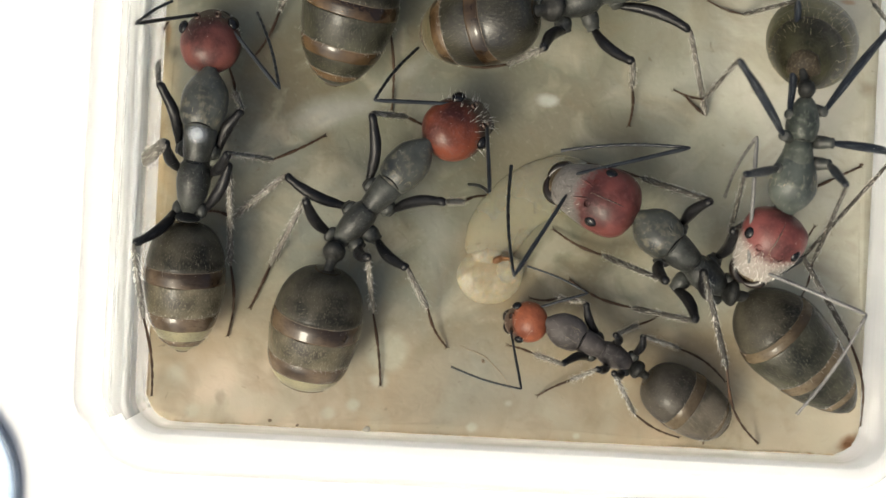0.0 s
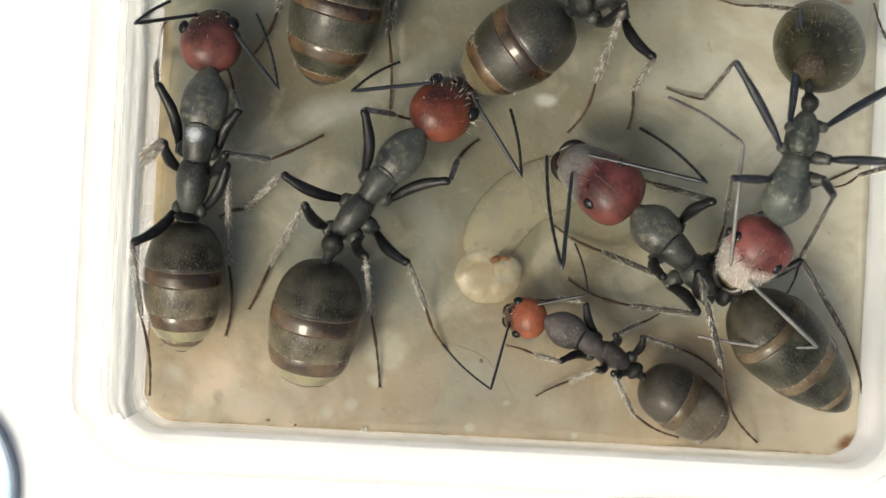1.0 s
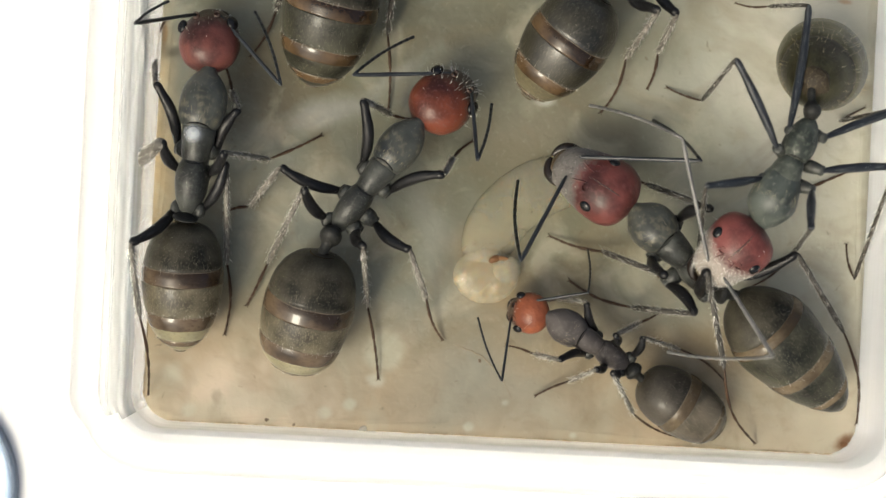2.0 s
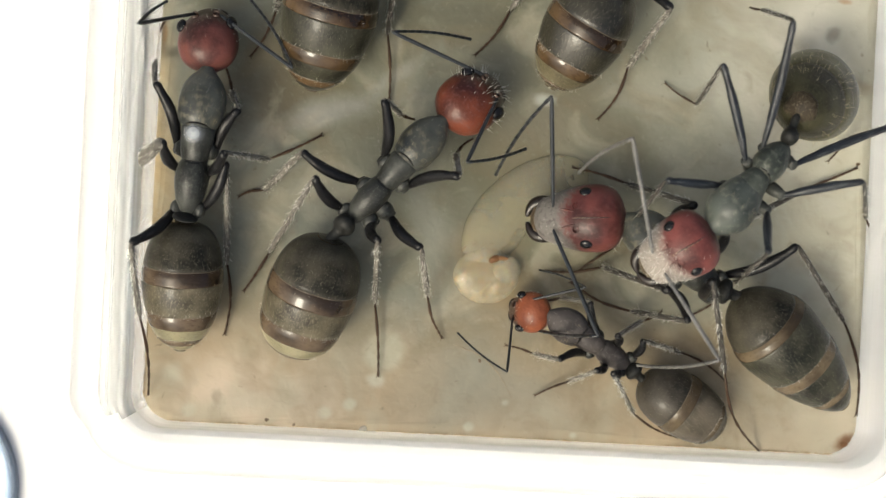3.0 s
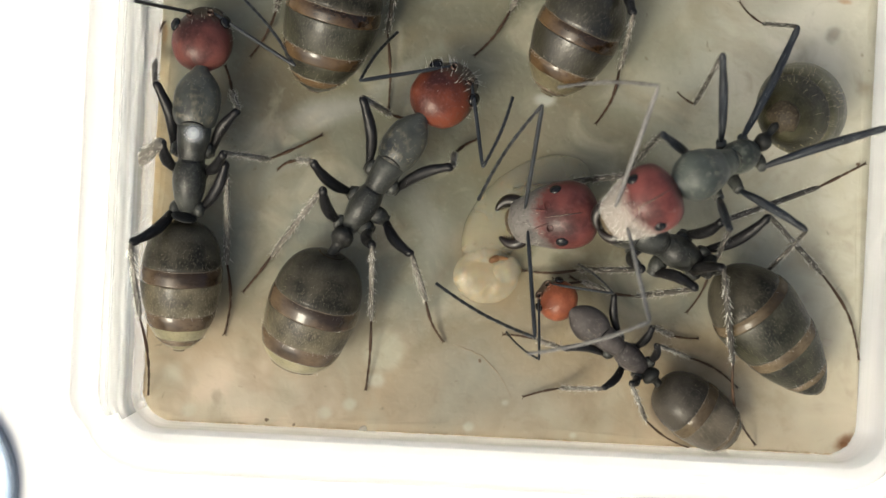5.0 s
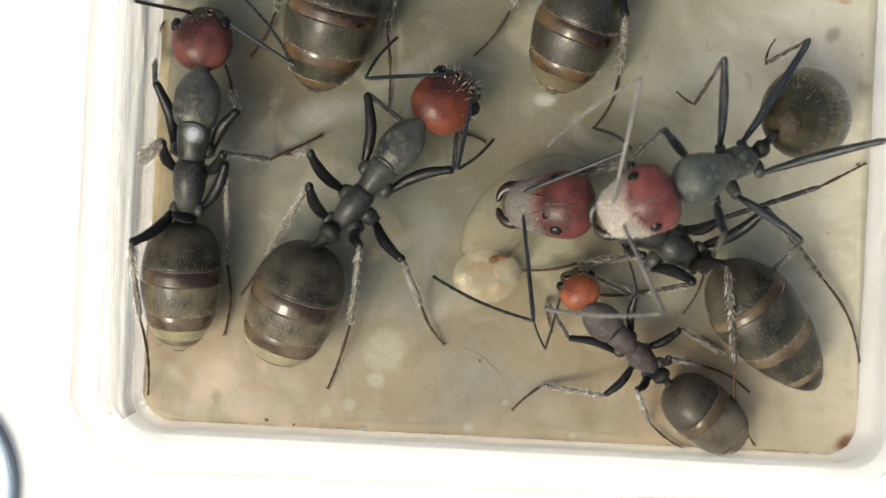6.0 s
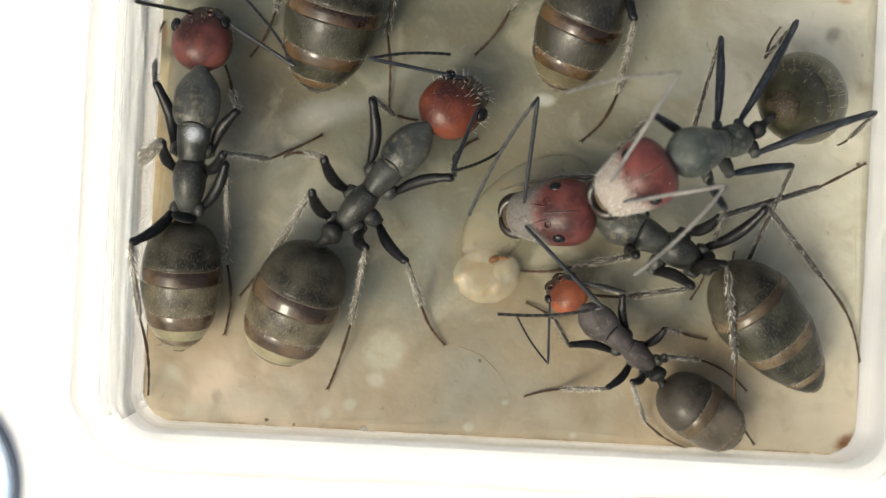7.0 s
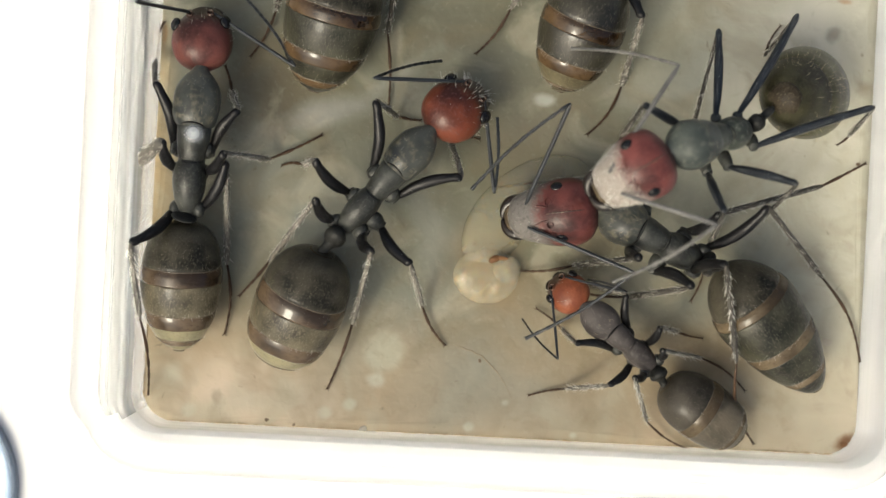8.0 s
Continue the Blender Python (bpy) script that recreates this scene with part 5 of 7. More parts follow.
    step(a2, "left_front", (-0.07, 0.6, 1.95), 2.47, 2.76, 0.85,
         knees=[(0, -2.5, 4.58, 2.8), (0.5, -2.43, 4.64, 3.25), (1, -2.68, 4.65, 3.22), (1.5, -2.91, 4.92, 2.97), (3, -1.94, 4.92, 3.55), (3.5, -2.17, 4.88, 3.33), (4, -2.62, 4.93, 3.12), (4.5, -2.73, 4.97, 3.13), (6, -2.57, 5.29, 2.21), (6.5, -2.45, 5.13, 2.76), (7, -2.38, 5.08, 2.88), (8, -2.25, 4.97, 2.89)],
         feet=[(0, -1.39, 4.68, 0.27, -1.07, 4.54, 0.06), (0.5, -1.62, 4.74, 0.62, -1.04, 4.59, 0.06), (1, -1.71, 4.7, 0.64, -1.06, 4.58, 0.06), (1.5, -1.95, 4.72, 0.4, -1.09, 4.57, 0.06), (3, -1.46, 4.68, 0.85, -0.95, 4.57, 0.06), (3.5, -1.59, 4.69, 0.65, -0.95, 4.57, 0.06), (4, -1.8, 4.67, 0.5, -1.01, 4.57, 0.06), (4.5, -1.93, 4.77, 0.5, -1.01, 4.57, 0.06), (6, -1.64, 4.62, -0.3, -1.01, 4.57, 0.06), (6.5, -1.77, 4.73, 0.12, -1.01, 4.57, 0.06), (7, -1.74, 4.73, 0.23, -1.01, 4.57, 0.06), (8, -1.61, 4.67, 0.23, -0.95, 4.57, 0.06)])
    step(a2, "left_middle", (-1.14, 0.6, 1.95), 2.34, 3.30, 0.95,
         knees=[(0, -5.45, 2.52, 2.23), (0.5, -5.37, 2.56, 2.8), (1, -5.44, 2.53, 2.79), (1.5, -5.62, 2.56, 2.88), (3, -4.72, 3.26, 2.76), (3.5, -3.85, 3.24, 3.67), (4, -4.05, 2.92, 3.81), (4.5, -4.21, 2.74, 3.78), (6, -4.41, 3.24, 3.65), (6.5, -4.45, 3.18, 3.58), (7, -3.91, 3, 3.95), (7.5, -3.56, 2.61, 4.17), (8, -4.22, 2.92, 3.74)],
         feet=[(0, -7.09, 1.43, -0.42, -7.88, 1.2, 0.06), (0.5, -6.79, 1.61, -0.02, -7.85, 1.2, 0.06), (1, -6.78, 1.58, -0.08, -7.81, 1.19, 0.06), (1.5, -6.75, 1.57, -0.06, -7.78, 1.18, 0.06), (3, -6.2, 2.16, 0.02, -7.27, 1.84, 0.06), (3.5, -4.7, 3.3, 0.48, -5.41, 2.95, 0.06), (4, -4.82, 3.16, 0.61, -5.41, 2.82, 0.06), (4.5, -4.96, 3.03, 0.58, -5.54, 2.75, 0.06), (6, -5.23, 3.32, 0.45, -5.94, 3.19, 0.06), (6.5, -5.11, 3.33, 0.35, -5.94, 3.19, 0.06), (7, -4.8, 3.33, 0.79, -5.94, 3.19, 0.06), (7.5, -4.95, 3.27, 1.25, -5.94, 3.24, 0.06), (8, -4.86, 2.95, 0.51, -5.54, 2.95, 0.06)])
    step(a2, "left_hind", (-2.21, 0.4, 1.95), 2.20, 4.48, 1.73,
         knees=[(0, -4.64, 1.67, 3.71), (0.5, -4.62, 1.66, 3.87), (1, -4.58, 1.48, 3.92), (1.5, -4.62, 1.72, 3.89), (3, -4.22, 2.35, 3.7), (3.5, -3.96, 2.03, 3.83), (4, -3.84, 1.99, 3.81), (4.5, -3.78, 1.93, 3.85), (6, -4.4, 2.12, 3.8), (6.5, -4.29, 1.95, 3.86), (7, -4.3, 1.9, 3.92), (8, -4.17, 1.61, 4)],
         feet=[(0, -6.2, -0.51, 0.12, -7.12, -2.42, 0.06), (0.5, -6.16, -0.56, 0.29, -7.1, -2.42, 0.06), (1, -6.13, -0.56, 0.25, -7.06, -2.43, 0.06), (1.5, -6.17, -0.64, 0.42, -7.04, -2.44, 0.06), (3, -6.09, -0.11, 0.45, -7.03, -1.47, 0.06), (3.5, -5.96, -0.11, 0.44, -7.03, -1.47, 0.06), (4, -5.95, -0.18, 0.5, -7.03, -1.47, 0.06), (4.5, -5.94, -0.24, 0.59, -7.03, -1.47, 0.06), (6, -6.16, -0.24, 0.42, -7.03, -1.47, 0.06), (6.5, -6.13, -0.31, 0.46, -7.03, -1.47, 0.06), (7, -6.09, -0.38, 0.5, -7.03, -1.47, 0.06), (8, -6.08, -0.44, 0.5, -7.03, -1.47, 0.06)])
    step(a2, "right_front", (-0.24, -0.61, 1.95), 2.42, 2.81, 1.06,
         knees=[(0, -0.03, 1.57, 3.49), (0.5, -0.16, 1.83, 3.67), (1, 0.19, 2.29, 2.95), (1.5, -0.09, 2.49, 3.09), (3, 0.55, 2.4, 3.52), (3.5, 0.68, 2.39, 3.2), (4, 0.33, 2.67, 3.23), (4.5, 0.28, 2.73, 3.41), (6, 0.37, 2.68, 2.53), (6.5, 0.39, 2.48, 2.8), (7, 0.36, 2.38, 3.06), (8, 0.65, 2.43, 2.44)],
         feet=[(0, 0.59, 1.68, 0.75, 1.16, 1.84, 0.06), (0.5, 1.13, 2.7, 1.32, 2.56, 3.28, 0.06), (1, 0.47, 3.15, 0.28, 1.2, 3.87, 0.06), (1.5, 0.31, 3.13, 0.38, 1.11, 3.82, 0.06), (3, 0.45, 3.3, 0.85, 1.19, 4.02, 0.06), (3.5, 0.38, 3.25, 0.54, 1.25, 3.88, 0.06), (4, 0.38, 3.32, 0.49, 1.19, 3.86, 0.06), (4.5, 0.38, 3.31, 0.66, 1.19, 3.86, 0.06), (6, 0.43, 3.41, -0.19, 1.19, 3.88, 0.06), (6.5, 0.43, 3.33, 0.12, 1.19, 3.88, 0.06), (7, 0.42, 3.3, 0.4, 1.19, 3.88, 0.06), (8, 0.39, 3.4, -0.19, 1.19, 3.88, 0.06)])
    step(a2, "right_middle", (-1.29, -0.88, 1.95), 1.98, 3.11, 1.67,
         knees=[(0, -1.31, -0.61, 3.29), (0.5, -1.22, -0.57, 3.03), (1, -1.19, -0.47, 3.07), (1.5, -1.21, -0.11, 3.13), (3, -0.72, 0.02, 3.18), (3.5, -0.82, -0.23, 3.2), (4, -0.89, -0.23, 3.16), (4.5, -0.92, -0.13, 3.29), (6, -1.33, -0.38, 3.03), (7, -1.2, -0.45, 2.99), (8, -1.08, -0.51, 3.02)],
         feet=[(0, -0.66, -2.04, 0.6, -0.04, -3.36, 0.06), (0.5, -0.67, -2.01, 0.33, -0.01, -3.36, 0.06), (1, -0.66, -2.02, 0.42, 0, -3.37, 0.06), (1.5, -0.62, -1.82, 0.6, 0.04, -3.38, 0.06), (3, -0.54, -1.63, 0.54, 0.05, -3.38, 0.06), (3.5, -0.57, -1.7, 0.46, 0.05, -3.38, 0.06), (4, -0.57, -1.72, 0.45, 0.05, -3.38, 0.06), (4.5, -0.54, -1.75, 0.66, 0.05, -3.38, 0.06), (6, -0.77, -1.96, 0.4, 0.05, -3.38, 0.06), (7, -0.77, -1.97, 0.3, 0.05, -3.38, 0.06), (8, -0.74, -1.97, 0.29, 0.05, -3.38, 0.06)])
    step(a2, "right_hind", (-1.87, -0.65, 1.95), 2.20, 4.15, 2.65,
         knees=[(0, -2.56, -0.26, 4.09), (0.5, -2.5, -0.21, 4.03), (1, -2.57, -0.24, 4.04), (1.5, -2.75, -0.07, 4.06), (3, -2.13, 0.26, 4.05), (3.5, -2.11, 0.03, 4.04), (4, -2.2, -0.04, 4.05), (4.5, -2.15, 0.09, 4.07), (6, -2.72, 0.11, 4.08), (7, -2.52, 0.01, 4.05), (8, -2.34, -0.1, 4.03)],
         feet=[(0, -2.58, -2.21, 0.42, -2.33, -4.82, 0.06), (0.5, -2.58, -2.21, 0.39, -2.3, -4.82, 0.06), (1, -2.58, -2.28, 0.42, -2.29, -4.83, 0.06), (1.5, -2.71, -2.12, 0.45, -2.25, -4.84, 0.06), (3, -2.39, -1.89, 0.51, -2.28, -4.84, 0.06), (3.5, -2.33, -2.03, 0.44, -2.28, -4.84, 0.06), (4, -2.35, -2.09, 0.45, -2.28, -4.84, 0.06), (4.5, -2.25, -2.34, 0.71, -2.28, -4.84, 0.06), (6, -3.22, -2.6, 0.97, -3.97, -4.64, 0.06), (7, -3.22, -2.6, 0.9, -3.97, -4.64, 0.06), (8, -3.16, -2.6, 0.82, -3.97, -4.64, 0.06)])

    crawl(a3,
          spine=[(0, -2.58, 10.85, 2.2, -1.81, 17.1, 2.4), (0.5, -2.79, 10.85, 2.2, -2.01, 17.1, 2.4), (1, -2.94, 10.84, 2.2, -2.16, 17.09, 2.4), (1.5, -3.09, 10.83, 2.2, -2.32, 17.08, 2.4), (3, -3.14, 10.64, 2.2, -2.36, 16.89, 2.4), (3.5, -3.18, 10.6, 2.2, -2.36, 16.85, 2.4), (4.5, -3.02, 10.6, 2.2, -2.21, 16.85, 2.4), (8, -3.02, 10.6, 2.2, -2.21, 16.85, 2.4)],
          face=[(0, -1.73, 19.35, 2), (0.5, -1.93, 19.35, 2), (1, -2.09, 19.35, 2), (1.5, -2.24, 19.34, 2), (3, -2.23, 19.14, 2), (3.5, -2.23, 19.1, 2), (4.5, -2.11, 19.1, 2), (8, -2.11, 19.1, 2)],
          tail=[(0, -2.7, 10.2, 2.6, -3.99, 5.64, 1.4), (0.5, -2.91, 10.2, 2.6, -4.25, 5.66, 1.4), (1, -3.07, 10.19, 2.6, -4.37, 5.63, 1.4), (1.5, -3.22, 10.18, 2.6, -4.53, 5.62, 1.4), (3, -3.27, 9.99, 2.6, -4.59, 5.43, 1.4), (3.5, -3.3, 9.95, 2.6, -4.65, 5.37, 1.4), (4.5, -3.15, 9.95, 2.6, -4.51, 5.35, 1.4), (8, -3.15, 9.95, 2.6, -4.51, 5.35, 1.4)])
    feel(a3, "left", 2.32, 2.94,
         [(0, -4.29, 19.05, 3.48, -3.62, 21.74, 2.47)])
    feel(a3, "right", 1.68, 2.93,
         [(0, 0.19, 19.15, 3.23, -0.38, 21.85, 2.22)])
    step(a3, "left_front", (0.78, 0.79, 1.95), 2.04, 3.26, 1.18,
         knees=[(0, -4.34, 15.87, 2.96)],
         feet=[(0, -5.35, 17.68, 0.45, -6.19, 18.42, 0.06)])
    step(a3, "left_middle", (-0.77, 0.79, 1.95), 2.21, 2.97, 1.41,
         knees=[(0, -5.11, 12.92, 2.72)],
         feet=[(0, -6.94, 12.33, 0.45, -8.19, 11.83, 0.06)])
    step(a3, "left_hind", (-2.69, 0.65, 1.95), 2.40, 3.25, 1.90,
         knees=[(0, -4.8, 10.01, 3.05)],
         feet=[(0, -5.85, 8.37, 0.45, -6.83, 6.79, 0.06)])
    step(a3, "right_front", (0.9, -0.45, 1.95), 2.04, 3.14, 0.93,
         knees=[(0, -0.19, 15.89, 2.9)],
         feet=[(0, 0.59, 17.68, 0.45, 1, 18.42, 0.06)])
    step(a3, "right_middle", (-0.65, -0.45, 1.95), 2.16, 2.64, 1.43,
         knees=[(0, -0.19, 12.15, 2.77)],
         feet=[(0, 0.99, 11.74, 0.45, 1.8, 10.63, 0.06)])
    step(a3, "right_hind", (-2.59, -0.45, 1.95), 2.40, 4.03, 2.71,
         knees=[(0, -1.39, 9.87, 3.71)],
         feet=[(0, -1.94, 7.58, 0.45, -1.94, 4.89, 0.06)])

    crawl(a4,
          spine=[(0, 3.71, 8.14, 2.5, 7.58, 9.51, 2.7), (0.5, 4.63, 8.37, 2.5, 8.27, 10.17, 2.7), (1, 4.75, 8.32, 2.5, 8.4, 10.17, 2.7), (1.5, 5.33, 8.73, 2.5, 8.53, 11.39, 2.7), (3, 6.18, 9.72, 2.5, 8.17, 13.28, 2.7), (3.5, 6.08, 9.82, 2.5, 7.98, 13.47, 2.7), (4, 5.93, 9.63, 2.5, 7.69, 13.28, 2.7), (4.5, 5.82, 9.63, 2.5, 7.69, 13.28, 2.7), (6, 5.51, 9.91, 2.5, 7.12, 13.57, 2.7), (6.5, 5.61, 10.01, 2.5, 7.22, 13.66, 2.7), (7.5, 5.66, 10.01, 2.5, 7.31, 13.66, 2.7), (8, 5.66, 10.01, 2.5, 7.31, 13.66, 2.7)],
          face=[(0, 9.55, 10.35, 2.3), (0.5, 10.15, 11.12, 2.3), (1, 10.29, 11.2, 2.3), (1.5, 10.42, 12.63, 2.3), (3, 9.86, 14.73, 2.3), (3.5, 9.48, 15.11, 2.3), (4, 9.09, 14.92, 2.3), (4.5, 9.09, 14.92, 2.3), (6, 8.14, 15.49, 2.3), (6.5, 8.23, 15.59, 2.3), (7.5, 8.33, 15.59, 2.3), (8, 8.33, 15.59, 2.3)],
          tail=[(0, 3.25, 8.02, 2.8, -0.48, 7.4, 1.6), (0.5, 4.15, 8.07, 2.8, 0.51, 6.53, 1.6), (1, 4.26, 8.01, 2.8, 0.88, 5.84, 1.6), (1.5, 4.92, 8.23, 2.8, 2.24, 5.21, 1.6), (3, 5.80, 9.08, 2.8, 3.57, 5.37, 1.6), (3.5, 5.71, 9.23, 2.8, 3.64, 5.37, 1.6), (4, 5.56, 8.98, 2.8, 3.39, 5.21, 1.6), (4.5, 5.48, 8.98, 2.8, 3.41, 5.13, 1.6), (6, 5.23, 9.23, 2.8, 3.64, 5.33, 1.6), (6.5, 5.31, 9.32, 2.8, 3.64, 5.37, 1.6), (7.5, 5.39, 9.32, 2.8, 3.82, 5.35, 1.6), (8, 5.39, 9.32, 2.8, 3.89, 5.31, 1.6)])
    feel(a4, "left", 2.59, 1.99,
         [(0, 9.68, 12.64, 4.47, 11.38, 12.91, 3.46)])
    feel(a4, "right", 2.67, 2.17,
         [(0, 11.75, 9.58, 4.22, 12.94, 11.1, 3.21)])
    step(a4, "left_front", (1.13, 0.62, 2.25), 2.48, 3.74, 1.45,
         knees=[(0, 6.73, 12, 3.34)],
         feet=[(0, 8.13, 13.92, 0.45, 9.19, 14.82, 0.06)])
    step(a4, "left_middle", (0.04, 0.48, 2.25), 2.58, 3.55, 1.56,
         knees=[(0, 5.42, 11.63, 3.33)],
         feet=[(0, 5.35, 13.72, 0.45, 5.19, 15.22, 0.06)])
    step(a4, "left_hind", (-1.53, 0.48, 2.25), 2.57, 3.32, 2.04,
         knees=[(0, 3.13, 10.35, 4.05), (1.5, 3.29, 10.54, 3.11), (3, 3.32, 9.82, 2.94), (8, 3.26, 9.67, 3.7)],
         feet=[(0, 1.76, 11.55, 1.27, 0.2, 12.03, 0.06), (1.5, 1.9, 11.18, 0.17, 0.51, 10.81, 0.06), (3, 2.39, 8.45, 0.06, 1.12, 6.85, 0.06), (8, 2.38, 8.4, 0.76, 1.12, 6.85, 0.06)])
    step(a4, "right_front", (-0.05, -0.59, 2.25), 2.58, 3.71, 1.00,
         knees=[(0, 8.2, 7.38, 2.54), (0.5, 8.87, 8.7, 3.59), (1, 8.87, 8.82, 3.77), (1.5, 9, 9.07, 4.09), (3, 9.02, 10.33, 4.1), (8, 8.58, 10.7, 3.88)],
         feet=[(0, 8.78, 5.79, -0.77, 8.29, 5.59, 0.06), (0.5, 9.17, 9.87, 0.08, 9.01, 10.55, 0.06), (1, 9.17, 10.15, 0.31, 9.05, 10.89, 0.06), (1.5, 9.64, 10.56, 0.75, 9.77, 11.39, 0.06), (3, 9.98, 11.74, 0.8, 10.13, 12.6, 0.06), (8, 9.51, 12.13, 0.58, 9.78, 12.94, 0.06)])
    step(a4, "right_middle", (-1.1, -1.04, 2.25), 2.16, 3.13, 1.39,
         knees=[(0, 6.16, 6.18, 3.48), (0.5, 6.96, 6.39, 3.46), (1, 6.91, 6.3, 3.52), (1.5, 7.31, 6.92, 3.55), (3, 8.08, 9.09, 3.99), (8, 8.22, 9.25, 3.16)],
         feet=[(0, 6.52, 5.73, 0.41, 6.44, 4.32, 0.06), (0.5, 6.75, 5.69, 0.41, 6.47, 4.44, 0.06), (1, 6.61, 5.59, 0.49, 6.5, 4.38, 0.06), (1.5, 6.79, 5.67, 0.73, 6.5, 4.37, 0.06), (3, 9.06, 10.13, 1.2, 9.61, 10.88, 0.06), (8, 9.21, 10.29, 0.38, 9.61, 10.88, 0.06)])
    step(a4, "right_hind", (-2.02, -0.79, 2.25), 2.40, 3.85, 2.12,
         knees=[(0, 3.13, 6.51, 4.3), (0.5, 5.8, 7.9, 4.5), (1, 5.83, 7.95, 4.52), (1.5, 6.58, 7.69, 4.5), (3, 7.41, 7.95, 3.92), (3.5, 7.34, 8, 3.84), (4, 6.97, 7.85, 3.99), (4.5, 6.44, 7.69, 3.98), (6, 6.01, 7.66, 3.66), (6.5, 6.31, 7.66, 3.47), (7, 6.34, 7.6, 3.35), (8, 6.57, 7.7, 3.44)],
         feet=[(0, 2.15, 6.49, 0.57, 0.11, 6.68, 0.06), (0.5, 4.74, 5.74, 1.49, 2.89, 3.84, 0.06), (1, 5.2, 5.74, 1.43, 4.05, 3.57, 0.06), (1.5, 6.29, 6.74, 0.78, 5.43, 4.54, 0.06), (3, 6.45, 6.34, 0.56, 5.44, 4.54, 0.06), (3.5, 6.46, 6.35, 0.48, 5.44, 4.54, 0.06), (4, 6.38, 6.53, 0.42, 5.44, 4.54, 0.06), (4.5, 6.22, 6.36, 0.37, 5.44, 4.54, 0.06), (6, 6.2, 6.35, 0.04, 5.44, 4.54, 0.06), (6.5, 6.18, 6.28, -0.13, 5.44, 4.54, 0.06), (7, 6.23, 6.27, -0.26, 5.44, 4.54, 0.06), (8, 6.4, 6.44, -0.2, 5.44, 4.54, 0.06)])

    crawl(a5,
          spine=[(0, 11.58, 4.68, 4.5, 11.15, 1.39, 4), (0.5, 11.61, 4.53, 4.5, 11.17, 1.47, 4.03), (1, 11.64, 4.04, 4.5, 10.96, 1.15, 4.07), (1.5, 11.84, 3.96, 4.5, 10.91, 1.29, 4.1), (3, 10.82, 3.09, 4.5, 8.84, 0.88, 5), (3.5, 10.35, 2.86, 4.5, 8.17, 0.88, 5.25), (4, 10.51, 3.09, 4.5, 8.13, 1.26, 5.5), (4.5, 10.04, 3.25, 4.5, 7.4, 2.07, 6.2), (6, 10.04, 3.01, 4.5, 7.17, 1.9, 6.7), (6.5, 9.96, 3.33, 4.5, 7.09, 2.42, 6.72), (7, 9.88, 3.64, 4.5, 7.01, 2.79, 6.75), (7.5, 9.96, 3.88, 4.5, 7.01, 3.02, 6.78), (8, 9.88, 3.88, 4.5, 6.93, 3.01, 6.8)],
          face=[(0, 10.1, -0.76, 3.3), (0.5, 10.12, -0.76, 3.33), (1, 9.43, -1.01, 3.37), (1.5, 9.3, -0.94, 3.4), (3, 6.73, -0.53, 4.5), (3.5, 5.98, -0.52, 4.85), (4, 5.78, -0.05, 5.2), (4.5, 5.25, 0.64, 5.8), (6, 4.89, 0.86, 6.3), (6.5, 4.88, 1.23, 6.33), (7, 4.73, 1.38, 6.35), (7.5, 4.58, 1.53, 6.38), (8, 4.57, 1.61, 6.4)],
          tail=[(0, 11.5, 5.86, 4.5, 13, 7.8, 0.6), (0.5, 11.69, 5.86, 4.5, 13.09, 7.8, 0.6), (1, 11.8, 5.77, 4.5, 13.3, 7.62, 0.6), (1.5, 11.99, 5.61, 4.5, 13.5, 7.35, 0.6), (3, 11.53, 4.51, 4.5, 13.26, 5.65, 0.6), (3.5, 11.22, 4.11, 4.5, 13.09, 5.22, 0.6), (4, 11.22, 4.27, 4.5, 13.23, 5.31, 0.6), (4.5, 10.9, 4.27, 4.5, 12.88, 5.22, 0.6), (6, 11.01, 4.04, 4.5, 13.17, 4.93, 0.6), (6.5, 10.98, 4.27, 4.5, 13, 5.31, 0.6), (7, 10.95, 4.55, 4.5, 13, 5.48, 0.6), (7.5, 10.98, 4.82, 4.5, 13.12, 5.56, 0.6), (8, 10.98, 4.82, 4.5, 13.09, 5.6, 0.6)])
    feel(a5, "right", 4.11, 3.81,
         [(0, 10.04, 3.64, 4.41, 9.64, 1.82, 1.08), (0.5, 10.81, 3.28, 5.4, 8.2, 4.28, 2.8), (1, 9.48, 3.36, 5.31, 7.54, 5.12, 2.53), (1.5, 8.68, 3.59, 4.39, 5.75, 5.41, 2.76), (3, 5.78, 3.36, 7.17, 4.45, 2.5, 3.7), (3.5, 5.47, 3.55, 7.4, 1.34, 4.73, 7.4), (4, 6.2, 4.13, 7.76, 2.86, 3.52, 6.02), (4.5, 6.55, 4.65, 8.35, 3.78, 5.67, 5.92), (6, 5.78, 4.99, 8.94, 3.19, 3.16, 6.84), (6.5, 6.16, 5.2, 9.1, 2.91, 3.1, 8.72), (7, 6.89, 5.13, 9.16, 3.77, 4.79, 6.99), (7.5, 7.89, 5.26, 6.45, 3.91, 6.23, 6.23), (8, 7.3, 5.68, 6.48, 4.14, 6.47, 4.5)])
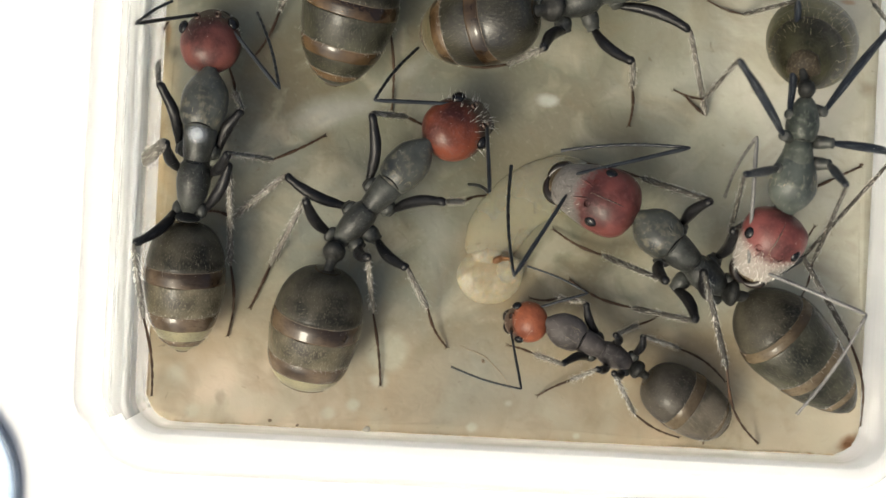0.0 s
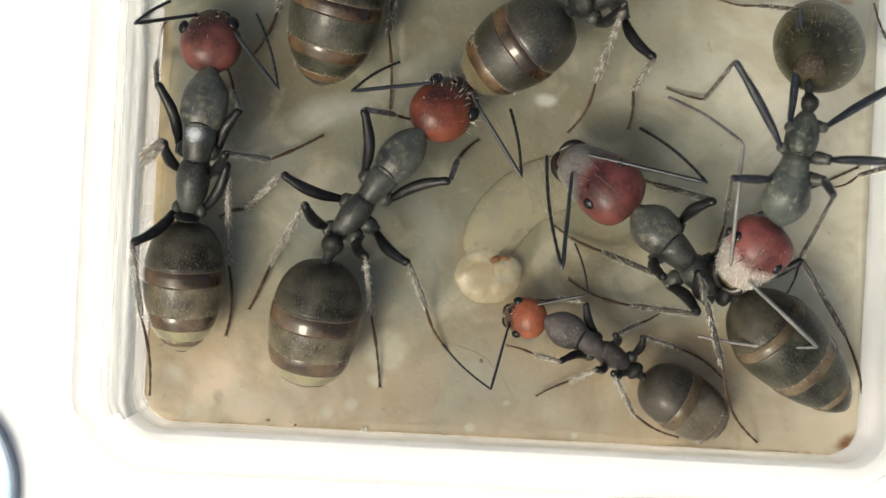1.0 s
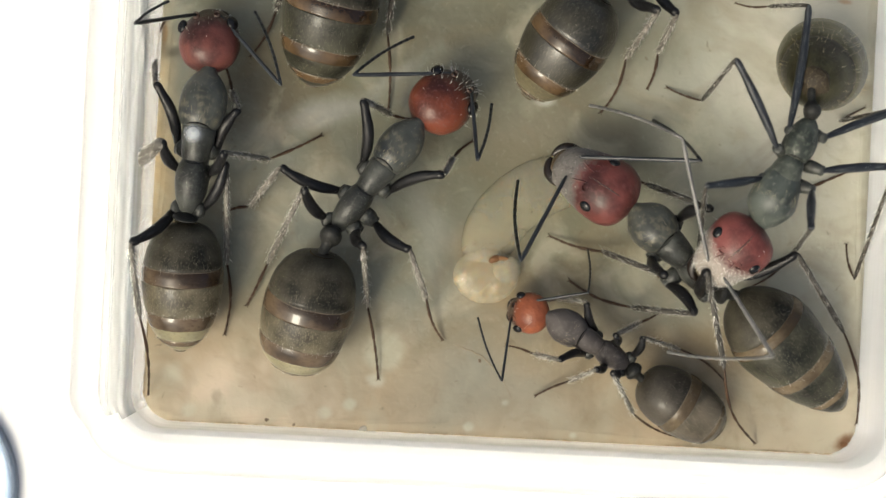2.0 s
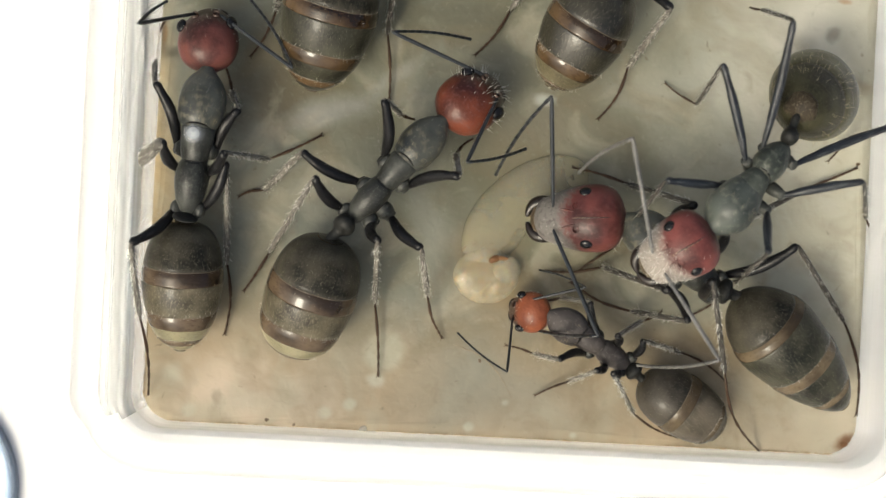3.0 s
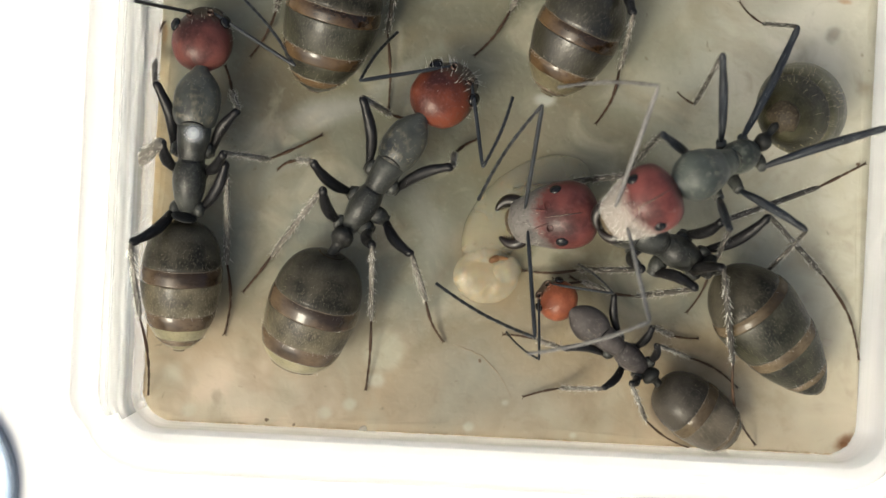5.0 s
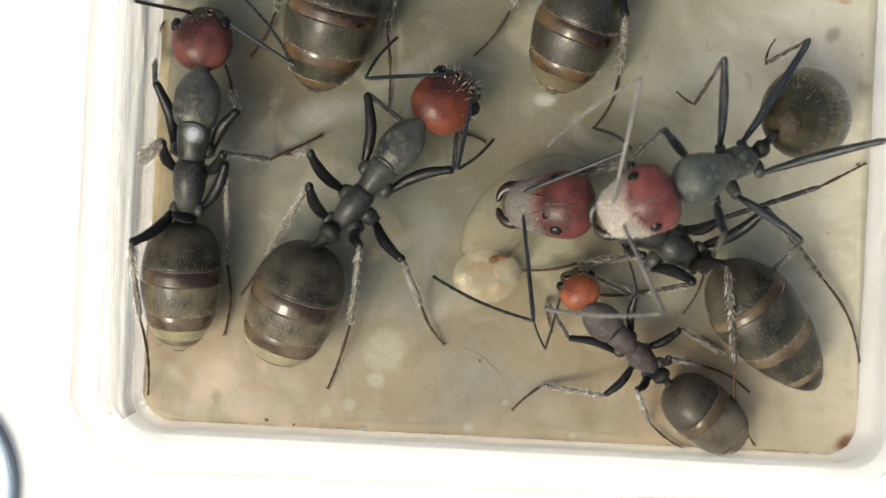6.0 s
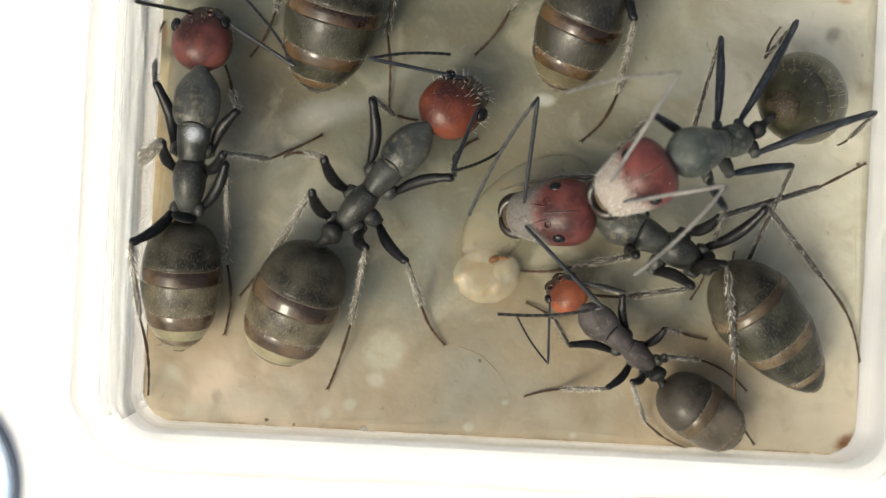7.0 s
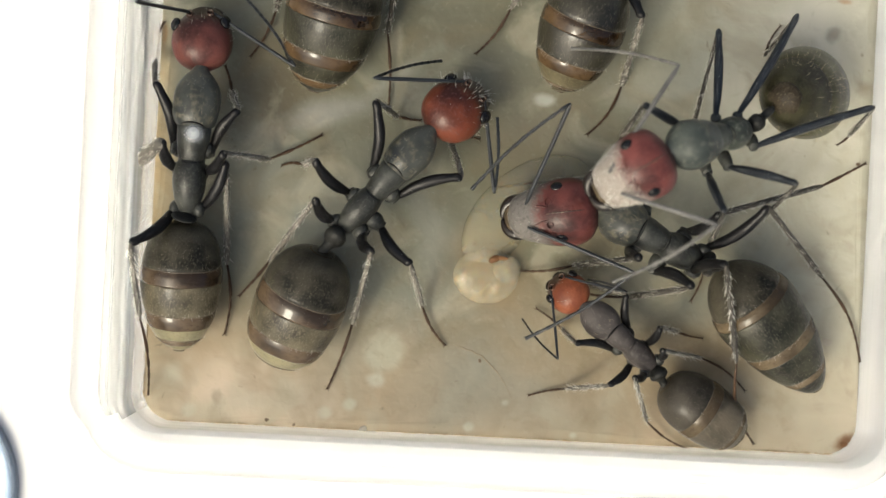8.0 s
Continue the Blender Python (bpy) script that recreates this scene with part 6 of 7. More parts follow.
    feel(a5, "left", 3.33, 3.91,
         [(0, 13.44, -2.08, 4.95, 10.96, -5.66, 4.8), (0.5, 13.59, -1.7, 4.99, 11.8, -4.36, 2.73), (1, 12.31, -3.23, 3.51, 8.15, -2.87, 2.8), (1.5, 11.27, -3.19, 6.1, 7.99, -3.08, 3.97), (3, 8.55, -3.44, 6.52, 6.43, -3.85, 3.25), (3.5, 8.36, -3.12, 6.75, 6.76, -3.69, 3.21), (4, 7.83, -2.62, 7.63, 6.64, -3.78, 4.08), (4.5, 6.05, -2.29, 8.26, 2.49, -3.6, 7.3), (6, 6.48, -1.88, 8.87, 3.11, -1.84, 6.88), (6.5, 8.26, 0.8, 8.88, 5.63, -0.73, 6.42), (7, 8.33, 1.88, 8.79, 5.79, -0.79, 7.46), (7.5, 8.25, 1.09, 8.96, 4.72, -0.2, 7.85), (8, 8.02, 0.71, 9.01, 5.19, -1.02, 6.91)])
    step(a5, "right_front", (0.5, -0.65, 4.65), 2.21, 6.00, 1.53,
         knees=[(0, 9.24, 2.34, 6.32), (0.5, 9.16, 2.19, 6.21), (1, 8.95, 2.23, 6.17), (1.5, 8.69, 1.94, 5.7), (3, 7.03, 2.17, 5.62), (3.5, 7.07, 2.37, 6.34), (4, 7.51, 3.19, 6.44), (4.5, 6.76, 3.49, 6.43), (6, 6.84, 3.72, 6.39), (6.5, 6.62, 4.03, 6.35), (7, 6.53, 4.17, 6.41), (7.5, 6.27, 4.46, 6.13), (8, 6.26, 4.5, 6.19)],
         feet=[(0, 9.9, 0.56, 0.63, 9.49, -0.81, 0.06), (0.5, 9.95, 0.56, 0.5, 9.44, -0.81, 0.06), (1, 9.84, 0.89, 0.39, 9.39, -0.82, 0.06), (1.5, 9.71, 0.84, -0.11, 9.26, -0.83, 0.06), (3, 6.13, 0.32, -0.01, 4.96, -0.66, 0.06), (3.5, 6.81, 1.23, 0.46, 5.48, -0.15, 0.06), (4, 6.79, 2.07, 0.59, 5.57, 0.97, 0.06), (4.5, 6.63, 2.76, 0.48, 6.17, 1.58, 0.06), (6, 6.38, 3.02, 0.46, 6.08, 1.92, 0.06), (6.5, 6.13, 3.28, 0.42, 6, 2.01, 0.06), (7, 6.21, 3.62, 0.45, 5.91, 2.44, 0.06), (7.5, 6.41, 3.81, 0.17, 5.82, 2.78, 0.06), (8, 6.32, 3.98, 0.22, 5.82, 2.87, 0.06)])
    step(a5, "right_middle", (-0.54, -0.64, 4.83), 3.26, 5.50, 1.34,
         knees=[(0, 9.04, 5.89, 6.42), (1, 9.15, 5.93, 5.72), (1.5, 9.31, 6.03, 5.69), (3, 8.81, 5.81, 5.73), (3.5, 8.63, 5.65, 6.09), (4, 8.74, 5.91, 6.18), (4.5, 8.57, 6.04, 6.79), (6, 8.66, 5.9, 6.71), (6.5, 8.57, 6.23, 6.79), (7, 9.14, 6.99, 3.63), (7.5, 9.19, 7.21, 3.6), (8, 9.07, 7.22, 3.62)],
         feet=[(0, 8.94, 5.21, 0.96, 8.15, 5.59, 0.06), (1, 9.13, 5.27, 0.26, 8.22, 5.58, 0.06), (1.5, 9.17, 5.26, 0.24, 8.26, 5.57, 0.06), (3, 8.92, 5.09, 0.27, 8.23, 5.59, 0.06), (3.5, 8.86, 5.05, 0.62, 8.23, 5.59, 0.06), (4, 8.81, 5.04, 0.75, 8.23, 5.59, 0.06), (4.5, 8.66, 4.98, 1.39, 8.23, 5.59, 0.06), (6, 8.68, 4.99, 1.28, 8.23, 5.59, 0.06), (6.5, 8.65, 5.02, 1.43, 8.23, 5.59, 0.06), (7, 8.72, 4.5, -1.26, 8.23, 5.59, 0.06), (7.5, 8.71, 4.47, -1.14, 8.23, 5.59, 0.06), (8, 8.7, 4.53, -1.17, 8.23, 5.59, 0.06)])
    step(a5, "right_hind", (-1.26, -0.51, 4.65), 4.22, 3.29, 1.36,
         knees=[(0, 11.66, 8.27, 3.2), (0.5, 12.09, 8.11, 3.11), (1, 11.77, 7.91, 3.4), (1.5, 12.14, 7.92, 3.39), (3, 10.89, 7.1, 6.31), (3.5, 10.64, 6.91, 6.26), (4, 10.86, 7.13, 6.31), (4.5, 11.33, 7.46, 4.01), (6, 11.95, 6.85, 4.1), (6.5, 11.79, 7.21, 3.76), (7, 11.67, 7.53, 3.59), (7.5, 11.82, 7.63, 3.43), (8, 11.68, 7.72, 3.58)],
         feet=[(0, 10.65, 8.3, 0.07, 9.32, 8.78, 0.06), (0.5, 11.01, 8.49, 0.03, 9.69, 8.83, 0.06), (1, 11.07, 8.58, 0.25, 9.73, 8.82, 0.06), (1.5, 11.63, 8.58, 0.21, 10.29, 8.72, 0.06), (3, 10.58, 7.95, 3.14, 10.39, 8.67, 0.06), (3.5, 10.58, 7.93, 3.13, 10.39, 8.67, 0.06), (4, 10.57, 7.96, 3.14, 10.39, 8.67, 0.06), (4.5, 11.08, 8.33, 0.85, 10.39, 8.67, 0.06), (6, 11.2, 6.43, 0.92, 11.78, 7.47, 0.06), (6.5, 11.25, 6.51, 0.59, 11.78, 7.43, 0.06), (7, 11.29, 6.7, 0.42, 11.75, 7.52, 0.06), (7.5, 11.31, 6.75, 0.3, 11.75, 7.52, 0.06), (8, 11.28, 6.78, 0.45, 11.75, 7.57, 0.06)])
    step(a5, "left_hind", (-1.5, 0.6, 4.65), 4.07, 3.29, 1.04,
         knees=[(0, 14.71, 7.35, 3.4), (0.5, 14.72, 7.34, 3.41), (1, 15.51, 5.71, 3.05), (1.5, 15.83, 5.22, 2.87), (3, 14.88, 4.07, 3.35), (3.5, 14.47, 3.86, 3.72), (4, 14.53, 4.01, 3.53), (4.5, 14.19, 3.99, 4.44), (6, 13.68, 3.36, 6.58), (6.5, 14, 4, 4.92), (7, 13.89, 4.39, 4.85), (7.5, 13.97, 4.47, 4.37), (8, 13.87, 4.57, 4.66)],
         feet=[(0, 14.99, 8.64, 0.39, 14.74, 9.17, 0.06), (0.5, 15.02, 8.63, 0.4, 14.77, 9.17, 0.06), (1, 15.34, 7.73, 0.45, 15.25, 8.3, 0.06), (1.5, 15, 5.28, -0.31, 15.23, 6.23, 0.06), (3, 14.57, 3.98, 0.07, 14, 3.56, 0.06), (3.5, 14.41, 3.87, 0.43, 14, 3.64, 0.06), (4, 14.42, 3.94, 0.24, 13.95, 3.61, 0.06), (4.5, 14.1, 3.87, 1.15, 13.88, 3.57, 0.06), (6, 13.69, 3.41, 3.29, 13.88, 3.57, 0.06), (6.5, 13.99, 3.73, 1.64, 13.81, 3.56, 0.06), (7, 13.91, 3.78, 1.62, 13.78, 3.56, 0.06), (7.5, 14.05, 3.87, 1.14, 13.78, 3.56, 0.06), (8, 13.96, 3.88, 1.44, 13.78, 3.56, 0.06)])
    step(a5, "left_middle", (-0.52, 0.99, 4.65), 2.57, 5.51, 1.26,
         knees=[(0, 14.8, 3.16, 3.74), (0.5, 14.83, 3.16, 3.73), (1, 14.06, 2.66, 6.59), (1.5, 14.93, 2.77, 3.89), (3, 13.34, 2.14, 5.4), (3.5, 12.51, 1.21, 5.95), (4, 12.41, 0.64, 5.74), (4.5, 11.51, 0.71, 5.82), (6, 11.34, 0.25, 5.58), (6.5, 11.4, 1.17, 5.86), (7, 11.55, 2.75, 3.59), (7.5, 11.08, 1.96, 6.33), (8, 11, 2.02, 6.36)],
         feet=[(0, 14.41, 2.55, -1.73, 13.71, 2.53, 0.06), (0.5, 14.44, 2.55, -1.74, 13.74, 2.53, 0.06), (1, 14.35, 2.57, 1.08, 13.73, 2.19, 0.06), (1.5, 14.52, 2.48, -1.6, 13.56, 2.15, 0.06), (3, 14.9, 1.06, 0.22, 15.12, 0.2, 0.06), (3.5, 14.16, -0.14, 0.86, 15.38, -0.46, 0.06), (4, 13.45, -0.83, 0.52, 13.09, -2.38, 0.06), (4.5, 11.41, -0.74, 0.5, 10.82, -1.52, 0.06), (6, 11.3, -1, 0.21, 10.65, -1.61, 0.06), (6.5, 10.91, 0.2, 0.45, 10.21, -0.35, 0.06), (7, 10.95, 0.75, -1.51, 10.27, 0.46, 0.06), (7.5, 10.98, 0.88, 0.92, 10.34, 0.37, 0.06), (8, 10.97, 0.96, 0.94, 10.3, 0.37, 0.06)])
    step(a5, "left_front", (0.17, 0.98, 4.59), 2.21, 6.23, 1.81,
         knees=[(0, 12.31, 1.97, 6.66), (0.5, 12.34, 2.18, 6.74), (1, 11.97, 1.65, 6.71), (1.5, 11.82, 1.08, 6.48), (3, 10.1, -0.13, 6.32), (3.5, 9.54, -0.13, 6.46), (4, 9.52, 0.32, 6.56), (4.5, 9.03, 0.62, 6.52), (6, 8.7, 0.47, 6.55), (6.5, 8.69, 1.06, 6.63), (7, 8.7, 1.23, 6.55), (8, 8.73, 1.15, 6.36)],
         feet=[(0, 12.72, -0.46, 0.94, 12.08, -2.54, 0.06), (0.5, 12.69, -0.54, 1.15, 12.28, -2.54, 0.06), (1, 12.39, -0.3, 0.81, 11.89, -1.86, 0.06), (1.5, 12.61, -0.14, 0.42, 11.67, -1.09, 0.06), (3, 10.1, -1.35, 0.21, 8.67, -2.38, 0.06), (3.5, 9.73, -1.34, 0.35, 8.58, -2.87, 0.06), (4, 9.71, -0.91, 0.45, 8.58, -2.64, 0.06), (4.5, 9.54, -0.66, 0.44, 8.67, -2.3, 0.06), (6, 9.2, -0.66, 0.45, 8.67, -1.87, 0.06), (6.5, 9.34, -0.31, 0.59, 8.72, -1.78, 0.06), (7, 9.36, -0.14, 0.51, 8.75, -1.78, 0.06), (8, 9.26, -0.14, 0.29, 8.75, -1.87, 0.06)])

    crawl(a6,
          spine=[(0, 9.22, -1.3, 2.4, 6.53, 1.06, 2.6), (0.5, 9.09, -1.35, 2.4, 6.56, 1.19, 2.6), (1, 9.09, -1.36, 2.4, 6.5, 1.26, 2.6), (1.5, 9.1, -1.34, 2.4, 6.47, 1.42, 2.6), (3, 9.17, -1.29, 2.4, 6.19, 1.01, 2.6), (3.5, 9.04, -1.21, 2.4, 5.62, 0.6, 2.6), (4, 8.98, -0.96, 2.4, 5.62, 0.93, 2.6), (4.5, 8.88, -0.71, 2.4, 5.21, 1.17, 2.6), (6, 8.76, -0.47, 2.4, 4.96, 1.58, 2.6), (6.5, 8.71, -0.47, 2.4, 5.04, 1.5, 2.6), (7, 8.71, -0.47, 2.4, 5.13, 1.33, 2.6), (7.5, 8.71, -0.47, 2.4, 5.17, 1.33, 2.6), (8, 8.71, -0.47, 2.4, 5.21, 1.37, 2.6)],
          face=[(0, 3.67, 2.4, 2), (0.5, 3.83, 2.78, 2), (1, 4.15, 3.18, 2), (1.5, 4.23, 3.51, 2), (3, 2.92, 1.02, 2), (3.5, 2.26, 0.61, 2), (4, 2.37, 0.85, 2), (4.5, 2.29, 0.69, 2), (6, 1.96, 1.52, 2), (6.5, 1.91, 1.38, 2), (7, 1.91, 1.1, 2), (7.5, 1.92, 1.02, 2), (8, 1.91, 1.02, 2)],
          tail=[(0, 9.87, -1.56, 2.4, 13.9, -5.44, 1.6), (0.5, 9.77, -1.51, 2.4, 13.88, -5.46, 1.6), (1, 9.81, -1.63, 2.4, 13.88, -5.5, 1.6), (1.5, 9.85, -1.58, 2.4, 13.78, -5.51, 1.6), (3, 9.86, -1.58, 2.4, 13.85, -5.43, 1.6), (3.5, 9.77, -1.36, 2.4, 13.51, -5.26, 1.6), (4, 9.81, -1.08, 2.4, 13.3, -5.13, 1.6), (4.5, 9.69, -0.95, 2.4, 13.09, -5.01, 1.6), (6, 9.45, -0.62, 2.4, 12.93, -4.86, 1.6), (6.5, 9.45, -0.62, 2.4, 12.93, -4.86, 1.6), (7, 9.45, -0.62, 2.4, 12.93, -4.86, 1.6), (7.5, 9.45, -0.62, 2.4, 12.93, -4.86, 1.6), (8, 9.45, -0.62, 2.4, 12.93, -4.86, 1.6)])
    feel(a6, "right", 4.08, 4.37,
         [(0, 8.25, 3.45, 2.19, 3.88, 3.37, 1.84), (0.5, 8.51, 2.65, 3.52, 5.77, 4.18, 0.46), (1, 8.66, 2.2, 3.47, 7.04, 4.15, 0.25), (1.5, 8.75, 2.21, 3.46, 9.36, 5, 0.25), (3, 3.47, 4.88, 4.97, 1.8, 2.53, 1.68), (3.5, 2.55, 4.43, 4.95, 1.49, 3.16, 0.9), (4, 3.5, 4.6, 5.14, 1.27, 1.49, 3.03), (4.5, 2.06, 4.49, 5.02, -0.13, 0.95, 3.66), (6, 6.05, 3.21, 4.74, 5.34, 4.21, 0.53), (6.5, 4.56, 4.55, 5.18, 1.1, 2.78, 3.17), (7, 3.03, 4.83, 5.23, 0.53, 0.57, 5.14), (7.5, 3.45, 4.77, 5.14, 0.44, 1.11, 5.02), (8, 4.07, 4.64, 5.09, 0.93, 1.95, 3.64)])
    feel(a6, "left", 3.90, 4.18,
         [(0, 2.15, -0.86, 4.95, 2.16, 2.81, 2.94), (0.5, 3.84, -1.03, 5.02, 0.98, 2.6, 5.17), (1, 3.77, -0.65, 4.92, 3.4, 3.11, 3.12), (1.5, 1.93, 0.78, 5.03, 2.62, 4.04, 2.5), (3, 5.07, -2.84, 3.93, 2.52, -2.61, 0.61), (3.5, 5.45, -2.49, 4.46, 2.83, -2.67, 1.19), (4, 5.08, -2.68, 4.05, 3.57, -2.29, 0.25), (4.5, 3.03, -3.06, 4.63, -0.16, -1.37, 2.52), (6, 2.92, -2.32, 4.64, -0.33, -0.93, 2.41), (6.5, 3.98, -2.2, 4.66, 0.73, -1.99, 2.02), (7, 5.18, -1.9, 4.32, 1.88, -2.22, 1.76), (7.5, 6.37, -0.76, 3.35, 2.39, -2.4, 3.23), (8, 6.25, -0.77, 3.97, 2.44, -3.08, 3.92)])
    step(a6, "left_front", (0.28, 0.71, 2.15), 1.95, 4.03, 1.99,
         knees=[(0, 7.17, -1.04, 4.02), (1, 7.16, -0.92, 4.02), (1.5, 7.19, -0.69, 4.05), (3, 7.38, -1.38, 3.87), (3.5, 6.87, -1.09, 4.08), (4, 6.75, -0.8, 4.08), (4.5, 6.49, -0.85, 4.02), (6, 6.56, -0.21, 4.06), (6.5, 6.4, -0.45, 4.04), (7, 6.32, -0.21, 4.1), (8, 6.4, -0.29, 4.09)],
         feet=[(0, 5.49, -0.21, 0.45, 3.43, 0.91, 0.06), (1, 5.57, -0.1, 0.4, 3.4, 1.1, 0.06), (1.5, 5.6, 0.03, 0.41, 3.44, 1.09, 0.06), (3, 5.62, -0.63, 0.33, 3.07, -0.83, 0.06), (3.5, 4.91, -0.86, 0.56, 2.9, -0.8, 0.06), (4, 4.83, -0.83, 0.53, 2.9, -0.75, 0.06), (4.5, 4.76, -0.83, 0.37, 2.9, -0.75, 0.06), (6, 4.75, -0.49, 0.47, 2.86, -0.75, 0.06), (6.5, 4.67, -0.57, 0.4, 2.86, -0.75, 0.06), (7, 4.58, -0.62, 0.48, 2.86, -0.75, 0.06), (8, 4.58, -0.57, 0.5, 2.86, -0.75, 0.06)])
    step(a6, "left_middle", (-0.68, 0.99, 2.15), 2.07, 3.77, 2.42,
         knees=[(0, 8.15, -2.35, 3.9), (1, 8.3, -2.12, 3.87), (1.5, 8.34, -2.05, 3.83), (3, 8.02, -2.37, 3.9), (3.5, 8.19, -2.04, 4.01), (4, 8.2, -1.89, 3.94), (4.5, 8.36, -1.49, 3.78), (6, 8.29, -1.13, 3.69), (6.5, 8.2, -1.25, 3.74), (8, 8.19, -1.25, 3.84)],
         feet=[(0, 6.51, -2.04, 0.51, 4.36, -1.06, 0.06), (1, 6.58, -1.98, 0.52, 4.4, -1.07, 0.06), (1.5, 6.62, -1.99, 0.46, 4.4, -1.08, 0.06), (3, 6.65, -2.2, 0.39, 4.36, -1.08, 0.06), (3.5, 6.71, -2.02, 0.54, 4.36, -1.01, 0.06), (4, 6.81, -2.02, 0.43, 4.36, -0.92, 0.06), (4.5, 6.82, -1.72, 0.34, 4.27, -0.83, 0.06), (6, 6.65, -1.6, 0.32, 4.88, -1.35, 0.06), (6.5, 6.47, -1.68, 0.42, 4.88, -1.35, 0.06), (8, 6.46, -1.68, 0.51, 4.88, -1.35, 0.06)])
    step(a6, "left_hind", (-1.86, 0.45, 2.15), 2.30, 3.78, 4.15,
         knees=[(0, 8.37, -0.7, 4.14), (1, 8.27, -0.74, 4.18), (1.5, 8.43, -0.62, 4.2), (3, 8.75, -1.03, 4.37), (3.5, 8.65, -0.74, 4.29), (4, 9.12, -0.83, 4.36), (4.5, 9.06, -0.69, 4.36), (6, 9.21, -0.52, 4.25), (8, 9.18, -0.51, 4.29)],
         feet=[(0, 9.42, -4, 2.62, 11.04, -6.89, 0.06), (1, 9.36, -4, 2.6, 11.08, -6.87, 0.06), (1.5, 9.41, -3.93, 2.66, 11.06, -6.9, 0.06), (3, 9.5, -4.18, 2.43, 11.04, -6.9, 0.06), (3.5, 9.45, -4.03, 2.62, 11.04, -6.9, 0.06), (4, 9.76, -4.02, 2.43, 11.04, -6.9, 0.06), (4.5, 9.72, -3.95, 2.57, 11.04, -6.9, 0.06), (6, 9.84, -3.84, 2.55, 11.01, -6.9, 0.06), (8, 9.86, -3.82, 2.6, 10.99, -6.9, 0.06)])
    step(a6, "right_front", (0.54, -0.8, 2.15), 1.95, 3.69, 2.03,
         knees=[(0, 8.67, 1.61, 3.82), (0.5, 8.8, 1.64, 3.76), (1, 8.88, 1.6, 3.74), (1.5, 8.89, 1.3, 3.85), (3, 8.25, 1.46, 3.93), (3.5, 7.25, 1.46, 3.93), (4, 7.17, 2.11, 3.72), (4.5, 6.21, 2.19, 3.67), (6, 6.24, 2.84, 3.49), (6.5, 5.68, 2.44, 3.45), (8, 5.61, 2.36, 3.32)],
         feet=[(0, 6.82, 2.49, 0.75, 6.05, 2.72, 0.06), (0.5, 7.13, 2.43, 0.57, 6.25, 2.63, 0.06), (1, 7.36, 2.29, 0.45, 6.46, 2.62, 0.06), (1.5, 7.37, 2.24, 0.63, 6.5, 2.52, 0.06), (3, 6.42, 2.27, 0.83, 3.76, 3.13, 0.06), (3.5, 6.39, 2.11, 0.4, 3.76, 2.95, 0.06), (4, 4.98, 2.37, 0.76, 2.38, 2.13, 0.06), (4.5, 4.68, 2.29, 0.31, 2.29, 2.09, 0.06), (6, 4.25, 2.59, 0.39, 2.29, 2.15, 0.06), (6.5, 4.54, 2.52, -0.06, 2.34, 2.13, 0.06), (8, 4.02, 2.35, -0.01, 2.24, 2.18, 0.06)])
    step(a6, "right_middle", (-1.05, -0.7, 2.15), 2.07, 5.25, 2.14,
         knees=[(0, 9.41, 0.68, 3.96), (3, 9.28, 0.66, 3.99), (4, 9.2, 0.82, 3.97), (8, 9.04, 1.14, 3.96)],
         feet=[(0, 12.55, 2, -0.04, 14.66, 2.94, 0.06), (3, 12.67, 2.05, 0.23, 14.78, 2.92, 0.06), (4, 13.07, 2.15, 0.68, 14.78, 2.95, 0.06), (8, 13.18, 2.19, 0.9, 14.78, 2.95, 0.06)])
    step(a6, "right_hind", (-1.86, -0.47, 2.15), 2.77, 4.72, 3.38,
         knees=[(0, 11.68, -0.24, 3.8), (1, 11.86, -0.37, 3.3), (1.5, 11.67, -0.3, 3.59), (3, 11.75, 0.11, 3.29), (3.5, 11.78, -0.02, 2.79), (4, 10.86, 1.04, 3.67), (4.5, 10.73, 0.98, 3.86), (6, 10.65, 1.35, 3.68), (8, 10.7, 1.39, 3.64)],
         feet=[(0, 13.98, -3.01, 0.75, 14.59, -5.98, 0.06), (1, 14.15, -3.06, 0.17, 14.63, -5.99, 0.06), (1.5, 14.02, -3.04, 0.56, 14.56, -5.97, 0.06), (3, 14.13, -2.55, 0.21, 14.61, -5.91, 0.06), (3.5, 14.41, -2.73, -0.04, 14.61, -5.91, 0.06), (4, 13.64, -1, 0.45, 14.78, -4.36, 0.06), (4.5, 13.32, -0.83, 0.36, 14.78, -4.11, 0.06), (6, 13.27, -1, 0.54, 14.74, -4.04, 0.06), (8, 13.29, -1, 0.49, 14.74, -4.02, 0.06)])

    bite(a6, [(0, 2), (2.8, 6), (3.1, 10), (3.7, 24), (4.3, 32), (4.6, 36), (5.9, 12), (6.4, 3), (8, 2)])

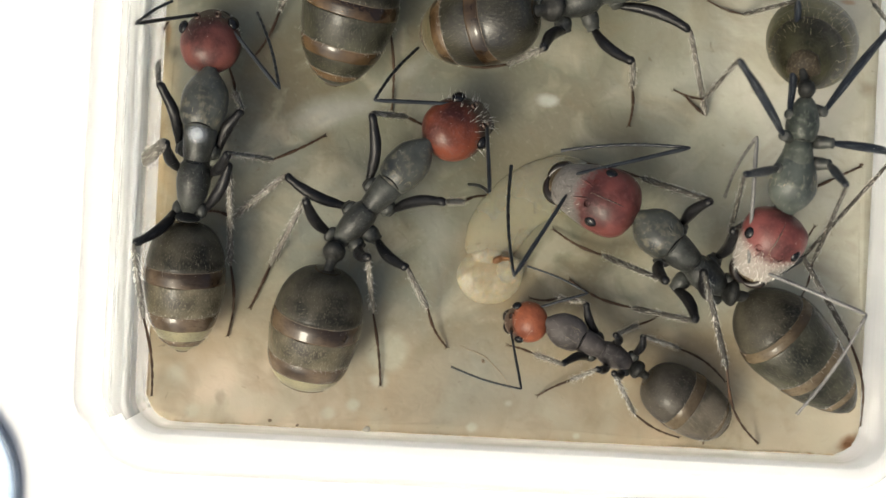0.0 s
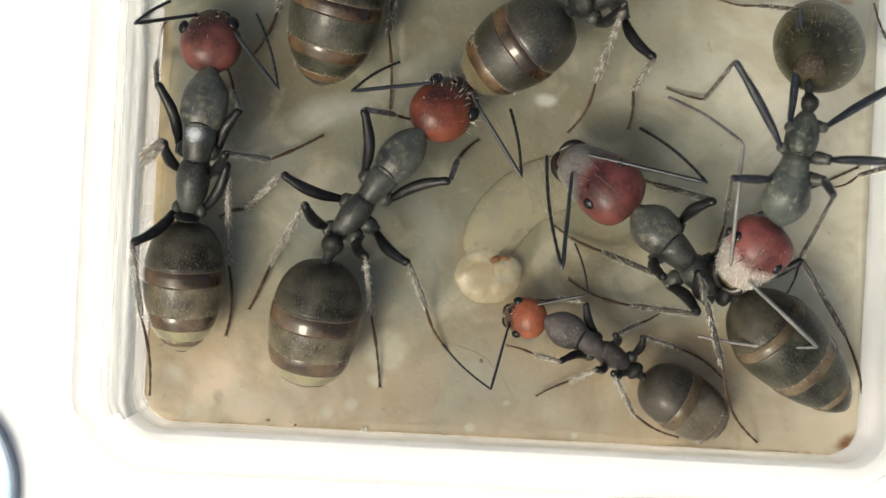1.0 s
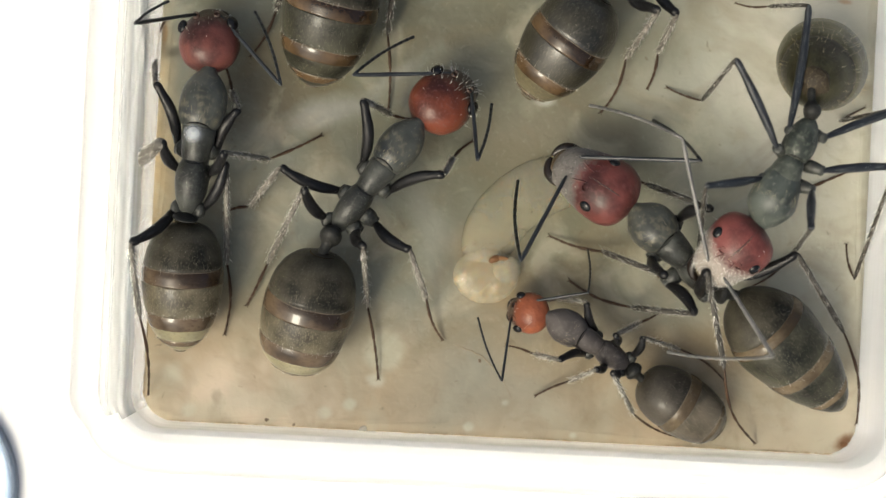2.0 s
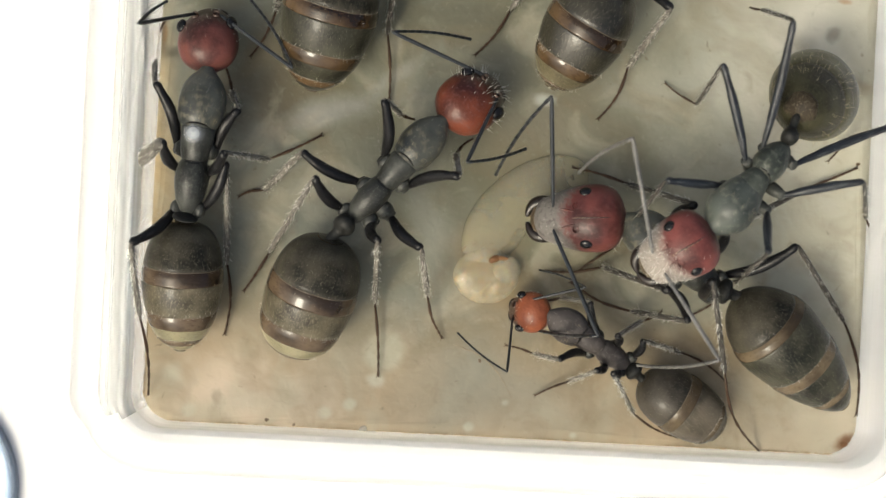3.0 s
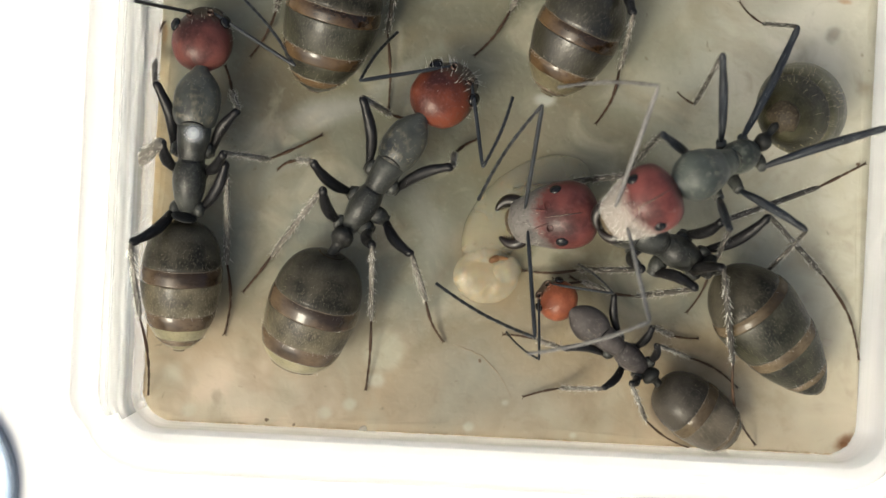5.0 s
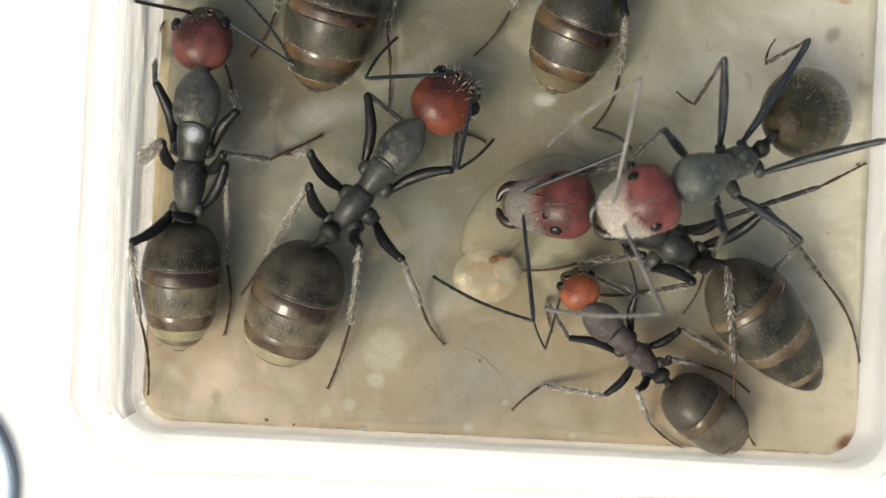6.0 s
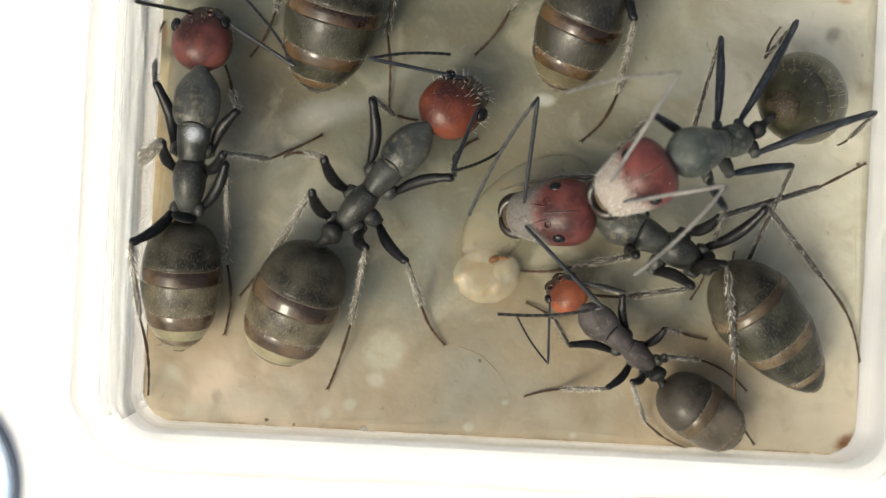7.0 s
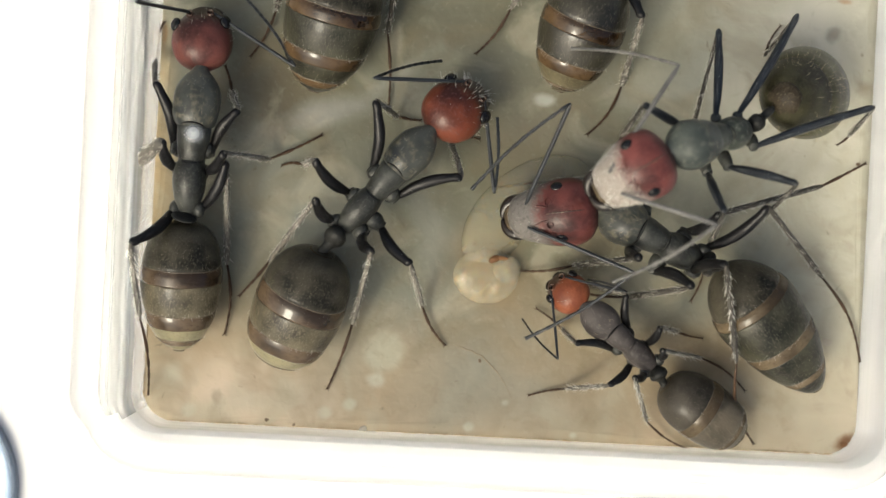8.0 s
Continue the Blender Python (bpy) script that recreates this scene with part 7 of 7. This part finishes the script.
    crawl(a7,
          spine=[(0, 6.35, -3.97, 1.5, 3.43, -2.45, 1.8), (0.5, 6.36, -3.97, 1.5, 3.46, -2.42, 1.8), (1, 6.36, -4.01, 1.5, 3.45, -2.38, 1.8), (1.5, 6.35, -4.02, 1.5, 3.53, -2.3, 1.8), (3, 6.36, -4.02, 1.5, 3.63, -2.22, 1.8), (3.5, 6.4, -4.02, 1.5, 3.63, -2.27, 1.8), (4, 6.5, -4.02, 1.5, 3.71, -2.3, 1.8), (4.5, 6.71, -4.16, 1.5, 4.05, -2.19, 1.8), (6, 7.3, -4.16, 1.5, 4.91, -2, 1.8), (6.5, 7.2, -4.12, 1.5, 4.79, -1.97, 1.8), (7, 7.23, -4.09, 1.5, 4.71, -2, 1.8), (7.5, 7.25, -4.07, 1.5, 4.63, -2.05, 1.8), (8, 7.25, -4.07, 1.5, 4.79, -1.94, 1.8)],
          face=[(0, 1.75, -2.53, 0.9), (0.5, 1.78, -2.41, 0.9), (1, 1.85, -2.3, 0.9), (1.5, 2.19, -2.14, 0.9), (3, 2.34, -2.12, 0.9), (3.5, 2.31, -2.21, 0.9), (4, 2.51, -2.01, 0.9), (4.5, 2.88, -1.79, 0.9), (6, 4.46, -0.79, 0.9), (6.5, 4, -0.85, 0.9), (7, 3.78, -1.07, 0.9), (7.5, 3.44, -1.45, 0.9), (8, 3.78, -1.02, 0.9)],
          tail=[(0, 6.92, -4.39, 1.5, 9.7, -6.18, 1.2), (0.5, 6.91, -4.39, 1.5, 9.7, -6.18, 1.2), (1, 6.87, -4.45, 1.5, 9.69, -6.19, 1.2), (1.5, 6.85, -4.49, 1.5, 9.64, -6.29, 1.2), (3, 6.86, -4.49, 1.5, 9.65, -6.29, 1.2), (3.5, 6.86, -4.49, 1.5, 9.65, -6.29, 1.2), (4, 6.97, -4.54, 1.5, 9.74, -6.37, 1.2), (4.5, 7.17, -4.63, 1.5, 9.9, -6.46, 1.2), (6, 7.67, -4.53, 1.5, 10.16, -6.62, 1.2), (6.5, 7.53, -4.61, 1.5, 10.16, -6.54, 1.2), (7, 7.53, -4.61, 1.5, 10.16, -6.54, 1.2), (7.5, 7.58, -4.58, 1.5, 10.24, -6.46, 1.2), (8, 7.58, -4.61, 1.5, 10.21, -6.46, 1.2)])
    feel(a7, "right", 2.78, 2.28,
         [(0, 4.83, -1.49, 1.86, 2.6, -0.5, 1.73), (0.5, 4.78, -1.47, 2.42, 2.98, -0.42, 1.49), (1, 4.86, -1.53, 2.37, 4.54, 0.21, 0.92), (1.5, 4.91, -1.53, 2.52, 5.5, 0.06, 1), (3, 4.78, -1.28, 2.83, 3.34, -0.73, 1.14), (3.5, 5.15, -1.56, 1.76, 3.1, -1.07, 0.89), (4, 5.14, -1.45, 2.51, 3.52, -0.99, 0.96), (4.5, 5.26, -1.43, 3.06, 4.01, -0.98, 1.2), (6, 6.44, -1.59, 3.46, 5.97, 0.35, 2.37), (6.5, 6.26, -1.44, 3.32, 5.09, -1.23, 1.38), (7, 6.05, -1.43, 3.31, 4.83, -1.18, 1.39), (7.5, 5.78, -1.43, 3.28, 3.93, -0.72, 2.15), (8, 6.1, -1.43, 3.29, 5.01, -1.07, 1.32)])
    feel(a7, "left", 2.64, 2.44,
         [(0, 2.47, -4.6, 3.48, -0.66, -3.61, 3.45), (0.5, 1.92, -4.72, 3.23, -0.78, -3.77, 3.2), (1, 1.54, -4.67, 3.04, -0.06, -3.25, 1.88), (1.5, 1.87, -4.52, 3.01, 1.45, -2.29, 2.13), (3, 2.12, -4.06, 3.48, 0.5, -2.85, 2.12), (3.5, 2.94, -4.01, 3.54, 1.55, -3.34, 1.66), (4, 3.4, -3.62, 3.5, 1.98, -3.9, 1.54), (4.5, 3.1, -3.71, 3.47, 1.9, -3.24, 1.4), (6, 3.51, -3.45, 1.59, 3.23, -2.38, 0.25), (6.5, 3.14, -3.63, 1.64, 2.46, -1.86, 0.25), (7, 3.6, -3.94, 1.69, 2.63, -2.38, 0.25), (7.5, 3.99, -3.75, 3.08, 2.32, -3.92, 1.32), (8, 3.87, -3.71, 2.53, 2.77, -2.44, 0.77)])
    step(a7, "right_front", (-0.2, -0.38, 1.3), 1.54, 1.94, 1.07,
         knees=[(0, 4.73, -1.8, 2.16), (1.5, 4.82, -1.82, 2.23), (3, 4.99, -1.78, 2.27), (4, 5.17, -1.75, 2.22), (4.5, 5.42, -1.56, 1.74), (6, 6.57, -1.55, 1.96), (6.5, 6.1, -1.55, 1.97), (8, 6.22, -1.54, 2.09)],
         feet=[(0, 3.96, -1.7, 0.38, 2.95, -1.71, 0.06), (1.5, 4.06, -1.72, 0.45, 3.06, -1.73, 0.06), (3, 4.15, -1.71, 0.52, 3.15, -1.73, 0.06), (4, 4.24, -1.51, 0.53, 3.24, -1.35, 0.06), (4.5, 4.7, -1.32, -0.04, 3.93, -1.18, 0.06), (6, 5.34, -1, 0.57, 4.36, -0.97, 0.06), (6.5, 5.2, -1.26, 0.28, 4.45, -1.09, 0.06), (8, 5.23, -1.2, 0.45, 4.45, -1.09, 0.06)])
    step(a7, "right_middle", (-0.88, -0.37, 1.3), 1.35, 2.36, 0.98,
         knees=[(0, 5.67, -2.87, 2.57), (1.5, 5.77, -2.89, 2.58), (3, 5.86, -2.92, 2.59), (4, 6.38, -2.6, 2.4), (4.5, 6.51, -2.68, 2.43), (6, 8.18, -2.74, 1.45), (6.5, 7.69, -2.78, 2.23), (7, 7.51, -2.69, 2.31), (8, 7.33, -2.65, 2.41)],
         feet=[(0, 6.68, -2.65, 0.45, 7.46, -2.36, 0.06), (1.5, 6.82, -2.62, 0.49, 7.71, -2.21, 0.06), (3, 6.96, -2.53, 0.54, 7.75, -2.21, 0.06), (4, 7.96, -3.03, 0.7, 9.1, -3.11, 0.06), (4.5, 7.74, -3.02, 0.45, 9.18, -3.19, 0.06), (6, 9.13, -3.27, -0.64, 9.23, -3.18, 0.06), (6.5, 8.52, -3.08, 0.04, 9.23, -3.18, 0.06), (7, 8.32, -2.93, 0.11, 9.23, -3.18, 0.06), (8, 8.24, -2.92, 0.25, 9.23, -3.18, 0.06)])
    step(a7, "right_hind", (-1.57, -0.34, 1.3), 1.50, 2.79, 2.12,
         knees=[(0, 6.6, -2.9, 2.6), (1.5, 6.7, -2.95, 2.58), (4, 6.75, -3.13, 2.68), (4.5, 6.93, -3.08, 2.6), (6, 7.55, -3.64, 2.78), (6.5, 7.42, -3.64, 2.79), (8, 7.35, -3.4, 2.75)],
         feet=[(0, 8.15, -3.46, 0.35, 10.04, -4.81, 0.06), (1.5, 8.26, -3.48, 0.33, 10.15, -4.83, 0.06), (4, 8.34, -3.7, 0.46, 10.16, -4.83, 0.06), (4.5, 8.44, -3.71, 0.34, 10.21, -4.83, 0.06), (6, 9.02, -4.07, 0.45, 10.34, -4.8, 0.06), (6.5, 9.01, -3.93, 0.51, 10.34, -4.76, 0.06), (8, 9.01, -3.81, 0.55, 10.37, -4.8, 0.06)])
    step(a7, "left_front", (-0.27, 0.43, 1.3), 1.87, 2.19, 1.18,
         knees=[(0, 3.89, -3.83, 2.85), (1.5, 3.9, -3.72, 2.84), (4, 3.92, -3.68, 2.74), (4.5, 4.01, -3.57, 2.61), (6, 4.3, -3.05, 1.79), (6.5, 4.2, -3.21, 1.96), (7.5, 4.36, -3.27, 2.33), (8, 4.49, -3.18, 2.42)],
         feet=[(0, 3.08, -3.65, 0.82, 1.91, -3.31, 0.06), (1.5, 3.19, -3.68, 0.77, 1.99, -3.33, 0.06), (4, 3.2, -3.68, 0.67, 1.95, -3.33, 0.06), (4.5, 3.04, -3.55, 0.64, 1.95, -3.33, 0.06), (6, 3.99, -2.46, -0.3, 3.72, -2.21, 0.06), (6.5, 4, -2.64, -0.15, 3.38, -2.14, 0.06), (7.5, 4.12, -2.76, 0.21, 3.34, -2.14, 0.06), (8, 4.2, -2.82, 0.27, 3.34, -2.14, 0.06)])
    step(a7, "left_middle", (-0.94, 0.34, 1.3), 1.48, 2.39, 1.36,
         knees=[(0, 5.05, -4.01, 2.69), (1.5, 5.12, -4.03, 2.71), (4, 5.17, -4.14, 2.66), (4.5, 5.37, -4.39, 2.61), (6, 5.57, -5.05, 1.3), (6.5, 5.53, -4.83, 2.01), (8, 5.61, -4.63, 2.21)],
         feet=[(0, 4.38, -4.57, 0.46, 3.03, -5.26, 0.06), (1.5, 4.43, -4.62, 0.49, 3.11, -5.26, 0.06), (4, 4.41, -4.67, 0.45, 3.1, -5.21, 0.06), (4.5, 4.32, -4.92, 0.53, 3.07, -5.17, 0.06), (6, 3.84, -4.85, -0.33, 3.07, -5.17, 0.06), (6.5, 4.25, -4.93, -0.01, 3.07, -5.17, 0.06), (8, 4.35, -4.92, 0.2, 3.07, -5.17, 0.06)])
    step(a7, "left_hind", (-1.52, 0.34, 1.3), 1.50, 2.94, 1.89,
         knees=[(0, 5.6, -4.14, 2.72), (1.5, 5.67, -4.15, 2.74), (4, 5.75, -4.19, 2.72), (4.5, 6.12, -4.35, 2.77), (6, 6.51, -4.72, 2.66), (6.5, 6.31, -4.55, 2.66), (8, 6.42, -4.32, 2.7)],
         feet=[(0, 6.6, -5.76, 0.48, 8.37, -6.72, 0.06), (1.5, 6.66, -5.78, 0.51, 8.46, -6.74, 0.06), (4, 6.72, -5.78, 0.46, 8.49, -6.79, 0.06), (4.5, 6.98, -5.92, 0.45, 8.54, -6.9, 0.06), (6, 7.28, -6.12, 0.2, 8.49, -6.95, 0.06), (6.5, 7.1, -6.08, 0.27, 8.49, -6.95, 0.06), (8, 7.15, -6.05, 0.45, 8.49, -6.95, 0.06)])


motions()
